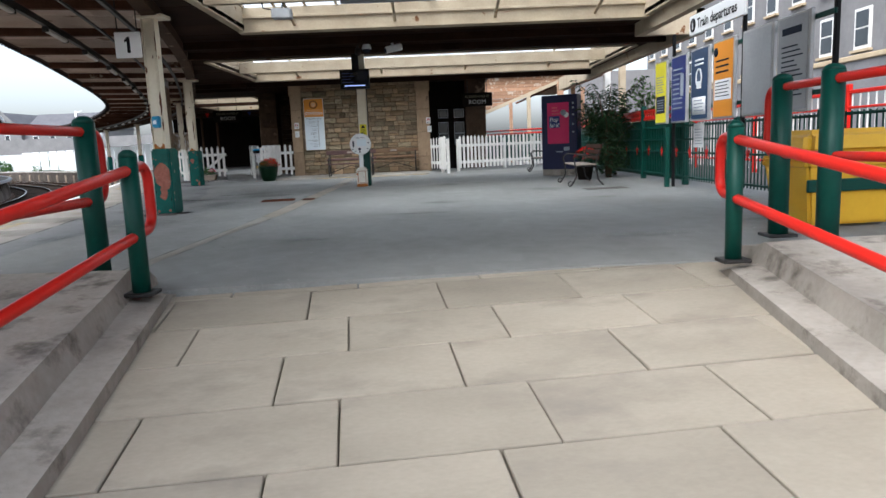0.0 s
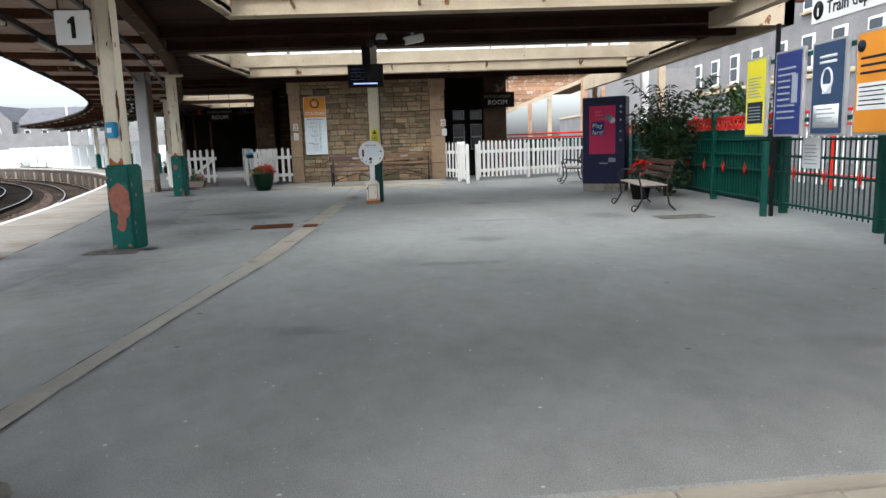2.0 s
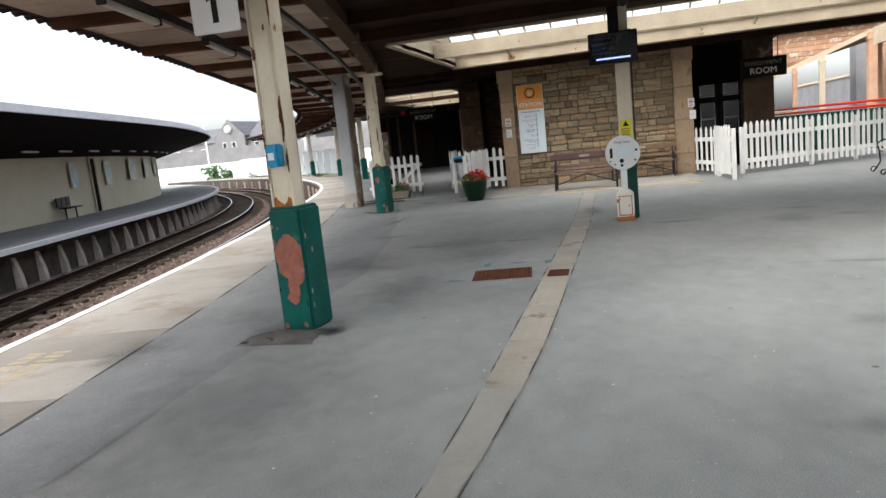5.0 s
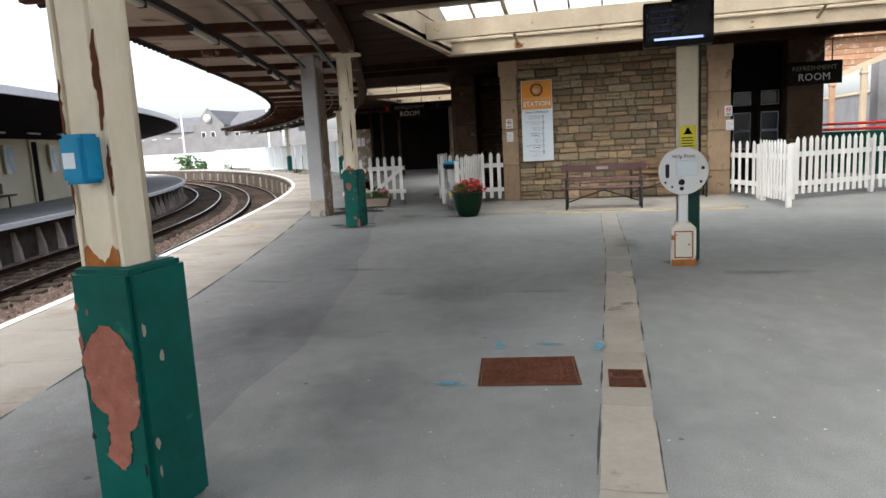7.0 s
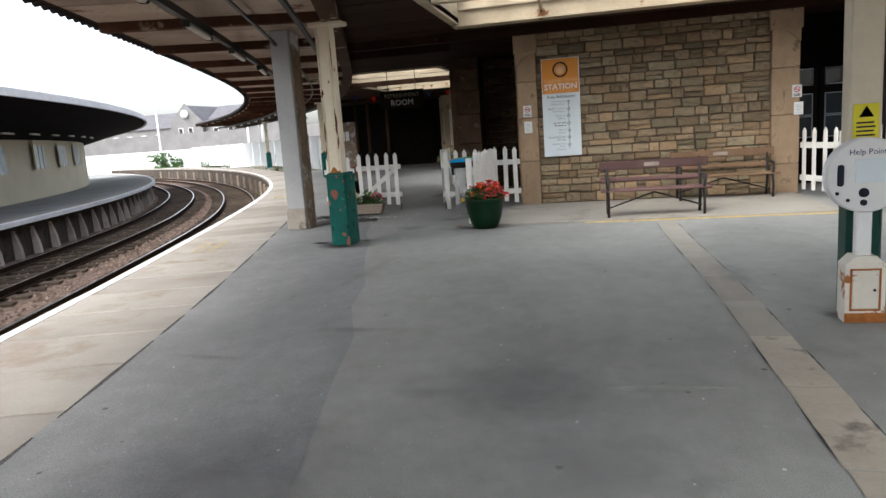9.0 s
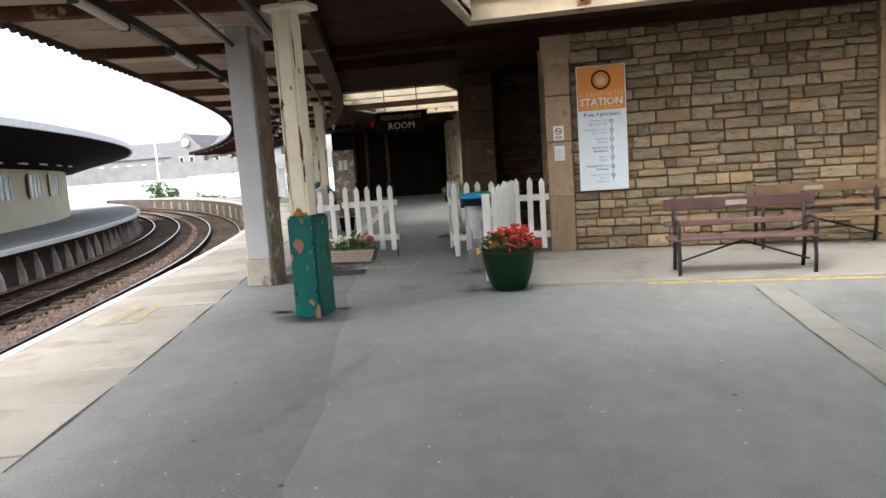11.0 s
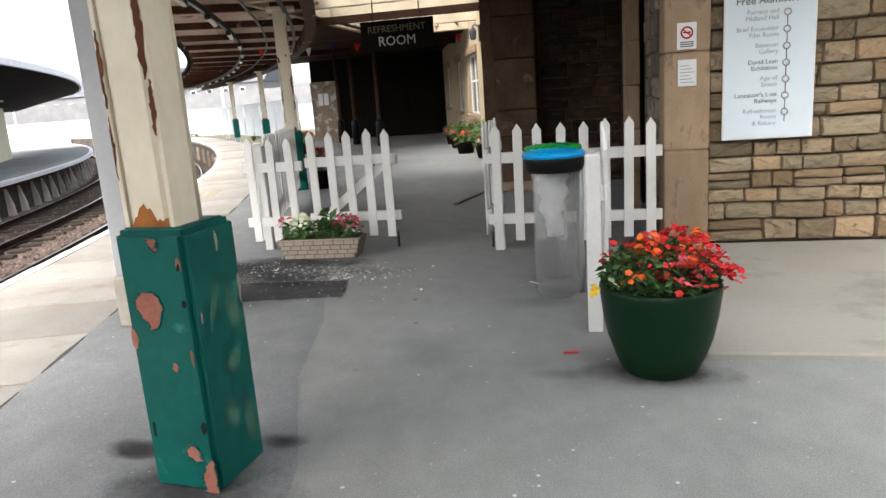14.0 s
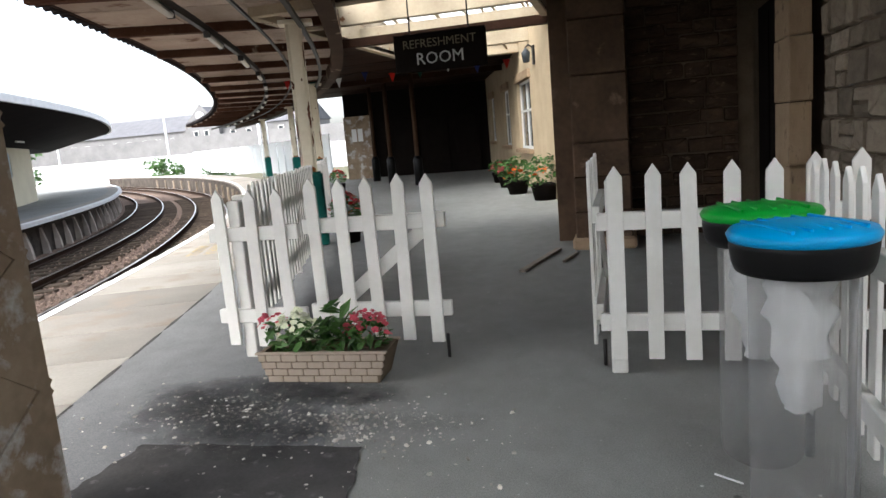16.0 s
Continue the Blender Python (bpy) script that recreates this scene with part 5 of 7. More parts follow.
def fence(p0, p1, n, posts, label, z0=0.1, brace=False, h=1.0, name="picket_fence", rails_behind=True):
    d = Vector((p1[0] - p0[0], p1[1] - p0[1], 0))
    L = d.length
    th = thing(name, pose(p0[0], p0[1], 0, 0, 0, math.degrees(math.atan2(d.y, d.x))), label, "fence", "white picket fences")
    r = random.Random(int(L * 1000))
    for k in range(n):
        again("picket", PICKET, th, pose(L * (k + 0.5) / n, -0.03 + r.uniform(-0.003, 0.003), z0 + r.uniform(-0.012, 0.012), 0, r.uniform(-0.8, 0.8), 0) @ Matrix.Diagonal((1, 1, h, 1)))
    for z in (z0 + 0.16, z0 + 0.74):
        part("rail", bevelled(0, -0.018, z, L, 0.028, z + 0.1, 0.005), "white", th)
    for f in posts:
        part("post", bevelled(L * f - 0.045, 0.0, 0, L * f + 0.045, 0.09, z0 + 1.02, 0.008), "white", th)
    if brace:
        bm = bmesh.new()
        a = math.degrees(math.atan2(0.58, L * 0.75))
        box(bm, 0, 0.01, -0.045, math.hypot(0.58, L * 0.75), 0.032, 0.045, pose(L * 0.18, 0, z0 + 0.22, 0, -a, 0))
        part("brace", bm, "white", th)
        part("bolt", tube(bmesh.new(), [(L - 0.05, 0.02, 0.0), (L - 0.05, 0.02, 0.16)], 0.012, 8), "iron", th)
    return th


fence((-9.27, 27.7), (-8.6, 27.72), 3, (0.3,), "white wooden picket fence panel beside the platform gate")
fence((-8.55, 27.7), (-7.57, 27.72), 5, (), "white wooden picket gate with diagonal brace", 0.13, True, name="picket_gate")
fence((-6.62, 27.45), (-5.02, 27.45), 8, (0.06,), "white wooden picket fence panel against the stone pilaster")
fence((-6.63, 28.6), (-6.63, 27.55), 5, (), "open white picket gate seen edge on", 0.13, True, name="picket_gate")
fence((-5.6, 25.15), (-5.58, 27.4), 12, (0.01,), "white wooden picket fence beside the waste bags", 0.08)
for k, deg in enumerate((20.7, 22.02, 23.34, 24.66)):
    p, q = arc(deg, 2.5), arc(deg + 1.3, 2.5)
    fence(p[:2], q[:2], 14, (0.02,), "white wooden picket fence along the curved platform")
fence((0.05, 27.3), (0.42, 26.3), 4, (0.95,), "short white picket fence beside the wall")
fence((0.4, 26.0), (0.56, 24.55), 9, (0.02, 0.97), "open white picket gate swung towards the concourse", 0.12, False, name="picket_gate")
fence((0.98, 26.0), (2.8, 27.1), 13, (0.02, 0.98), "long white picket fence before the lobby", h=1.03)
fence((2.84, 27.12), (5.0, 28.3), 15, (0.5, 0.98), "long white picket fence before the lobby", h=1.03)


# ---- foliage ----
def leaves(bm, centre, radius, n, size, r, squash=0.8):
    for _ in range(n):
        v = Vector((r.gauss(0, 1), r.gauss(0, 1), r.gauss(0, 1)))
        v.normalize()
        v *= r.uniform(0.45, 1.0) ** 0.6
        c = Vector(centre) + Vector((v.x * radius, v.y * radius, v.z * radius * squash))
        s = size * r.uniform(0.6, 1.3)
        m = Matrix.Translation(c) @ Euler((r.uniform(-1, 1), r.uniform(-1, 1), r.uniform(0, 6.3))).to_matrix().to_4x4()
        pts = [m @ Vector(p) for p in ((0, -s, 0), (s * 0.42, -s * 0.1, s * 0.14), (0, s, -s * 0.1), (-s * 0.42, -s * 0.1, s * 0.14))]
        vs = [bm.verts.new(p) for p in pts]
        bm.faces.new((vs[0], vs[1], vs[2]))
        bm.faces.new((vs[0], vs[2], vs[3]))


def blossoms(bm, centre, radius, n, size, r, squash=0.5, dome=True):
    for _ in range(n):
        a, q = r.uniform(0, 6.283), math.sqrt(r.uniform(0, 1))
        h = math.sqrt(max(0, 1 - q * q)) if dome else r.uniform(0, 1)
        c = Vector(centre) + Vector((math.cos(a) * q * radius[0], math.sin(a) * q * radius[1], h * radius[2] + r.uniform(-0.03, 0.03)))
        s = size * r.uniform(0.7, 1.25)
        m = Matrix.Translation(c) @ Euler((r.uniform(-0.8, 0.8), r.uniform(-0.8, 0.8), r.uniform(0, 6.3))).to_matrix().to_4x4()
        top = bm.verts.new(m @ Vector((0, 0, s * 0.25)))
        ring = []
        for k in range(10):
            rr = s if k % 2 == 0 else s * 0.78
            ring.append(bm.verts.new(m @ Vector((rr * math.cos(k * 0.6283), rr * math.sin(k * 0.6283), s * (0.1 if k % 2 == 0 else 0.3)))))
        for k in range(10):
            bm.faces.new((top, ring[k], ring[(k + 1) % 10]))


# large green pot
pot = thing("flower_pot", pose(-5.32, 24.58, 0), "large glossy dark green pot full of red and orange flowers", "flower pot")
part("pot", lathe(bmesh.new(), [(0.17, 0.0), (0.19, 0.012), (0.232, 0.1), (0.266, 0.2), (0.291, 0.32), (0.304, 0.43), (0.308, 0.465), (0.304, 0.478), (0.292, 0.482), (0.28, 0.47), (0.275, 0.43)], 40), "pot", pot)
part("soil", lathe(bmesh.new(), [(0.27, 0.42), (0.27, 0.44)], 24), "soil", pot)
r = random.Random(21)
bm = bmesh.new()
leaves(bm, (0, 0, 0.52), 0.31, 1900, 0.029, r, 0.56)
part("foliage", bm, "leaf_mid", pot)
for mname, spots in (("petal_red", (((0.07, 0, 0.5), (0.27, 0.3, 0.23), 230, 0.019), ((-0.2, 0.05, 0.56), (0.1, 0.1, 0.1), 30, 0.019), ((0.2, -0.1, 0.5), (0.12, 0.14, 0.14), 46, 0.02))),
                     ("petal_orange", (((-0.06, -0.02, 0.6), (0.1, 0.12, 0.11), 26, 0.024), ((0.2, 0.08, 0.6), (0.09, 0.1, 0.1), 20, 0.024), ((-0.12, -0.2, 0.52), (0.07, 0.07, 0.06), 9, 0.022), ((0.08, -0.16, 0.55), (0.14, 0.12, 0.12), 18, 0.022))),
                     ("petal_pink", (((0.1, -0.18, 0.5), (0.13, 0.1, 0.12), 42, 0.026),)), ("petal_white", (((-0.24, -0.17, 0.5), (0.03, 0.03, 0.03), 4, 0.024),))):
    bm = bmesh.new()
    for centre, radius, n, size in spots:
        blossoms(bm, centre, radius, n, size, r)
    part("blossom", bm, mname, pot)
bm = bmesh.new()
blossoms(bm, (-0.3, -0.12, 0.44), (0.05, 0.05, 0.05), 4, 0.028, r)
part("blossom", bm, "petal_yellow", pot)
bm = bmesh.new()
blossoms(bm, (0.33, 0.0, 0.46), (0.07, 0.12, 0.08), 12, 0.03, r)
part("blossom", bm, "petal_red", pot)

# stone trough
tr = thing("flower_trough", pose(-8.3, 27.36, 0, 0, 0, 2), "cast stone brick-patterned trough with white and pink flowers", "flower trough")
bm = bmesh.new()
lo, hi = (0.36, 0.12), (0.42, 0.15)
ring = []
for z, (a, b) in ((0, lo), (0.2, hi), (0.2, (hi[0] - 0.03, hi[1] - 0.03)), (0.15, (hi[0] - 0.035, hi[1] - 0.035))):
    ring.append([bm.verts.new((x, y, z)) for x, y in ((-a, -b), (a, -b), (a, b), (-a, b))])
for p, q in zip(ring, ring[1:]):
    for k in range(4):
        bm.faces.new((p[k], p[(k + 1) % 4], q[(k + 1) % 4], q[k]))
bm.faces.new(ring[0][::-1])
bm.faces.new(ring[-1])
body = part("body", bm, "mortar", tr)
for row in range(4):
    z = 0.008 + row * 0.047
    half = 0.362 + 0.06 * (z + 0.02) / 0.2
    yb = -(0.122 + 0.03 * (z + 0.02) / 0.2)
    x = -half - (0.05 if row % 2 else 0)
    while x < half - 0.01:
        x0, x1 = max(-half, x), min(half, x + 0.098)
        if x1 - x0 > 0.015:
            part("brick", bevelled(x0, yb - 0.006, z, x1, yb + 0.02, z + 0.04, 0.004), "trough", body)
        x += 0.104
part("rim", bevelled(-0.43, -0.16, 0.193, 0.43, -0.125, 0.206, 0.004), "trough", tr)
part("rim", bevelled(-0.43, 0.125, 0.193, 0.43, 0.16, 0.206, 0.004), "trough", tr)
r = random.Random(4)
bm = bmesh.new()
for x in (-0.28, -0.1, 0.08, 0.27):
    leaves(bm, (x, 0, 0.27), 0.15, 90, 0.045, r, 0.7)
leaves(bm, (0.08, 0, 0.37), 0.12, 25, 0.075, r, 0.9)
part("foliage", bm, "leaf", tr)
for mname, cx, n in (("petal_white", -0.2, 110), ("petal_pink", 0.27, 80), ("petal_pink", -0.36, 16)):
    bm = bmesh.new()
    blossoms(bm, (cx, 0, 0.24), (0.15, 0.13, 0.17), n, 0.022, r)
    part("blossom", bm, mname, tr)

# round tubs by the far building
for k, (x, y, s, pm) in enumerate(((-8.05, 37.4, 0.3, "petal_orange"), (-8.85, 39.0, 0.27, "petal_orange"), (-9.4, 41.0, 0.26, "petal_pink"), (-9.9, 42.8, 0.26, "petal_pink"))):
    tub = thing("flower_tub", pose(x, y, 0), "dark tub with leafy plants beside the stone wall" if k < 2 else "dark tub of pink flowers beside the stone wall", "flower tub", "tubs by the wall")
    part("tub", lathe(bmesh.new(), [(s * 0.75, 0), (s * 0.95, s * 0.9), (s, s * 0.95), (s, s * 1.1), (s * 0.9, s * 1.1)], 20), "wood_and_shade", tub)
    r = random.Random(40 + k)
    bm = bmesh.new()
    leaves(bm, (0, 0, s * 1.7), s * 1.3, 260, 0.07, r, 1.1 if k < 2 else 0.6)
    part("foliage", bm, "leaf", tub)
    bm = bmesh.new()
    blossoms(bm, (0, 0, s * 1.3), (s * 1.2, s * 1.2, s * 0.8), 16 if k < 2 else 110, 0.05, r)
    part("blossom", bm, pm, tub)


# waste bags on hoops with lids
def waste(m, lid, label):
    th = thing("waste_bag_stand", m, label, "bin", "recycling bags")
    part("pole", tube(bmesh.new(), [(0.0, 0.19, 0), (0.0, 0.19, 1.05)], 0.02, 10), "alu", th)
    bm = bmesh.new()
    r = random.Random(9)
    prof = [(0.02, 0.004), (0.12, 0.006), (0.15, 0.03), (0.158, 0.08), (0.159, 0.3), (0.16, 0.6), (0.162, 0.8), (0.166, 0.98), (0.17, 1.0)]
    rings = []
    for q, z in prof:
        rings.append([bm.verts.new((q * (1 + 0.012 * math.sin(5 * t + z * 7) + r.uniform(-0.006, 0.006)) * math.cos(t), q * (1 + 0.012 * math.sin(4 * t + 2 + z * 5)) * math.sin(t), z)) for t in [2 * math.pi * k / 26 for k in range(26)]])
    for a, b in zip(rings, rings[1:]):
        for k in range(26):
            bm.faces.new((a[k], a[(k + 1) % 26], b[(k + 1) % 26], b[k])).smooth = True
    bag = part("bag", bm, "bag", th, "clear plastic bag")
    bm = bmesh.new()
    rings = []
    for z, q in ((0.46, 0.05), (0.47, 0.07), (0.54, 0.07), (0.62, 0.065), (0.66, 0.1), (0.72, 0.08), (0.78, 0.105), (0.83, 0.085), (0.88, 0.11), (0.92, 0.085), (0.925, 0.05)):
        rings.append([bm.verts.new((0.02 + q * r.uniform(0.55, 1.3) * math.cos(t), -0.02 + q * r.uniform(0.5, 1.2) * math.sin(t), z + r.uniform(-0.02, 0.02))) for t in [2 * math.pi * k / 14 for k in range(14)]])
    for a, b in zip(rings, rings[1:]):
        for k in range(14):
            bm.faces.new((a[k], a[(k + 1) % 14], b[(k + 1) % 14], b[k])).smooth = True
    bm.faces.new(rings[0][::-1])
    bm.faces.new(rings[-1])
    part("litter", bm, "paper", th, "crumpled white plastic bag inside")
    part("hoop", tube(bmesh.new(), [(0.185 * math.cos(t), 0.185 * math.sin(t), 1.0) for t in [2 * math.pi * k / 28 for k in range(28)]], 0.016, 8, closed=True), "black", th)
    bm = bmesh.new()
    lathe(bm, [(0.16, 0.915), (0.2, 0.92), (0.212, 0.95), (0.219, 1.0), (0.217, 1.04)], 32)
    part("rim", bm, "black", th, "black rim")
    bm = bmesh.new()
    lathe(bm, [(0.22, 1.02), (0.227, 1.04), (0.215, 1.058), (0.1, 1.072), (0.03, 1.076), (0.002, 1.076)], 36)
    ld = part("lid", bm, lid, th, "domed plastic lid")
    me = mesh_of("ridge", bevelled(-0.15, -0.006, 1.05, 0.15, 0.006, 1.074, 0.003), M[lid])
    for k in range(-2, 3):
        again("ridge", me, ld, pose(0, k * 0.06, 0))
    part("hinge_tab", bevelled(-0.24, -0.1, 0.93, -0.215, 0.02, 1.04, 0.008), lid, ld, "coloured tab below the lid")
    return th


waste(pose(-5.91, 25.95, 0, 0, 0, -70), "blue_lid", "clear recycling bag on a stand with blue lid")
waste(pose(-5.94, 26.47, 0, 0, 0, -80), "green_lid", "clear recycling bag on a stand with green lid")


# ---- benches ----
def slat_bench(m, label, L=1.62, wood="timber"):
    th = thing("platform_bench", m, label, "bench", "benches by the stone wall")
    for k in range(4):
        part("seat_slat", bevelled(0, 0.02 + k * 0.1, 0.4, L, 0.105 + k * 0.1, 0.43, 0.008), wood, th)
    part("back_slat", bevelled(0, 0.46, 0.72, L, 0.495, 0.86, 0.01), wood, th)
    part("back_slat", bevelled(0, 0.44, 0.53, L, 0.47, 0.6, 0.01), wood, th)
    part("name_plate", bevelled(L * 0.42, 0.452, 0.76, L * 0.56, 0.459, 0.82, 0.002), "old_slat", th, "small pale plate on the backrest")
    for x in (0.12, L - 0.12):
        bm = bmesh.new()
        tube(bm, [(x, 0.03, 0.0), (x, 0.01, 0.2), (x, 0.06, 0.39), (x, 0.0, 0.5), (x, 0.02, 0.6)], 0.022, 8)
        tube(bm, [(x, 0.5, 0.0), (x, 0.44, 0.2), (x, 0.42, 0.42), (x, 0.5, 0.87)], 0.024, 8)
        tube(bm, [(x, 0.04, 0.385), (x, 0.44, 0.385)], 0.02, 8)
        tube(bm, [(x, 0.02, 0.6), (x, 0.2, 0.62), (x, 0.46, 0.58)], 0.02, 8)
        part("end_frame", bm, "iron", th)
    bm = bmesh.new()
    tube(bm, [(0.12, 0.25, 0.12), (L / 2, 0.25, 0.36)], 0.013, 6)
    tube(bm, [(L - 0.12, 0.25, 0.12), (L / 2, 0.25, 0.36)], 0.013, 6)
    part("stay", bm, "iron", th)
    return th


slat_bench(pose(-3.5, 24.86, 0.035, 0, 0, 1), "weathered mauve brown slatted bench with iron ends on the pavement", 1.68, "mauve_wood")
slat_bench(pose(-2.2, 26.75, 0.035, 0, 0, 1), "weathered tan slatted bench with iron ends against the wall", 1.8, "tan_wood")


def park_bench(m, label, L=1.2):
    th = thing("garden_bench", m, label, "bench", "scrolled iron benches")
    for k in range(5):
        part("seat_slat", bevelled(0, k * 0.085, 0.42, L, 0.07 + k * 0.085, 0.445, 0.006), "old_slat", th)
    for k in range(3):
        part("back_slat", bevelled(0, 0.44 + k * 0.03, 0.53 + k * 0.11, L, 0.465 + k * 0.03, 0.61 + k * 0.11, 0.006), "timber", th)
    for x in (0.06, L - 0.06):
        bm = bmesh.new()
        tube(bm, [(x, -0.1, 0.02), (x, -0.06, 0.06), (x, 0.02, 0.2), (x, 0.0, 0.42), (x, -0.04, 0.56), (x, 0.05, 0.64), (x, 0.3, 0.62), (x, 0.46, 0.6)], 0.017, 8)
        tube(bm, [(x, 0.56, 0.02), (x, 0.46, 0.12), (x, 0.4, 0.42), (x, 0.48, 0.7), (x, 0.55, 0.84)], 0.017, 8)
        tube(bm, [(x, 0.0, 0.41), (x, 0.42, 0.41)], 0.015, 8)
        tube(bm, [(x, -0.1 + 0.05 * math.cos(t), 0.055 + 0.05 * math.sin(t)) for t in [0.5 * k for k in range(11)]], 0.012, 6)
        part("end_frame", bm, "iron", th)
    return th


park_bench(pose(2.99, 17.3, 0, 0, 0, -93), "old iron and timber bench in front of a shrub", 1.62)
park_bench(pose(3.28, 24.1, 0, 0, 0, -96), "old iron and timber bench with scrolled ends beside the kiosk", 1.0)

tubr = thing("flower_planter", pose(3.62, 18.05, 0) @ Matrix.Diagonal((0.75, 0.75, 0.85, 1)), "planter of red flowers behind the bench", "flower planter")
part("planter", lathe(bmesh.new(), [(0.2, 0), (0.27, 0.36), (0.29, 0.38), (0.29, 0.45), (0.26, 0.45)], 24), "wood_and_shade", tubr)
r = random.Random(77)
bm = bmesh.new()
leaves(bm, (0, 0, 0.62), 0.32, 160, 0.06, r, 0.7)
part("foliage", bm, "leaf_dark", tubr)
bm = bmesh.new()
blossoms(bm, (0, -0.05, 0.5), (0.34, 0.28, 0.38), 60, 0.06, r)
part("blossom", bm, "petal_red", tubr)

# tall shrub
shrub = thing("shrub", pose(4.3, 18.5, 0), "tall dark leafy shrub with arching branches beside the fence", "shrub")
r = random.Random(31)
bm = bmesh.new()
tips = []
for k in range(22):
    a = r.uniform(0, 6.283)
    h = r.uniform(1.3, 2.35)
    out = r.uniform(0.3, 1.0)
    pts = [(0.05 * math.cos(a), 0.05 * math.sin(a), 0.0), (0.15 * out * math.cos(a), 0.15 * out * math.sin(a), h * 0.45), (0.5 * out * math.cos(a), 0.5 * out * math.sin(a), h * 0.85), (out * math.cos(a), out * math.sin(a), h)]
    tube(bm, pts, 0.022, 5, 0.006)
    tips.append(pts)
part("trunk", bm, "bark", shrub)
bm = bmesh.new()
for pts in tips:
    # drooping narrow leaves in pairs along each arching branch
    for f in range(14):
        u = 0.35 + 0.65 * f / 13
        i = min(2, int(u * 3))
        p = Vector(pts[i]).lerp(Vector(pts[i + 1]), u * 3 - i)
        for s in (-1, 1):
            a = math.atan2(p.y, p.x) + s * 1.1 + r.uniform(-0.3, 0.3)
            ln, wd = r.uniform(0.14, 0.24), 0.022
            tip = p + Vector((math.cos(a) * ln, math.sin(a) * ln, -ln * r.uniform(0.1, 0.7)))
            mid = p.lerp(tip, 0.45) + Vector((0, 0, 0.03))
            side = Vector((-math.sin(a), math.cos(a), 0)) * wd
            vs = [bm.verts.new(q) for q in (p, mid + side, tip, mid - side)]
            bm.faces.new((vs[0], vs[1], vs[2]))
            bm.faces.new((vs[0], vs[2], vs[3]))
for k in range(30):
    leaves(bm, (r.uniform(-0.4, 0.4), r.uniform(-0.4, 0.4), r.uniform(0.15, 1.7)), 0.3, 75, 0.06, r, 1.0)
part("crown", bm, "leaf_dark", shrub)
shrub2 = thing("shrub", pose(5.6, 18.6, 0), "light green leafy bush beyond the fence", "shrub")
bm = bmesh.new()
for k in range(6):
    tube(bm, [(0, 0, -0.3), (r.uniform(-0.5, 0.5), r.uniform(-0.6, 0.6), 1.9)], 0.03, 5, 0.01)
part("trunk", bm, "bark", shrub2)
bm = bmesh.new()
for k in range(20):
    leaves(bm, (r.uniform(-0.6, 0.6), r.uniform(-1.1, 1.1), r.uniform(1.2, 2.15)), 0.3, 70, 0.07, r, 0.9)
part("crown", bm, "leaf", shrub2)


# ---- help point, display post, cameras ----
col = thing("display_column", pose(-1.66, 19.42, 0), "cream steel column with dark green foot carrying a display", "column")
part("foot", bevelled(-0.11, -0.1, 0, 0.13, 0.1, 0.98, 0.02), "green", col)
part("shaft", bevelled(-0.11, -0.08, 0.97, 0.11, 0.08, TOP, 0.012), "cream_col", col)
part("conduit", tube(bmesh.new(), [(0.13, -0.06, 0.9), (0.13, -0.06, 2.9)], 0.012, 6), "iron", col)
warn = thing("warning_sign", pose(-1.66, 19.33, 1.28), "yellow warning sign with black triangle on the column", "sign")
part("panel", bevelled(-0.085, -0.004, 0, 0.085, 0.004, 0.26, 0.003), "yellow_sign", warn)
bm = bmesh.new()
vs = [bm.verts.new(p) for p in ((-0.05, -0.0055, 0.165), (0.05, -0.0055, 0.165), (0, -0.0055, 0.245))]
bm.faces.new(vs)
bmesh.ops.solidify(bm, geom=bm.faces[:], thickness=0.001)
part("triangle", bm, "ink", warn)
bm = bmesh.new()
for k in range(4):
    box(bm, -0.065, -0.006, 0.03 + k * 0.03, 0.06 - 0.01 * (k % 2), -0.0045, 0.042 + k * 0.03)
part("lettering", bm, "ink", warn)

hp = thing("help_point", pose(-1.73, 19.12, 0), "white round help point panel on a post with rusty cabinet", "help point")
disc = bmesh.new()
lathe(disc, [(0.25, -0.05), (0.262, -0.04), (0.262, 0.04), (0.25, 0.05)], 48)
panel = part("panel", disc, "paper", hp, "", pose(0, 0, 1.05, 90))
part("stem", bevelled(-0.05, -0.03, 0.4, 0.05, 0.05, 0.86, 0.01), "paper", hp)
bm = bmesh.new()
prof = [(-0.13, 0), (0.13, 0), (0.13, 0.42), (0.07, 0.48), (-0.07, 0.48), (-0.13, 0.42)]
f = [bm.verts.new((x, -0.08, z)) for x, z in prof]
b = [bm.verts.new((x, 0.08, z)) for x, z in prof]
bm.faces.new(f)
bm.faces.new(b[::-1])
for k in range(6):
    bm.faces.new((f[k], f[(k + 1) % 6], b[(k + 1) % 6], b[k]))
M["rusty_white"] = mat("rusty_white_paint", (0.74, 0.72, 0.66), (0.6, 0.56, 0.48), 0.5, scale=4, fine=25, bump=0.2, spot=(0.36, 0.13, 0.035), spot_at=0.56, spot_scale=6)
cabn = part("cabinet", bm, "rusty_white", hp, "rusty white cabinet")
part("door", bevelled(-0.085, -0.092, 0.1, 0.085, -0.08, 0.38, 0.006), "rusty_white", cabn)
bm = bmesh.new()
for q in ((-0.1, 0.085, 0.1, 0.1), (-0.1, 0.38, 0.1, 0.393), (-0.1, 0.085, -0.087, 0.39), (0.087, 0.085, 0.1, 0.39), (-0.13, 0.0, 0.13, 0.05)):
    box(bm, q[0], -0.086, q[1], q[2], -0.079, q[3])
part("rust_edge", bm, "orange_rust", cabn)
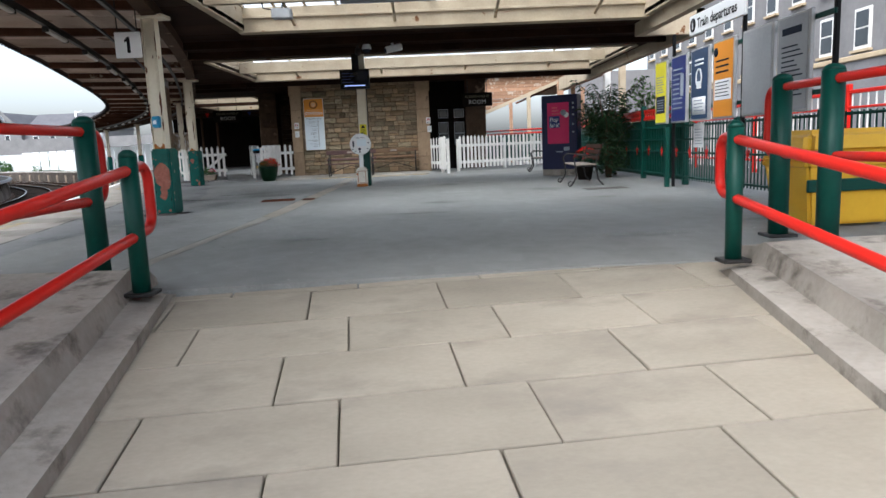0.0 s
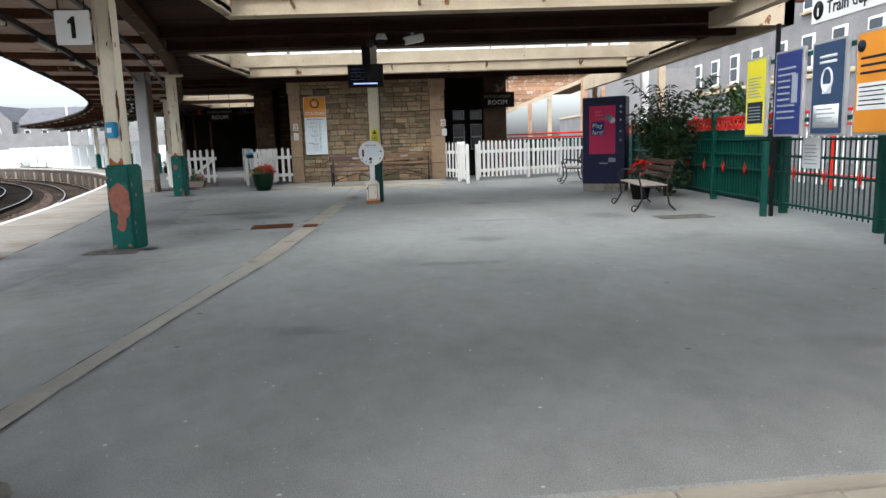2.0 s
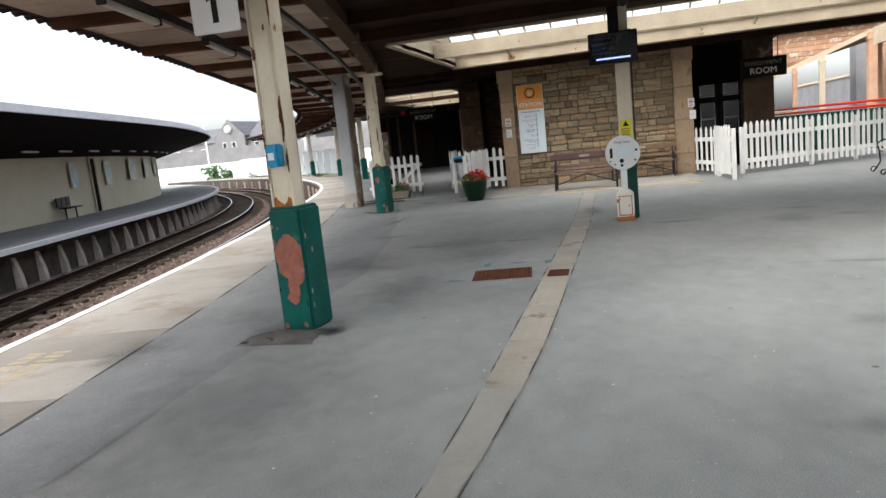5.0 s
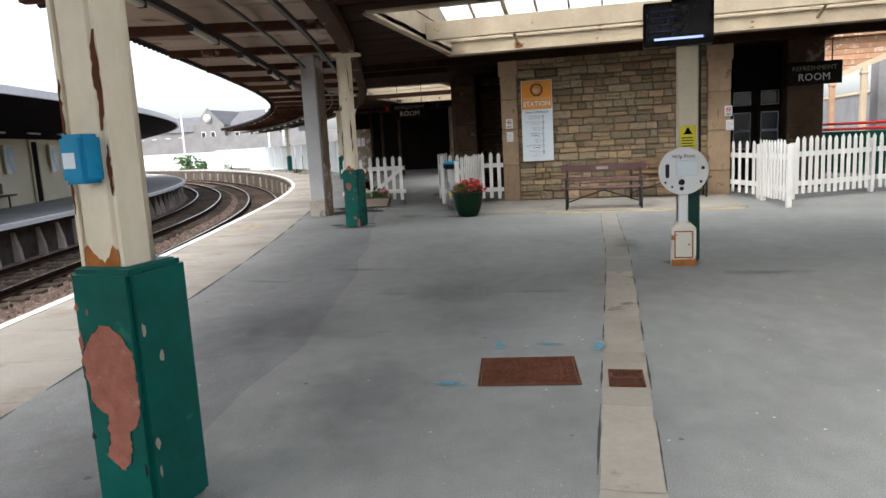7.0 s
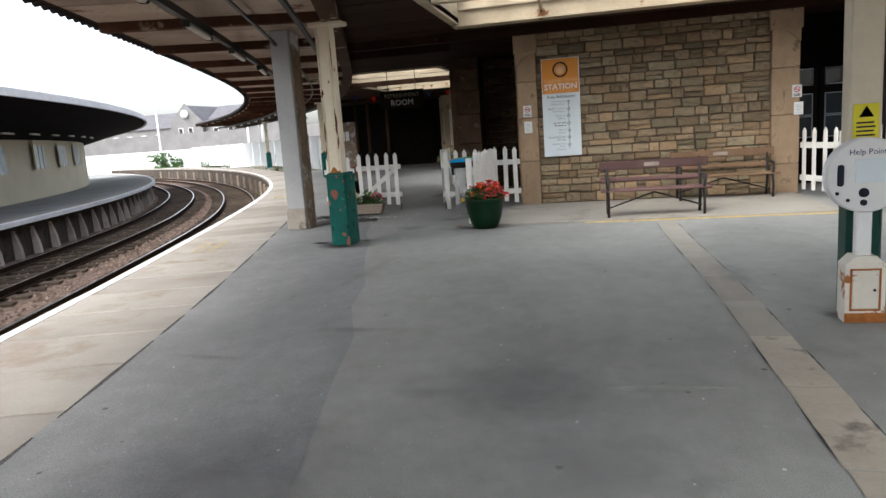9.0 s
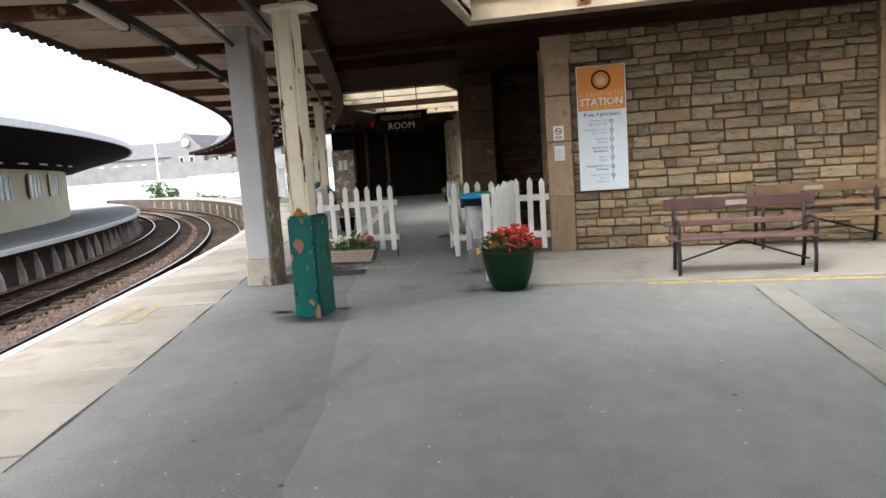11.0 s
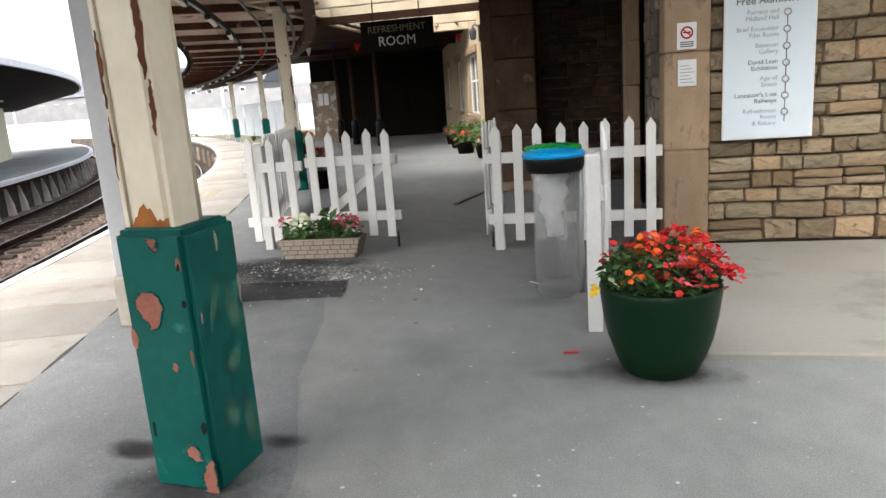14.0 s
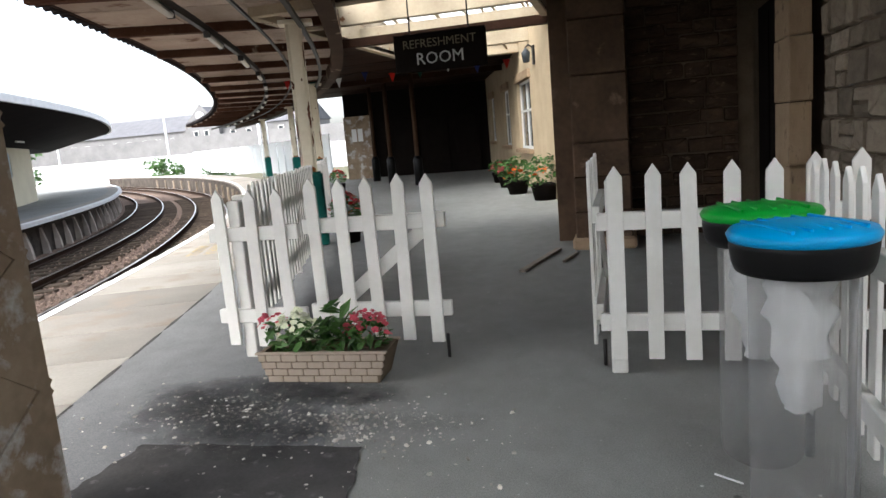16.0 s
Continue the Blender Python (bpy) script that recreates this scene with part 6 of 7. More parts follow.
part("rust_foot", bevelled(-0.132, -0.09, 0.0, 0.132, -0.083, 0.07, 0.003), "orange_rust", cabn, "rusted foot of the cabinet")
part("lock", tube(bmesh.new(), [(0.055, -0.1, 0.24), (0.055, -0.085, 0.24)], 0.01, 8), "iron", cabn)
text_mesh("lettering", "Help Point", 0.055, "navy", hp, pose(0.0, -0.053, 1.195, 90), "CENTER")
part("map_panel", bevelled(-0.08, -0.056, 1.0, 0.15, -0.048, 1.165, 0.004), "pale_sign", hp)
part("speaker_slot", bevelled(-0.19, -0.058, 0.98, -0.15, -0.048, 1.13, 0.01), "ink", hp)
for x, z, q in ((-0.02, 0.93, 0.033), (-0.02, 0.86, 0.022), (-0.19, 0.93, 0.012), (0.2, 1.08, 0.018), (0.18, 0.93, 0.014), (-0.12, 0.88, 0.012)):
    part("button", tube(bmesh.new(), [(x, -0.06, z), (x, -0.045, z)], q, 14), "ink", hp)

tv = thing("departure_display", pose(-1.78, 19.2, 2.4), "black departure screen hung on the column", "display")
part("casing", bevelled(-0.36, -0.08, 0, 0.36, 0.1, 0.46, 0.012), "black", tv)
part("screen", bx(-0.33, -0.085, 0.05, 0.33, -0.081, 0.43), "screen", tv)
bm = bmesh.new()
for k in range(4):
    w = (0.26, 0.3, 0.2, 0.28)[k]
    box(bm, -0.3, -0.088, 0.36 - k * 0.07, -0.3 + w, -0.086, 0.375 - k * 0.07)
part("faint_lettering", bm, "navy", tv)
glow = bpy.data.materials.new("lit_display_bar")
glow.use_nodes = True
glow.node_tree.nodes["Principled BSDF"].inputs["Emission Color"].default_value = (0.3, 0.4, 0.9, 1)
glow.node_tree.nodes["Principled BSDF"].inputs["Emission Strength"].default_value = 0.5
M["glow"] = glow
part("clock_line", bx(-0.25, -0.088, 0.06, 0.25, -0.086, 0.085), "glow", tv, "lit blue line of the screen")
part("bracket", bevelled(-0.06, -0.02, 0.46, 0.1, 0.12, 1.0, 0.01), "black", tv)

dome = thing("dome_camera", pose(-1.36, 18.1, 3.1) @ Matrix.Diagonal((1.4, 1.4, 1.15, 1)), "white dome camera hanging from the ceiling", "camera")
part("dome", lathe(bmesh.new(), [(0.01, 0.0), (0.05, 0.02), (0.07, 0.07)], 20), "ink", dome)
part("housing", lathe(bmesh.new(), [(0.075, 0.07), (0.08, 0.09), (0.06, 0.16), (0.03, 0.19)], 20), "paper", dome)
part("stem", tube(bmesh.new(), [(0, 0, 0.18), (0, 0, 0.27)], 0.018, 8), "paper", dome)
cc = thing("security_camera", pose(-0.75, 18.3, 3.2, 0, -12, 20) @ Matrix.Diagonal((1.4, 1.4, 1.4, 1)), "white box security camera under the ceiling", "camera")
part("housing", bevelled(-0.14, -0.06, -0.05, 0.14, 0.06, 0.06, 0.02), "paper", cc)
part("lens", tube(bmesh.new(), [(-0.16, 0, 0), (-0.13, 0, 0)], 0.035, 12), "ink", cc)
part("bracket", tube(bmesh.new(), [(0, 0, 0.05), (0, 0, 0.16)], 0.02, 8), "paper", cc)
cc2 = thing("security_camera", pose(-1.6, 18.5, 3.14), "dark dome camera pair under the ceiling", "camera")
part("housing", lathe(bmesh.new(), [(0.02, -0.04), (0.07, 0.0), (0.07, 0.1), (0.04, 0.14)], 16), "iron", cc2)
part("stem", tube(bmesh.new(), [(0, 0, 0.14), (0, 0, 0.26)], 0.02, 8), "iron", cc2)
fl = thing("floodlight", pose(-2.35, 13.6, 3.1), "grey box floodlight hung from the skylight girder", "lamp")
part("housing", bevelled(-0.16, -0.1, 0, 0.16, 0.1, 0.16, 0.015), "grey", fl)
part("cable", tube(bmesh.new(), [(-0.14, 0, 0.15), (-0.3, 0, 0.18), (-0.34, 0.1, 0.3), (-0.3, 0.3, 0.4)], 0.01, 6), "black", fl)
part("bracket", tube(bmesh.new(), [(0, 0, 0.16), (0, 0.3, 0.4)], 0.015, 6), "iron", fl)

dirs = thing("direction_sign", pose(-0.44, 10.2, 2.62), "grey hanging sign with arrows to the platforms", "sign")
part("panel", bevelled(-0.56, -0.03, 0, 0.56, 0.03, 0.46, 0.01), "ink_grey", dirs)
for k, s in enumerate(("Platform 1", "Platforms")):
    text_mesh("lettering", s, 0.13, "ink", dirs, pose(-0.36, -0.033, 0.05 + k * 0.2, 90), "LEFT", "", 0.003)
    bm = bmesh.new()
    box(bm, -0.5, -0.034, 0.085 + k * 0.2, -0.4, -0.031, 0.105 + k * 0.2)
    box(bm, -0.03, -0.0343, -0.01, 0.03, -0.0312, 0.01, pose(-0.48, 0, 0.11 + k * 0.2, 0, -45))
    box(bm, -0.03, -0.0346, -0.01, 0.03, -0.0315, 0.01, pose(-0.48, 0, 0.08 + k * 0.2, 0, 45))
    part("arrow", bm, "ink", dirs)
part("pictogram", bevelled(0.3, -0.034, 0.05, 0.42, -0.031, 0.18, 0.004), "ink", dirs)
for x in (-0.4, 0.4):
    part("hanger", tube(bmesh.new(), [(x, 0, 0.45), (x, 0, 0.8)], 0.012, 6), "iron", dirs)

# ---- station sign and notices on the stone wall ----
st = thing("station_sign", pose(-4.17, 27.4, 0.945), "tall orange and pale blue station notice on the stone wall", "sign")
part("panel", bevelled(-0.36, 0.0, 0, 0.36, 0.03, 1.86, 0.006), "paper", st)
part("lower_field", bx(-0.345, -0.003, 0.015, 0.345, 0.0, 1.2), "pale_sign", st, "pale blue lower field")
part("upper_field", bx(-0.345, -0.003, 1.2, 0.345, 0.0, 1.845), "orange_sign", st, "orange upper field")
bm = bmesh.new()
tube(bm, [(0.13 * math.cos(t), -0.006, 1.64 + 0.13 * math.sin(t)) for t in [2 * math.pi * k / 32 for k in range(32)]], 0.014, 6, closed=True)
part("emblem_ring", bm, "ink", st)
part("emblem", tube(bmesh.new(), [(0, -0.005, 1.64), (0, -0.002, 1.64)], 0.08, 20), "peach", st)
for s, z, q, c in (("CARNFORTH", 1.4, 0.105, "peach"), ("AND HERITAGE CENTRE", 1.225, 0.05, "peach")):
    text_mesh("lettering", s, q, c, st, pose(0.0, -0.005, z, 90), "CENTER")
text_mesh("lettering", "STATION", 0.15, "paper", st, pose(0.0, -0.005, 1.275, 90), "CENTER", "", 0.0035)
text_mesh("lettering", "Free Admission", 0.085, "ink", st, pose(0.0, -0.005, 1.11, 90), "CENTER")
bm = bmesh.new()
box(bm, 0.13, -0.005, 0.14, 0.137, -0.0035, 1.04)
part("route_line", bm, "ink", st)
STOPS = ("Furness and\nMidland Hall", "Brief Encounter\nFilm Room", "Bateman\nGallery", "David Lean\nExhibition", "Age of\nSteam", "Lancaster's Lost\nRailways", "Refreshment\nRoom\n& Bakery")
for k, s in enumerate(STOPS):
    z = 1.03 - k * 0.135
    text_mesh("lettering", s, 0.052, "ink_grey" if k not in (3, 5) else "ink", st, pose(0.07, -0.005, z, 90), "RIGHT")
    part("stop", tube(bmesh.new(), [(0.133, -0.006, z), (0.133, -0.003, z)], 0.03, 16), "ink_grey", st)
    part("stop_centre", tube(bmesh.new(), [(0.133, -0.0075, z), (0.133, -0.006, z)], 0.021, 14), "paper", st)


def notice(x, z, w, h, label, smoke=False):
    th = thing("wall_notice", pose(x, 27.41, z), label, "notice", "notices on the pilasters")
    part("sheet", bevelled(-w / 2, -0.004, 0, w / 2, 0.008, h, 0.003), "paper", th)
    if smoke:
        bm = bmesh.new()
        tube(bm, [(0.045 * math.cos(t), -0.006, h * 0.62 + 0.045 * math.sin(t)) for t in [2 * math.pi * k / 24 for k in range(24)]], 0.007, 6, closed=True)
        box(bm, -0.045, -0.009, -0.006, 0.045, -0.005, 0.006, pose(0, 0, h * 0.62, 0, 40))
        part("ring", bm, "petal_red", th)
        bm = bmesh.new()
        box(bm, -0.03, -0.0075, h * 0.6, 0.03, -0.0045, h * 0.6 + 0.012)
        for k in range(3):
            box(bm, -0.055, -0.006, 0.02 + k * 0.017, 0.055, -0.0045, 0.028 + k * 0.017)
        part("lettering", bm, "ink", th)
    else:
        bm = bmesh.new()
        for k in range(6):
            box(bm, -w / 2 + 0.02, -0.006, 0.03 + k * 0.028, w / 2 - 0.02 - 0.02 * (k % 3), -0.0045, 0.036 + k * 0.028)
        part("lettering", bm, "ink_grey", th)


notice(-4.825, 1.74, 0.16, 0.22, "small white no smoking notice", True)
notice(-4.82, 1.43, 0.155, 0.225, "small white paper notice")
notice(0.0, 1.74, 0.16, 0.22, "small white no smoking notice", True)
notice(0.03, 1.43, 0.155, 0.225, "small white paper notice")


def room_sign(x, y, z, rz, label, w=1.26):
    th = thing("hanging_sign", pose(x, y, z, 0, 0, rz), label, "sign", "hanging room signs")
    part("board", bevelled(-w / 2, -0.03, 0, w / 2, 0.03, 0.5, 0.012), "wood_and_shade", th)
    text_mesh("lettering", "REFRESHMENT", 0.155 * w / 1.26, "gilt", th, pose(0, -0.033, 0.31, 90), "CENTER")
    text_mesh("lettering", "ROOM", 0.22, "pale_letter", th, pose(0, -0.033, 0.09, 90), "CENTER")
    for s in (-0.4, 0.4):
        part("hanger", tube(bmesh.new(), [(s * w / 1.26, 0, 0.5), (s * w / 1.26, 0, TOP - z + 0.05)], 0.012, 6), "iron", th)


room_sign(-8.77, 32.62, 2.31, 0, "black hanging sign with gilt lettering over the passage")
room_sign(1.88, 28.2, 2.33, 2, "black hanging sign with gilt lettering beside the lobby", 1.14)


# ---- kiosk ----
kq = thing("advertising_kiosk", pose(3.56, 20.5, 0, 0, 0, -31), "dark navy information kiosk with a bright magenta poster", "kiosk")
part("plinth", bevelled(-0.49, -0.16, 0, 0.49, 0.16, 0.17, 0.01), "concrete", kq)
part("casing", bevelled(-0.5, -0.17, 0.165, 0.5, 0.17, 2.13, 0.02), "navy_case", kq)
scr = part("poster", bx(-0.33, -0.176, 0.85, 0.27, -0.17, 1.93), "magenta", kq, "magenta poster with white lettering")
part("speech_panel", bevelled(-0.28, -0.181, 1.27, 0.02, -0.176, 1.58, 0.002), "navy", scr)
text_mesh("lettering", "Play\nfare!", 0.15, "paper", scr, pose(-0.26, -0.183, 1.44, 90))
bm = bmesh.new()
for q in ((-0.2, 1.62, 0.05, 1.66), (-0.2, 1.7, 0.0, 1.74), (-0.2, 1.78, -0.05, 1.82)):
    box(bm, q[0], -0.182, q[1], q[2], -0.1765, q[3])
part("lettering_bar", bm, "petal_pink", scr)
part("picture", tube(bmesh.new(), [(0.12, -0.182, 1.66), (0.12, -0.177, 1.66)], 0.08, 14), "ink_grey", scr)
part("picture", tube(bmesh.new(), [(0.2, -0.181, 1.6), (0.2, -0.1775, 1.6)], 0.07, 14), "paper", scr)
for z in (1.9, 1.78, 1.6, 1.35, 1.15):
    part("symbol", tube(bmesh.new(), [(0.39, -0.176, z), (0.39, -0.17, z)], 0.028, 12), "ink_grey", kq)
part("lettering_bar", bx(-0.1, -0.174, 0.62, 0.1, -0.17, 0.65), "ink_grey", kq)
part("logo_patch", bx(0.12, -0.174, 0.66, 0.28, -0.17, 0.76), "ink_grey", kq)

# ---- east fence and notice boards ----
def green_fence(x, y0, y1, pitch, label, red_top, solid_back):
    n = max(1, round((y1 - y0) / 2.3))
    for k in range(n):
        a, b = y0 + (y1 - y0) * k / n, y0 + (y1 - y0) * (k + 1) / n
        th = thing("railing", pose(x, a, 0), label, "railing", "green railings along the concourse")
        L = b - a
        part("post", bevelled(-0.055, -0.05, 0, 0.055, 0.05, 1.2 if not red_top else 1.62, 0.01), "green", th)
        for z in (0.14, 0.6, 0.85, 1.1):
            part("rail", bevelled(-0.015, 0.05, z, 0.025, L - 0.05, z + 0.035, 0.004), "green", th)
        me = mesh_of("bar", bx(-0.008, -0.008, 0.1, 0.008, 0.008, 1.15), M["green"])
        m = int(L / pitch)
        for i in range(1, m):
            again("bar", me, th, pose(0.012, L * i / m, 0))
        if red_top:
            bm = bmesh.new()
            for z in (1.3, 1.49):
                box(bm, -0.018, 0.05, z, 0.018, L - 0.05, z + 0.035)
            cells = int((L - 0.1) / 0.16)
            for i in range(cells):
                y_ = 0.05 + (L - 0.1) * (i + 0.5) / cells
                for turn in (-40, 40):
                    box(bm, -0.01, -0.016, -0.12, 0.01, 0.016, 0.12, pose(0, y_, 1.412, turn, 0, 0))
            part("red_crest", bm, "red", th, "red pierced crest rail")
        if solid_back:
            part("backing", bx(0.03, 0.02, 0.08, 0.045, L - 0.02, 1.28), "green", th, "green backing panel")
        for i in range(3):
            f = (i + 0.5) / 3
            bm = bmesh.new()
            y_ = L * f
            tube(bm, [(-0.02, y_, 0.53), (-0.02, y_, 0.66), (-0.02, y_, 0.74)], 0.014, 6, 0.004)
            for side in (-1, 1):
                tube(bm, [(-0.02, y_, 0.56), (-0.02, y_ + side * 0.03, 0.62), (-0.02, y_ + side * 0.055, 0.66), (-0.02, y_ + side * 0.05, 0.69)], 0.011, 6, 0.005)
            tube(bm, [(-0.02, y_ - 0.04, 0.585), (-0.02, y_ + 0.04, 0.585)], 0.01, 6)
            part("ornament", bm, "red", th, "red cast ornament")


green_fence(4.8, 8.0, 14.95, 0.11, "green steel railing with red ornaments", False, False)
green_fence(4.85, 14.95, 25.2, 0.11, "green steel railing with a red crest and panels", True, True)

BOARDS = ((15.0, 0.62, "yellow_sign", "yellow safety poster board"), (14.08, 0.72, "navy", "navy blue information poster board"), (13.15, 0.72, "slate_blue", "slate blue face covering poster board"),
          (12.25, 0.72, "orange_sign", "orange and white information poster board"), (11.2, 0.86, "grey", "blank pale grey notice board"), (10.3, 0.74, "grey", "framed timetable poster board"))
for k, (yc, w, c, label) in enumerate(BOARDS):
    b = thing("notice_board", pose(4.385, yc, 1.2, 0, 0, -90) @ Matrix.Diagonal((0.9, 1, 0.83, 1)), label, "notice board", "notice boards on posts")
    part("frame", bevelled(-w / 2 - 0.05, 0, -0.04, w / 2 + 0.05, 0.05, 1.36, 0.01), "alu", b)
    face = part("poster", bx(-w / 2, -0.006, 0.0, w / 2, 0.001, 1.32), c, b)
    bm = bmesh.new()
    if k == 0:
        box(bm, -w / 2 + 0.05, -0.009, 0.2, w / 2 - 0.05, -0.006, 0.58)
        part("dark_field", bm, "ink", face)
        bm = bmesh.new()
        for i in range(7):
            box(bm, -w / 2 + 0.06, -0.009, 0.66 + i * 0.055, w / 2 - 0.12 - 0.06 * (i % 3), -0.006, 0.68 + i * 0.055)
        for i in range(5):
            box(bm, -w / 2 + 0.1, -0.011, 0.26 + i * 0.055, w / 2 - 0.12, -0.0092, 0.275 + i * 0.055)
        part("lettering", bm, "ink_grey", face)
    elif k == 1:
        for i in range(9):
            box(bm, -w / 2 + 0.06, -0.009, 0.25 + i * 0.1, (w / 2 - 0.3) if 2 < i < 7 else w / 2 - 0.15, -0.006, 0.28 + i * 0.1)
        box(bm, 0.12, -0.009, 0.5, 0.28, -0.006, 0.95)
        part("lettering", bm, "ink_grey", face)
    elif k == 2:
        for i in range(2):
            box(bm, -0.2, -0.009, 1.02 + i * 0.08, 0.2, -0.006, 1.06 + i * 0.08)
        box(bm, -w / 2 + 0.06, -0.009, 0.08, w / 2 - 0.06, -0.006, 0.42)
        tube(bm, [(0.12 * math.cos(t), -0.012, 0.78 + 0.17 * math.sin(t)) for t in [2 * math.pi * q / 24 for q in range(24)]], 0.014, 6, closed=True)
        box(bm, -0.1, -0.014, 0.58, 0.1, -0.007, 0.72)
        part("pictogram", bm, "paper", face)
        bm = bmesh.new()
        for i in range(4):
            box(bm, -0.22, -0.0115, 0.15 + i * 0.065, 0.22 - 0.06 * (i % 2), -0.0095, 0.17 + i * 0.065)
        part("lettering", bm, "ink_grey", face)
    elif k == 3:
        box(bm, -w / 2 + 0.04, -0.009, 0.3, w / 2 - 0.04, -0.006, 0.66)
        part("white_field", bm, "paper", face)
        bm = bmesh.new()
        for i in range(5):
            box(bm, -w / 2 + 0.08, -0.011, 0.36 + i * 0.06, w / 2 - 0.12 - 0.05 * (i % 2), -0.0092, 0.375 + i * 0.06)
        for i in range(3):
            box(bm, -w / 2 + 0.08, -0.009, 0.78 + i * 0.1, w / 2 - 0.15, -0.006, 0.81 + i * 0.1)
        tube(bm, [(-0.28, -0.012, 1.16), (-0.28, -0.006, 1.16)], 0.08, 16)
        part("lettering", bm, "ink", face)
    elif k == 5:
        box(bm, -w / 2 + 0.1, -0.009, 1.08, w / 2 - 0.15, -0.006, 1.18)
        for i in range(11):
            box(bm, -w / 2 + 0.1, -0.009, 0.2 + i * 0.07, w / 2 - 0.1 - 0.07 * (i % 4), -0.006, 0.22 + i * 0.07)
        part("lettering", bm, "ink", face)
paper_n = thing("paper_notice", pose(4.74, 14.05, 0.72, 0, 0, -90), "white paper notice tied to the railing", "notice")
part("sheet", bevelled(-0.22, -0.006, 0, 0.22, 0.0, 0.42, 0.003), "paper", paper_n)
bm = bmesh.new()
for i in range(6):
    box(bm, -0.16, -0.009, 0.06 + i * 0.05, 0.16 - 0.05 * (i % 2), -0.0065, 0.072 + i * 0.05)
part("lettering", bm, "ink_grey", paper_n)
for y_ in (14.62, 11.82, 9.6):
    p = thing("board_post", pose(4.38, y_, 0), "dark green square post carrying the notice boards", "post", "notice board posts")
    part("post", bevelled(-0.04, -0.04, 0, 0.04, 0.04, 1.1, 0.008), "green", p)
    part("upper_post", bevelled(0.09, -0.03, 0.0, 0.14, 0.03, 2.75, 0.006), "black", p)
br = thing("board_rail", pose(0, 0, 0), "dark green steel rails behind the notice boards", "rail")
for z in (1.35, 2.2):
    part("rail", bevelled(4.44, 9.55, z, 4.475, 15.35, z + 0.06, 0.006), "green", br)
dep = thing("departures_sign", pose(4.36, 12.55, 2.55, 0, 0, -90), "long white sign reading train departures above the boards", "sign")
part("panel", bevelled(-1.0, 0, 0, 1.0, 0.05, 0.32, 0.012), "paper", dep)
text_mesh("lettering", "Train departures", 0.21, "black", dep, pose(-0.66, -0.004, 0.09, 90), "LEFT", "", 0.004)
part("symbol", tube(bmesh.new(), [(-0.84, -0.006, 0.16), (-0.84, 0.0, 0.16)], 0.11, 24), "black", dep)
part("symbol_mark", bx(-0.855, -0.009, 0.09, -0.825, -0.006, 0.19), "paper", dep)

# grit bin
gb = thing("grit_bin", pose(4.0, 8.75, 0, 0, 0, 4), "large yellow plastic grit bin beside the ramp", "grit bin")
bm = bmesh.new()
rings = []
for z, a, b in ((0.03, 0.42, 0.32), (0.62, 0.5, 0.38), (0.64, 0.53, 0.41), (0.7, 0.53, 0.41)):
    rings.append([bm.verts.new((x, y_, z)) for x, y_ in ((-a, -b), (a, -b), (a, b), (-a, b))])
for p, q in zip(rings, rings[1:]):
    for k in range(4):
        bm.faces.new((p[k], p[(k + 1) % 4], q[(k + 1) % 4], q[k]))
bm.faces.new(rings[0][::-1])
bm.faces.new(rings[-1])
bmesh.ops.bevel(bm, geom=bm.edges[:], offset=0.03, segments=2, affect="EDGES")
part("body", bm, "grit_bin", gb)
bm = bmesh.new()
box(bm, -0.54, -0.42, 0.705, 0.54, 0.42, 0.95)
for v in bm.verts:
    if v.co.z > 0.9:
        v.co.x *= 0.82
        v.co.y *= 0.7
bmesh.ops.bevel(bm, geom=bm.edges[:], offset=0.07, segments=3, affect="EDGES")
part("lid", bm, "grit_bin", gb, "domed yellow lid")
part("strap", bevelled(-0.5, -0.4, 0.36, 0.5, -0.36, 0.48, 0.01), "green", gb)


# ---- platform building across the tracks ----
bm = bmesh.new()
sweep(bm, rect(-14.5, -0.02, -10.7, 2.75), 4, 38)
ob_wall = solid("wall_opposite", bm, "cream_wall", "cream rendered curved building on the far platform", "wall")
for k, (deg, w, z0, z1, dark) in enumerate(((22.6, 1.6, 1.1, 2.1, 1), (25.95, 1.15, 1.2, 2.2, 0), (27.02, 0.75, 0.0, 2.4, 2), (28.12, 1.4, 1.15, 2.22, 0), (30.6, 3.0, 1.25, 2.25, 0), (32.6, 3.0, 1.25, 2.25, 0), (34.5, 2.6, 1.25, 2.25, 0))):
    win = thing("window_opp_%d" % (k + 1) if dark != 2 else "door_opp_1", arc_pose(deg, -10.7, z0), "pale poster window in the cream wall" if dark != 2 else "near-black panel for the open doorway in the cream wall", "window" if dark != 2 else "door", "", "structure")
    h = z1 - z0
    # the doorway pane is near-black for the unlit room behind it
    part("pane", bx(0.0, -w / 2, 0, 0.03, w / 2, h), "wood_and_shade" if dark == 2 else ("window_dark" if dark else "poster_blue"), win)
    bm = bmesh.new()
    for q in ((-w / 2 - 0.06, 0, -w / 2, h), (w / 2, 0, w / 2 + 0.06, h), (-w / 2 - 0.06, h, w / 2 + 0.06, h + 0.06)):
        box(bm, 0.0, q[0], q[1], 0.06, q[2], q[3])
    if k >= 4:
        for i in range(1, 4):
            box(bm, 0.0, -w / 2 + w * i / 4 - 0.03, 0, 0.05, -w / 2 + w * i / 4 + 0.03, h)
    part("window_frame", bm, "cream_wall", win)
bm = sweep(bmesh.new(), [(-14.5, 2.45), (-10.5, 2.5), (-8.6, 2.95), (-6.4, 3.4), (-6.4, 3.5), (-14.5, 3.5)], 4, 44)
solid("canopy_opposite", bm, "fascia", "canopy over the far platform, near-black as shaded underside", "canopy")
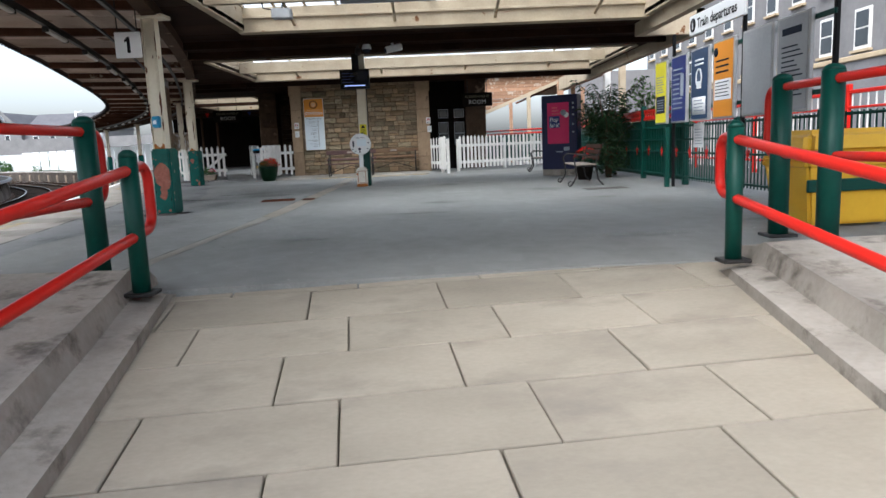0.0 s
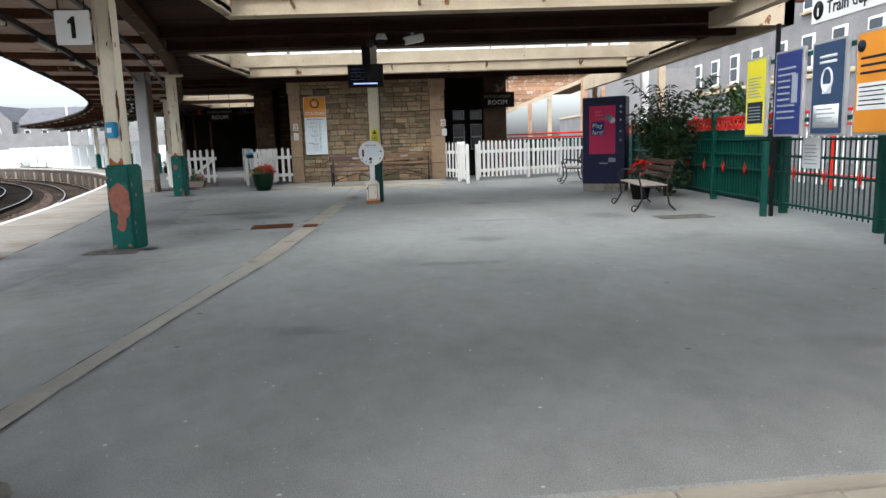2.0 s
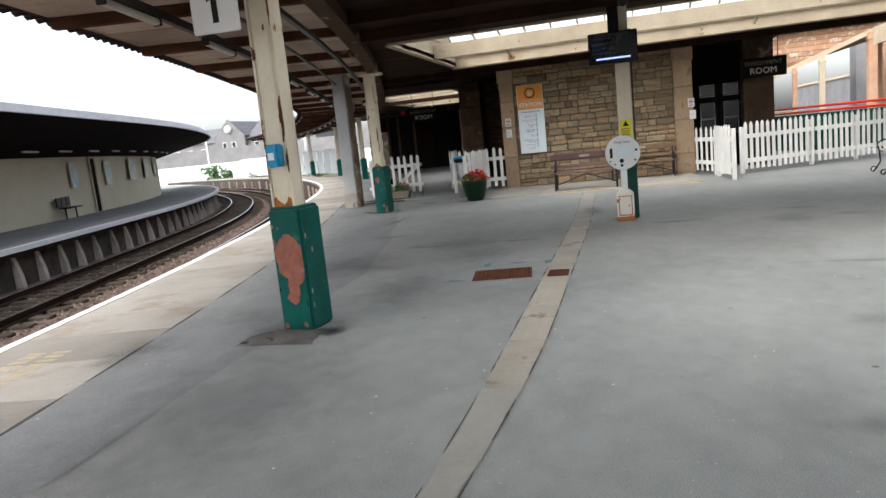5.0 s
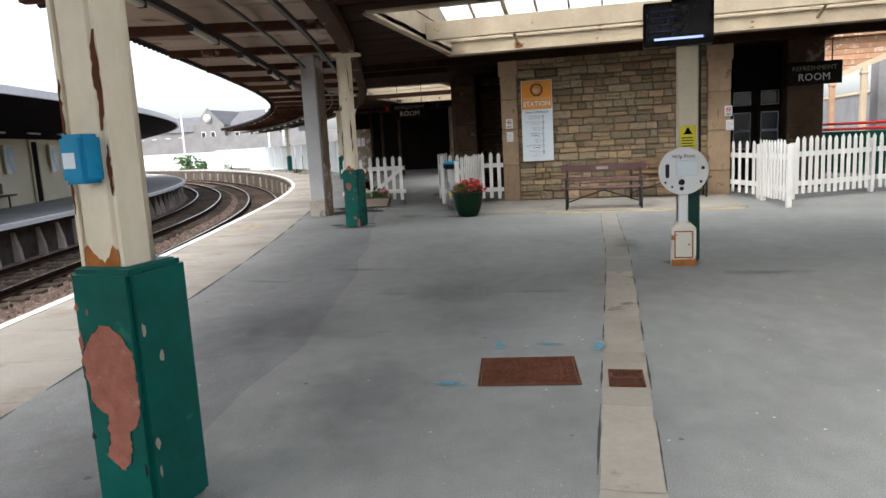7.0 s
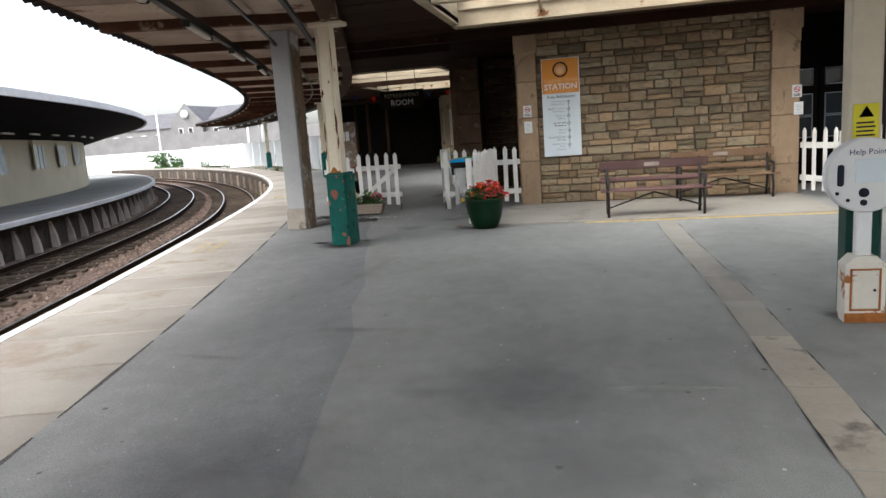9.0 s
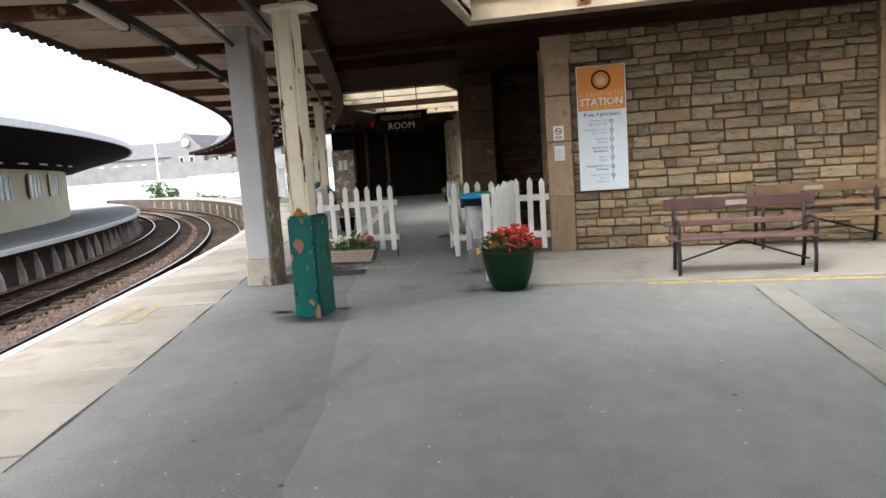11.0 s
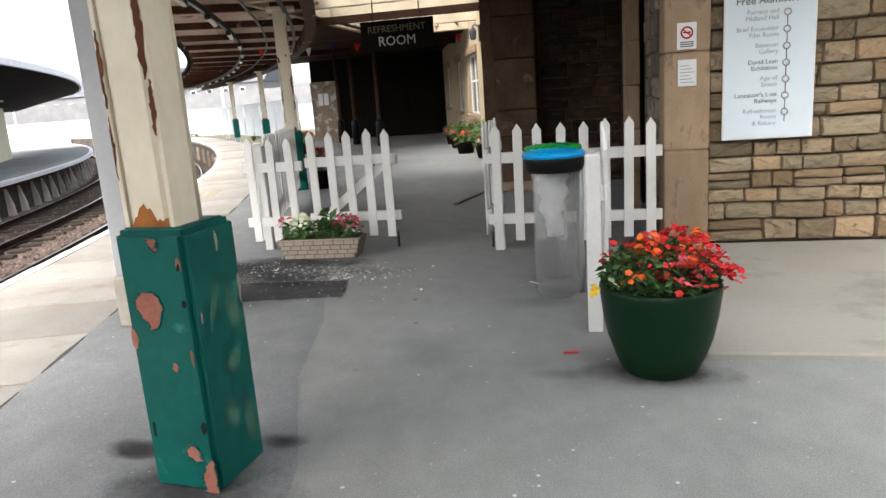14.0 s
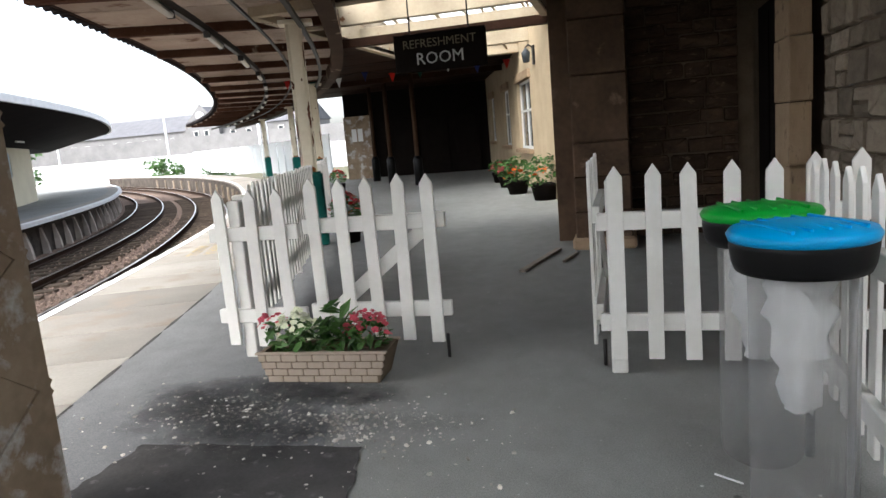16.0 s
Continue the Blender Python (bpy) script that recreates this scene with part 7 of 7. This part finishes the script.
bm = sweep(bmesh.new(), rect(-6.42, 3.38, -6.3, 3.6), 4, 44)
solid("canopy_edge_opposite", bm, "white_line", "white painted canopy edge across the tracks", "trim")
bm = sweep(bmesh.new(), [(-14.5, 3.51), (-6.4, 3.53), (-6.6, 3.62), (-10.0, 4.0), (-14.5, 4.0)], 4, 44)
solid("roof_opposite", bm, "slate", "grey slate roof of the far platform canopy", "roof")
ol = None
for k in range(14):
    m = arc_pose(16 + k * 1.4, -9.6, 2.6)
    if ol is None:
        ol = thing("tube_lamp", m, "pale tube lamp under the far canopy", "lamp", "far canopy lamps")
        part("diffuser", bevelled(-0.05, -0.6, 0, 0.05, 0.6, 0.07, 0.02), "tube", ol)
        part("bracket", bx(-0.03, -0.03, 0.06, 0.03, 0.03, 0.2), "iron", ol)
    else:
        copy_thing(ol, m)
pb = thing("waiting_bench", arc_pose(25.0, -10.3), "dark metal seat against the cream wall", "seat")
for k in range(3):
    part("seat", bevelled(-0.2, -0.75 + k * 0.5, 0.42, 0.25, -0.3 + k * 0.5, 0.47, 0.02), "iron", pb)
    part("backrest", bevelled(-0.28, -0.75 + k * 0.5, 0.5, -0.22, -0.3 + k * 0.5, 0.88, 0.02), "iron", pb)
for y_ in (-0.6, 0.55):
    part("leg", tube(bmesh.new(), [(0.0, y_, 0), (0.0, y_, 0.43)], 0.03, 8), "iron", pb)

# ---- distance beyond the curve ----
me = mesh_of("panel", bevelled(-1.2, -0.04, 0, 1.2, 0.04, 2.4, 0.01), M["hoarding"])
far_f = thing("hoarding", pose(-47, 84, -0.6, 0, 0, 0), "long pale boarded fence beyond the tracks", "fence")
for k in range(30):
    again("panel", me, far_f, pose(-34 + k * 2.42, 0, 0))
near_h = thing("hoarding", pose(0, 0, 0), "pale panel fence along the platform's back", "fence")
me = mesh_of("panel", bevelled(-0.03, -0.95, 0, 0.03, 0.95, 1.9, 0.01), M["hoarding"])
for k in range(18):
    again("panel", me, near_h, arc_pose(32.5 + k * 1.13, 3.6))
bm = bmesh.new()
box(bm, -130, 108, -1.3, -20, 109.5, 4.3)
solid("wall_retaining_far", bm, "grey_stone", "long grey stone retaining wall in the distance", "wall")


def house(name, x0, x1, y0, y1, z0, eave, ridge, along_x, label, wins, gable_front=False):
    th = thing(name, pose(0, 0, 0), label, "house")
    wall = part("wall", bx(x0, y0, z0, x1, y1, eave), "grey_stone", th)
    bm = bmesh.new()
    o = 0.3
    if along_x:
        ym = (y0 + y1) / 2
        sec = [(y0 - o, eave), (y1 + o, eave), (ym, ridge)]
        a = [bm.verts.new((x0 - o, p, q)) for p, q in sec]
        b = [bm.verts.new((x1 + o, p, q)) for p, q in sec]
    else:
        xm = (x0 + x1) / 2
        sec = [(x0 - o, eave), (x1 + o, eave), (xm, ridge)]
        a = [bm.verts.new((p, y0 + 0.25, q)) for p, q in sec]
        b = [bm.verts.new((p, y1 + o, q)) for p, q in sec]
        g = bmesh.new()
        fr = [g.verts.new((p, y0, q)) for p, q in ((x0, eave), (x1, eave), (xm, ridge + 0.3))]
        bk = [g.verts.new((p, y0 + 0.3, q)) for p, q in ((x0, eave), (x1, eave), (xm, ridge + 0.3))]
        g.faces.new(fr)
        g.faces.new(bk[::-1])
        for k in range(3):
            g.faces.new((fr[k], bk[k], bk[(k + 1) % 3], fr[(k + 1) % 3]))
        part("gable", g, "grey_stone", th)
    bm.faces.new(a[::-1])
    bm.faces.new(b)
    for k in range(3):
        bm.faces.new((a[k], a[(k + 1) % 3], b[(k + 1) % 3], b[k]))
    part("roof", bm, "slate", th)
    for (wx, wz, ww, wh) in wins:
        w = part("window", bx(wx, y0 - 0.06, wz, wx + ww, y0 + 0.02, wz + wh), "white", th)
        part("pane", bx(wx + 0.1, y0 - 0.09, wz + 0.1, wx + ww - 0.1, y0 - 0.065, wz + wh - 0.1), "window_dark", w)
    return th


house("house", -107, -78, 128, 140, 0, 6.0, 9.0, True, "long grey stone house with slate roof in the distance", [(-104 + k * 3, 3.6, 1.0, 1.4) for k in range(8)])
h2 = house("house", -79, -72.5, 127, 139, 0, 6.8, 9.8, False, "grey stone gabled house with a round clock", [(-77.4, 4.2, 0.9, 1.6), (-75.4, 4.2, 0.9, 1.6)])
part("clock_face", tube(bmesh.new(), [(-75.75, 126.9, 8.2), (-75.75, 126.7, 8.2)], 0.75, 20), "paper", h2, "round pale clock face")
house("house", -72.5, -58, 128, 140, 0, 6.2, 9.6, True, "grey stone house with steep slate roof in the distance", [(-71 + k * 3, 4.0, 1.0, 1.5) for k in range(4)])
for k, (x, y_, h) in enumerate(((-63, 100, 9.0), (-43, 88, 8.0), (-30, 66, 6.0), (-84, 104, 9.0))):
    p = thing("lamp_post", pose(x, y_, -1.2), "slim pale steel post in the distance", "post", "distant posts")
    part("pole", tube(bmesh.new(), [(0, 0, 0), (0, 0, h)], 0.16, 8, 0.1), "paper", p)
    part("arm", tube(bmesh.new(), [(0, 0, h - 0.1), (0.8, 0, h)], 0.05, 6), "paper", p)
r = random.Random(55)
for k, (x, y_, s) in enumerate(((-48, 79, 1.3), (-41, 77, 1.0), (-66, 80, 1.2), (-85, 95, 3.4), (-95, 100, 3.2), (-36, 80, 1.0))):
    b = thing("bush", pose(x, y_, -1.3), "scrubby green bush beside the track", "bush", "trackside bushes")
    bm = bmesh.new()
    for i in range(5):
        tube(bm, [(0, 0, 0), (r.uniform(-s, s) * 0.6, r.uniform(-s, s) * 0.6, s * 1.4)], 0.06 * s, 5, 0.02)
    part("trunk", bm, "bark", b)
    bm = bmesh.new()
    for i in range(16):
        leaves(bm, (r.uniform(-s, s), r.uniform(-s, s), r.uniform(0.4, 2.0) * s), 0.5 * s, 60, 0.16 * s, r)
    part("crown", bm, "leaf", b)

# ---- street side beyond the railing ----
solid("road", bx(5.7, -60, -0.5, 16.0, 90, -0.12), "road", "grey tarmac road beyond the railing", "road")
bm = bmesh.new()
box(bm, 16.0, -60, -0.5, 16.8, 90, 3.4)
wall_st = solid("wall_street", bm, "grey_stone", "grey stone retaining wall beyond the road", "wall")
solid("trim_street_coping", bevelled(15.9, -60, 3.4, 16.9, 90, 3.6, 0.03), "pale_stone", "pale coping of the street retaining wall", "coping")


def terrace(y0, y1, eave, ridge, label, mat_name="grey_stone"):
    th = thing("terraced_house", pose(18.5, y0, 0), label, "house", "terraced houses")
    L = y1 - y0
    part("wall", bx(0, 0, -0.5, 8, L - 0.01, eave), mat_name, th)
    bm = bmesh.new()
    sec = [(-0.4, eave), (8.4, eave), (4, ridge)]
    a = [bm.verts.new((p, 0, q)) for p, q in sec]
    b = [bm.verts.new((p, L - 0.01, q)) for p, q in sec]
    bm.faces.new(a[::-1])
    bm.faces.new(b)
    for k in range(3):
        bm.faces.new((a[k], a[(k + 1) % 3], b[(k + 1) % 3], b[k]))
    part("roof", bm, "slate", th)
    part("chimney", bevelled(3.4, L - 0.9, ridge - 0.8, 4.6, L - 0.1, ridge + 1.2, 0.03), "grey_stone", th)
    n = max(1, int(L / 2.6))
    for k in range(n):
        for z in (4.3, 7.1, 9.9):
            if z + 1.7 < eave:
                yc = L * (k + 0.5) / n
                w = part("window", bevelled(-0.08, yc - 0.55, z - 0.1, 0.02, yc + 0.55, z + 1.6, 0.01), "white", th)
                part("pane", bx(-0.1, yc - 0.42, z + 0.05, -0.075, yc + 0.42, z + 0.75), "window_dark", w)
                part("pane", bx(-0.1, yc - 0.42, z + 0.82, -0.075, yc + 0.42, z + 1.48), "window_dark", w)
                part("window_sill", bevelled(-0.2, yc - 0.65, z - 0.22, 0.0, yc + 0.65, z - 0.1, 0.01), "pale_stone", w)


# the top storey is added to block sky light over the concourse
terrace(-6, 6, 11.9, 15.4, "grey stone terraced house with white windows above the street")
terrace(6, 16, 12.5, 15.9, "grey stone terraced house with white windows above the street")
terrace(16, 30, 12.1, 15.5, "grey stone terraced house with white windows above the street")
terrace(30, 43, 12.7, 16.1, "grey stone terraced house with white windows above the street")
terrace(43, 60, 11.9, 15.4, "grey stone terraced house with white windows above the street")
# red railing along the road side and pale posts
for k in range(9):
    rr = thing("street_railing", pose(8.6, -4 + k * 4.0, -0.12), "red steel railing beyond the concourse fence", "railing", "red street railings")
    me_b = bmesh.new()
    part("top_rail", bevelled(-0.03, 0, 1.75, 0.03, 4.0, 1.83, 0.01), "red", rr)
    part("mid_rail", bevelled(-0.03, 0, 1.45, 0.03, 4.0, 1.5, 0.01), "red", rr)
    part("low_rail", bevelled(-0.03, 0, 0.3, 0.03, 4.0, 0.36, 0.01), "red", rr)
    box(me_b, -0.012, -0.012, 0.1, 0.012, 0.012, 1.75)
    bar_me = mesh_of("bar", me_b, M["white"])
    for i in range(16):
        again("bar", bar_me, rr, pose(0, 0.12 + i * 0.25, 0))
    part("post", bevelled(-0.05, -0.05, 0, 0.05, 0.05, 1.95, 0.01), "red", rr)

# second covered way east of the lobby
rail2 = thing("ramp_railing", pose(0, 0, 0), "green panelled railing with red top rails beyond the white fence", "railing")
for z, mname in ((1.42, "red"), (1.28, "red")):
    part("rail", tube(bmesh.new(), [(2.4, 32.5, z), (6.4, 27.0, z)], 0.035, 8), mname, rail2)
bm = bmesh.new()
box(bm, 0, -0.02, 0.15, 6.8, 0.02, 1.22, pose(2.4, 32.5, 0, 0, 0, math.degrees(math.atan2(-5.5, 4.0))))
part("panel", bm, "green", rail2)
# roof underside set upright as boards to catch sky light; raking cream beam
gable = thing("canopy_gable", pose(0, 34.0, 0), "orange roof underside of the covered way, set upright, with a raking beam", "canopy", "", "structure")
for k in range(9):
    z0, z1 = 2.45 + k * 0.16, 2.45 + k * 0.16 + 0.15
    part("board", bevelled(2.2, -0.02 + 0.004 * (k % 2), z0, 3.15 + (z0 - 2.45) / 0.375, 0.03, z1, 0.006), "boards", gable)
bm = bmesh.new()
box(bm, 0, -0.06, -0.08, 4.2, 0.06, 0.07, pose(2.6, -0.05, 2.3, 0, -math.degrees(math.atan(0.375)), 0))
part("rake_beam", bm, "cream", gable)
part("roof_sheet", bevelled(2.2, -0.2, 3.9, 8.5, 14.0, 3.98, 0.01), "boards", gable)
for x in (3.1, 6.3):
    part("hanger", bevelled(x - 0.04, 0.0, 3.2, x + 0.04, 0.08, 3.92, 0.005), "orange_col", gable)
for k in range(5):
    p = thing("timber_column", pose((6.14, 3.84, 4.67, 7.6, 9.0)[k], (33.9, 33.9, 33.9, 38, 42)[k], -0.12), "orange painted column of the covered way", "column", "covered way columns")
    w, h = (0.13, 0.07, 0.08, 0.1, 0.1)[k], (3.7, 2.85, 3.15, 4.0, 4.0)[k]
    part("shaft", bevelled(-w, -w, 0, w, w, h, 0.012), "cream" if k == 2 else "orange_col", p)
    part("bracket", bevelled(-w - 0.025, -w - 0.025, h - 0.22, w + 0.025, w + 0.025, h - 0.15, 0.01), "cream" if k == 2 else "orange_col", p)
bm = bmesh.new()
box(bm, 9.4, 47.0, -0.5, 16.0, 48.0, 5.2)
solid("wall_bridge", bm, "grey_stone", "grey stone bridge abutment beyond the covered way", "wall")
for x, mname in ((6.5, "white"), (7.05, "cream")):
    p = thing("canopy_post", pose(x, 27.0, -0.12), "tall pale steel post beyond the railing", "post", "pale posts")
    part("shaft", bevelled(-0.11, -0.11, 0, 0.11, 0.11, 4.6, 0.012), mname, p)
    part("cap", bevelled(-0.15, -0.15, 4.6, 0.15, 0.15, 4.66, 0.01), mname, p)

# joints of the coursed stone wall
stone_face(wall_north, Matrix.Translation((-4.63, 27.55, 0)), 4.21, 0.03, TOP + 0.05, ROUGH["stone"] * 2 + ROUGH["stone_tan"] + ROUGH["stone_olive"], (0.105, 0.2), (0.15, 0.5), 0.12, 2, 400, 0.16)

# grit and litter on the asphalt
r = random.Random(12)
verts, faces = [], []
for k in range(2600):
    gx, gy, gs = r.choice(((-8.75, 26.85, 0.3), (-8.6, 26.75, 0.2), (-7.95, 26.65, 0.3), (-8.3, 26.5, 0.6)))
    cx, cy = r.gauss(gx, gs), r.gauss(gy, gs * 0.55)
    s = 0.0025 + 0.015 * r.random() ** 3.5
    b0, n = len(verts), r.choice((4, 5, 6))
    turn, long = r.uniform(0, 6.28), r.uniform(0.5, 1.0)
    for z, q in ((0.002, 1.0), (0.002 + s * r.uniform(0.3, 0.6), 0.7)):
        for j in range(n):
            t, f = 2 * math.pi * j / n, q * s * r.uniform(0.75, 1.2)
            dx, dy = f * math.cos(t), f * long * math.sin(t)
            verts.append((cx + dx * math.cos(turn) - dy * math.sin(turn), cy + dx * math.sin(turn) + dy * math.cos(turn), z + r.uniform(0, s * 0.15) * (q < 1)))
    faces += [(b0 + j, b0 + (j + 1) % n, b0 + n + (j + 1) % n, b0 + n + j) for j in range(n)] + [tuple(b0 + n + j for j in range(n))]
me = bpy.data.meshes.new("gravel_bits")
me.from_pydata(verts, [], faces)
me.materials.append(M["grit"])
tagged(new("gravel_bits", me), "pale grit scattered on the asphalt", "grit", "", "stuff")

# darker patch of newer asphalt, soft dark blots, scuffs and spray marks
bm = bmesh.new()
outline = []
for (xa, ya), (xb, yb) in (((-8.92, 25.72), (-7.6, 25.92)), ((-7.6, 25.92), (-7.72, 26.4)), ((-7.72, 26.4), (-8.9, 26.34)), ((-8.9, 26.34), (-8.92, 25.72))):
    for i in range(14):
        outline.append((xa + (xb - xa) * i / 14 + r.uniform(-0.012, 0.012), ya + (yb - ya) * i / 14 + r.uniform(-0.012, 0.012)))
bm.faces.new([bm.verts.new((x, y, 0.0075)) for x, y in outline])
bmesh.ops.triangulate(bm, faces=bm.faces[:])
solid("asphalt_patch", bm, "patch", "dark patch of newer asphalt", "patch")
r = random.Random(61)
# dark blots at the feet of columns, pot, bags, trough and display post
MARKS = [("soft_blot", -4.5, 13.4, 1.1, 0.7), ("stain", -7.25, 23.2, 1.1, 0.6), ("soft_blot", -6.05, 25.75, 0.8, 0.35), ("stain", -1.75, 19.2, 0.5, 0.35), ("soft_blot", -5.8, 24.47, 0.6, 0.18),
         ("stain", -7.72, 23.54, 0.42, 0.22), ("stain", -7.68, 23.52, 0.36, 0.18), ("stain", -7.05, 23.66, 0.3, 0.16), ("stain", -4.15, 13.35, 0.35, 0.4), ("stain", -8.5, 26.6, 1.6, 0.9), ("stain", -8.9, 26.9, 1.2, 0.9), ("stain", -8.3, 27.1, 1.6, 0.6), ("stain", -5.35, 24.5, 0.9, 0.4), ("soft_blot", -1.0, 18.6, 1.2, 0.3), ("soft_blot", 0.5, 15.2, 1.6, 0.2),
         ("scuff", -5.5, 18.9, 1.0, 0.2), ("scuff", -3.2, 17.7, 0.9, 0.12), ("scuff", -6.4, 18.2, 0.8, 0.15), ("scuff", -4.6, 17.6, 0.9, 0.25), ("scuff", -6.2, 21.2, 0.25, 2.2), ("scuff", -7.7, 26.7, 1.2, 0.35),
         ("scuff", -2.3, 20.6, 0.5, 1.6), ("scuff", -6.6, 24.8, 0.7, 0.9), ("chalk", -3.31, 15.94, 0.1, 0.3), ("chalk", -2.95, 15.97, 0.3, 0.1), ("chalk", -2.6, 15.98, 0.12, 0.3), ("chalk", -3.5, 15.1, 0.3, 0.12)]
MARKS += [("soft_blot", -4.2, 11.8, 1.9, 3.4), ("soft_blot", -4.0, 14.9, 1.0, 2.0), ("soft_blot", -5.4, 16.4, 1.6, 2.8)]
for k in range(18):
    MARKS.append((r.choice(("soft_blot", "soft_blot", "scuff")), r.choice((r.uniform(-6, -3.4), r.uniform(-1.5, 4))), r.uniform(8.2, 19.5), r.uniform(0.4, 1.6), r.uniform(0.3, 1.4)))
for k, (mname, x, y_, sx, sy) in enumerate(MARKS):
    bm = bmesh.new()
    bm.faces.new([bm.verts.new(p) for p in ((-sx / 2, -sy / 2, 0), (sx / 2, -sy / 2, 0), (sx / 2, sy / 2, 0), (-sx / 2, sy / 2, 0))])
    tagged(part("asphalt_stain", bm, mname, None, "", pose(x, y_, 0.008 + k * 0.00025, 0, 0, r.uniform(-8, 8))), {"stain": "dark irregular blot on the asphalt", "soft_blot": "faint dark patch on the asphalt", "scuff": "pale scuff mark on the asphalt", "chalk": "blue spray mark beside the cover"}[mname], "stain", "", "structure")

outline = []
corners = ((-4.85, 12.94), (-4.87, 13.24), (-4.7, 13.45), (-4.24, 13.42), (-4.17, 12.98))
for (xa, ya), (xb, yb) in zip(corners, corners[1:] + corners[:1]):
    for i in range(9):
        outline.append((xa + (xb - xa) * i / 9 + r.uniform(-0.014, 0.014), ya + (yb - ya) * i / 9 + r.uniform(-0.014, 0.014)))
bm = bmesh.new()
bm.faces.new([bm.verts.new((x, y, 0.0072)) for x, y in outline])
bmesh.ops.triangulate(bm, faces=bm.faces[:])
solid("asphalt_repair", bm, "repair", "rough dark repair patch at the foot of a column", "patch")

strip = thing("timber_strip", pose(-7.38, 30.95, 0.002, 0, 0, 78), "pale timber strip lying on the ground beside the pier", "timber")
part("strip", bevelled(-0.62, -0.035, 0, 0.62, 0.035, 0.03, 0.006), "old_slat", strip)
part("offcut", bevelled(-0.1, -0.3, 0, 0.42, -0.26, 0.025, 0.005), "old_slat", strip)

# small litter
w = thing("litter_wrapper", pose(-5.79, 24.78, 0.004, 0, 0, 12), "small red sweet wrapper on the asphalt", "litter")
part("wrapper", bevelled(-0.045, -0.012, 0, 0.045, 0.012, 0.008, 0.003), "red", w)
w = thing("litter_stick", pose(-6.1, 26.26, 0.004, 0, 0, -35), "thin white stick lying on the asphalt", "litter")
part("stick", bevelled(-0.06, -0.004, 0, 0.06, 0.004, 0.007, 0.002), "paper", w)

# wall lamp, hanging basket and bracket on the pale building
wl_ = thing("wall_lamp", bld @ Matrix.Translation((2.75, 0.02, 2.95)), "dark iron lantern on the stone wall", "wall lamp")
part("back_plate", bevelled(-0.1, -0.02, -0.15, 0.1, 0.02, 0.25, 0.01), "iron", wl_)
part("lantern", lathe(bmesh.new(), [(0.05, -0.12), (0.1, -0.1), (0.13, 0.12), (0.03, 0.22)], 8), "window_dark", wl_, "", pose(0, 0.16, 0) @ Matrix.Diagonal((0.75, 0.75, 0.9, 1)))
part("arm", tube(bmesh.new(), [(0, 0.0, 0.2), (0, 0.1, 0.27), (0, 0.18, 0.21)], 0.015, 6), "iron", wl_)
for k, deg in enumerate((23.15, 28.3)):
    q = arc(deg, COLUMN_OFF - 0.5)
    tb = thing("flower_tub", pose(q.x + 0.45, q.y + 0.1, 0), "black tub of red flowers beside a column", "flower tub", "tubs by the columns")
    part("tub", lathe(bmesh.new(), [(0.16, 0), (0.2, 0.3), (0.21, 0.32), (0.19, 0.32)], 18), "wood_and_shade", tb)
    bm = bmesh.new()
    leaves(bm, (0, 0, 0.5), 0.26, 150, 0.06, r, 0.8)
    part("foliage", bm, "leaf", tb)
    bm = bmesh.new()
    blossoms(bm, (0, 0, 0.42), (0.26, 0.26, 0.3), 45, 0.045, r)
    part("blossom", bm, "petal_red", tb)

# far end of the covered platform: pale side wall, slim columns, bunting
solid("wall_end_pale", bevelled(-17.4, 49.6, 0, -16.25, 49.9, 2.5, 0.01), "stained", "pale rendered wall at the dark end of the canopy", "wall")
note = thing("wall_notice", pose(-16.85, 49.58, 1.5), "pale notices on the far rendered wall", "notice", "far notices")
for k in range(2):
    part("sheet", bx(-0.22 + k * 0.26, -0.01, 0, -0.02 + k * 0.26, 0.02, 0.5), "paper", note)
for x, y_ in ((-12.7, 44.0), (-14.1, 45.5), (-15.4, 47.5)):
    p = thing("slim_column", pose(x, y_, 0), "slim dark iron column under the canopy", "column", "slim columns")
    part("shaft", tube(bmesh.new(), [(0, 0, 0), (0, 0, TOP)], 0.07, 10), "girder", p)
    part("foot", lathe(bmesh.new(), [(0.14, 0), (0.14, 0.8), (0.08, 0.9)], 12), "black", p)
bunt = thing("bunting", pose(0, 42.0, 3.1), "string of small coloured flags under the canopy", "bunting")
part("string", tube(bmesh.new(), [(-16.0 + k * 0.6, 0, 0.3 - 0.14 * math.sin(math.pi * (k % 4) / 4)) for k in range(13)], 0.008, 5), "black", bunt)
r = random.Random(8)
for k in range(9):
    x = -15.9 + k * 0.8
    z = 0.3 - 0.14 * abs(math.sin(math.pi * ((x + 16) / 2.4)))
    bm = bmesh.new()
    a = [bm.verts.new(q) for q in ((x, -0.004, z), (x + 0.2, -0.004, z), (x + 0.1, -0.004, z - 0.26))]
    b = [bm.verts.new((v.co.x, 0.004, v.co.z)) for v in a]
    bm.faces.new(a)
    bm.faces.new(b[::-1])
    for i in range(3):
        bm.faces.new((a[i], b[i], b[(i + 1) % 3], a[(i + 1) % 3]))
    part("pennant", bm, ("red", "green", "paper", "navy")[k % 4], bunt)
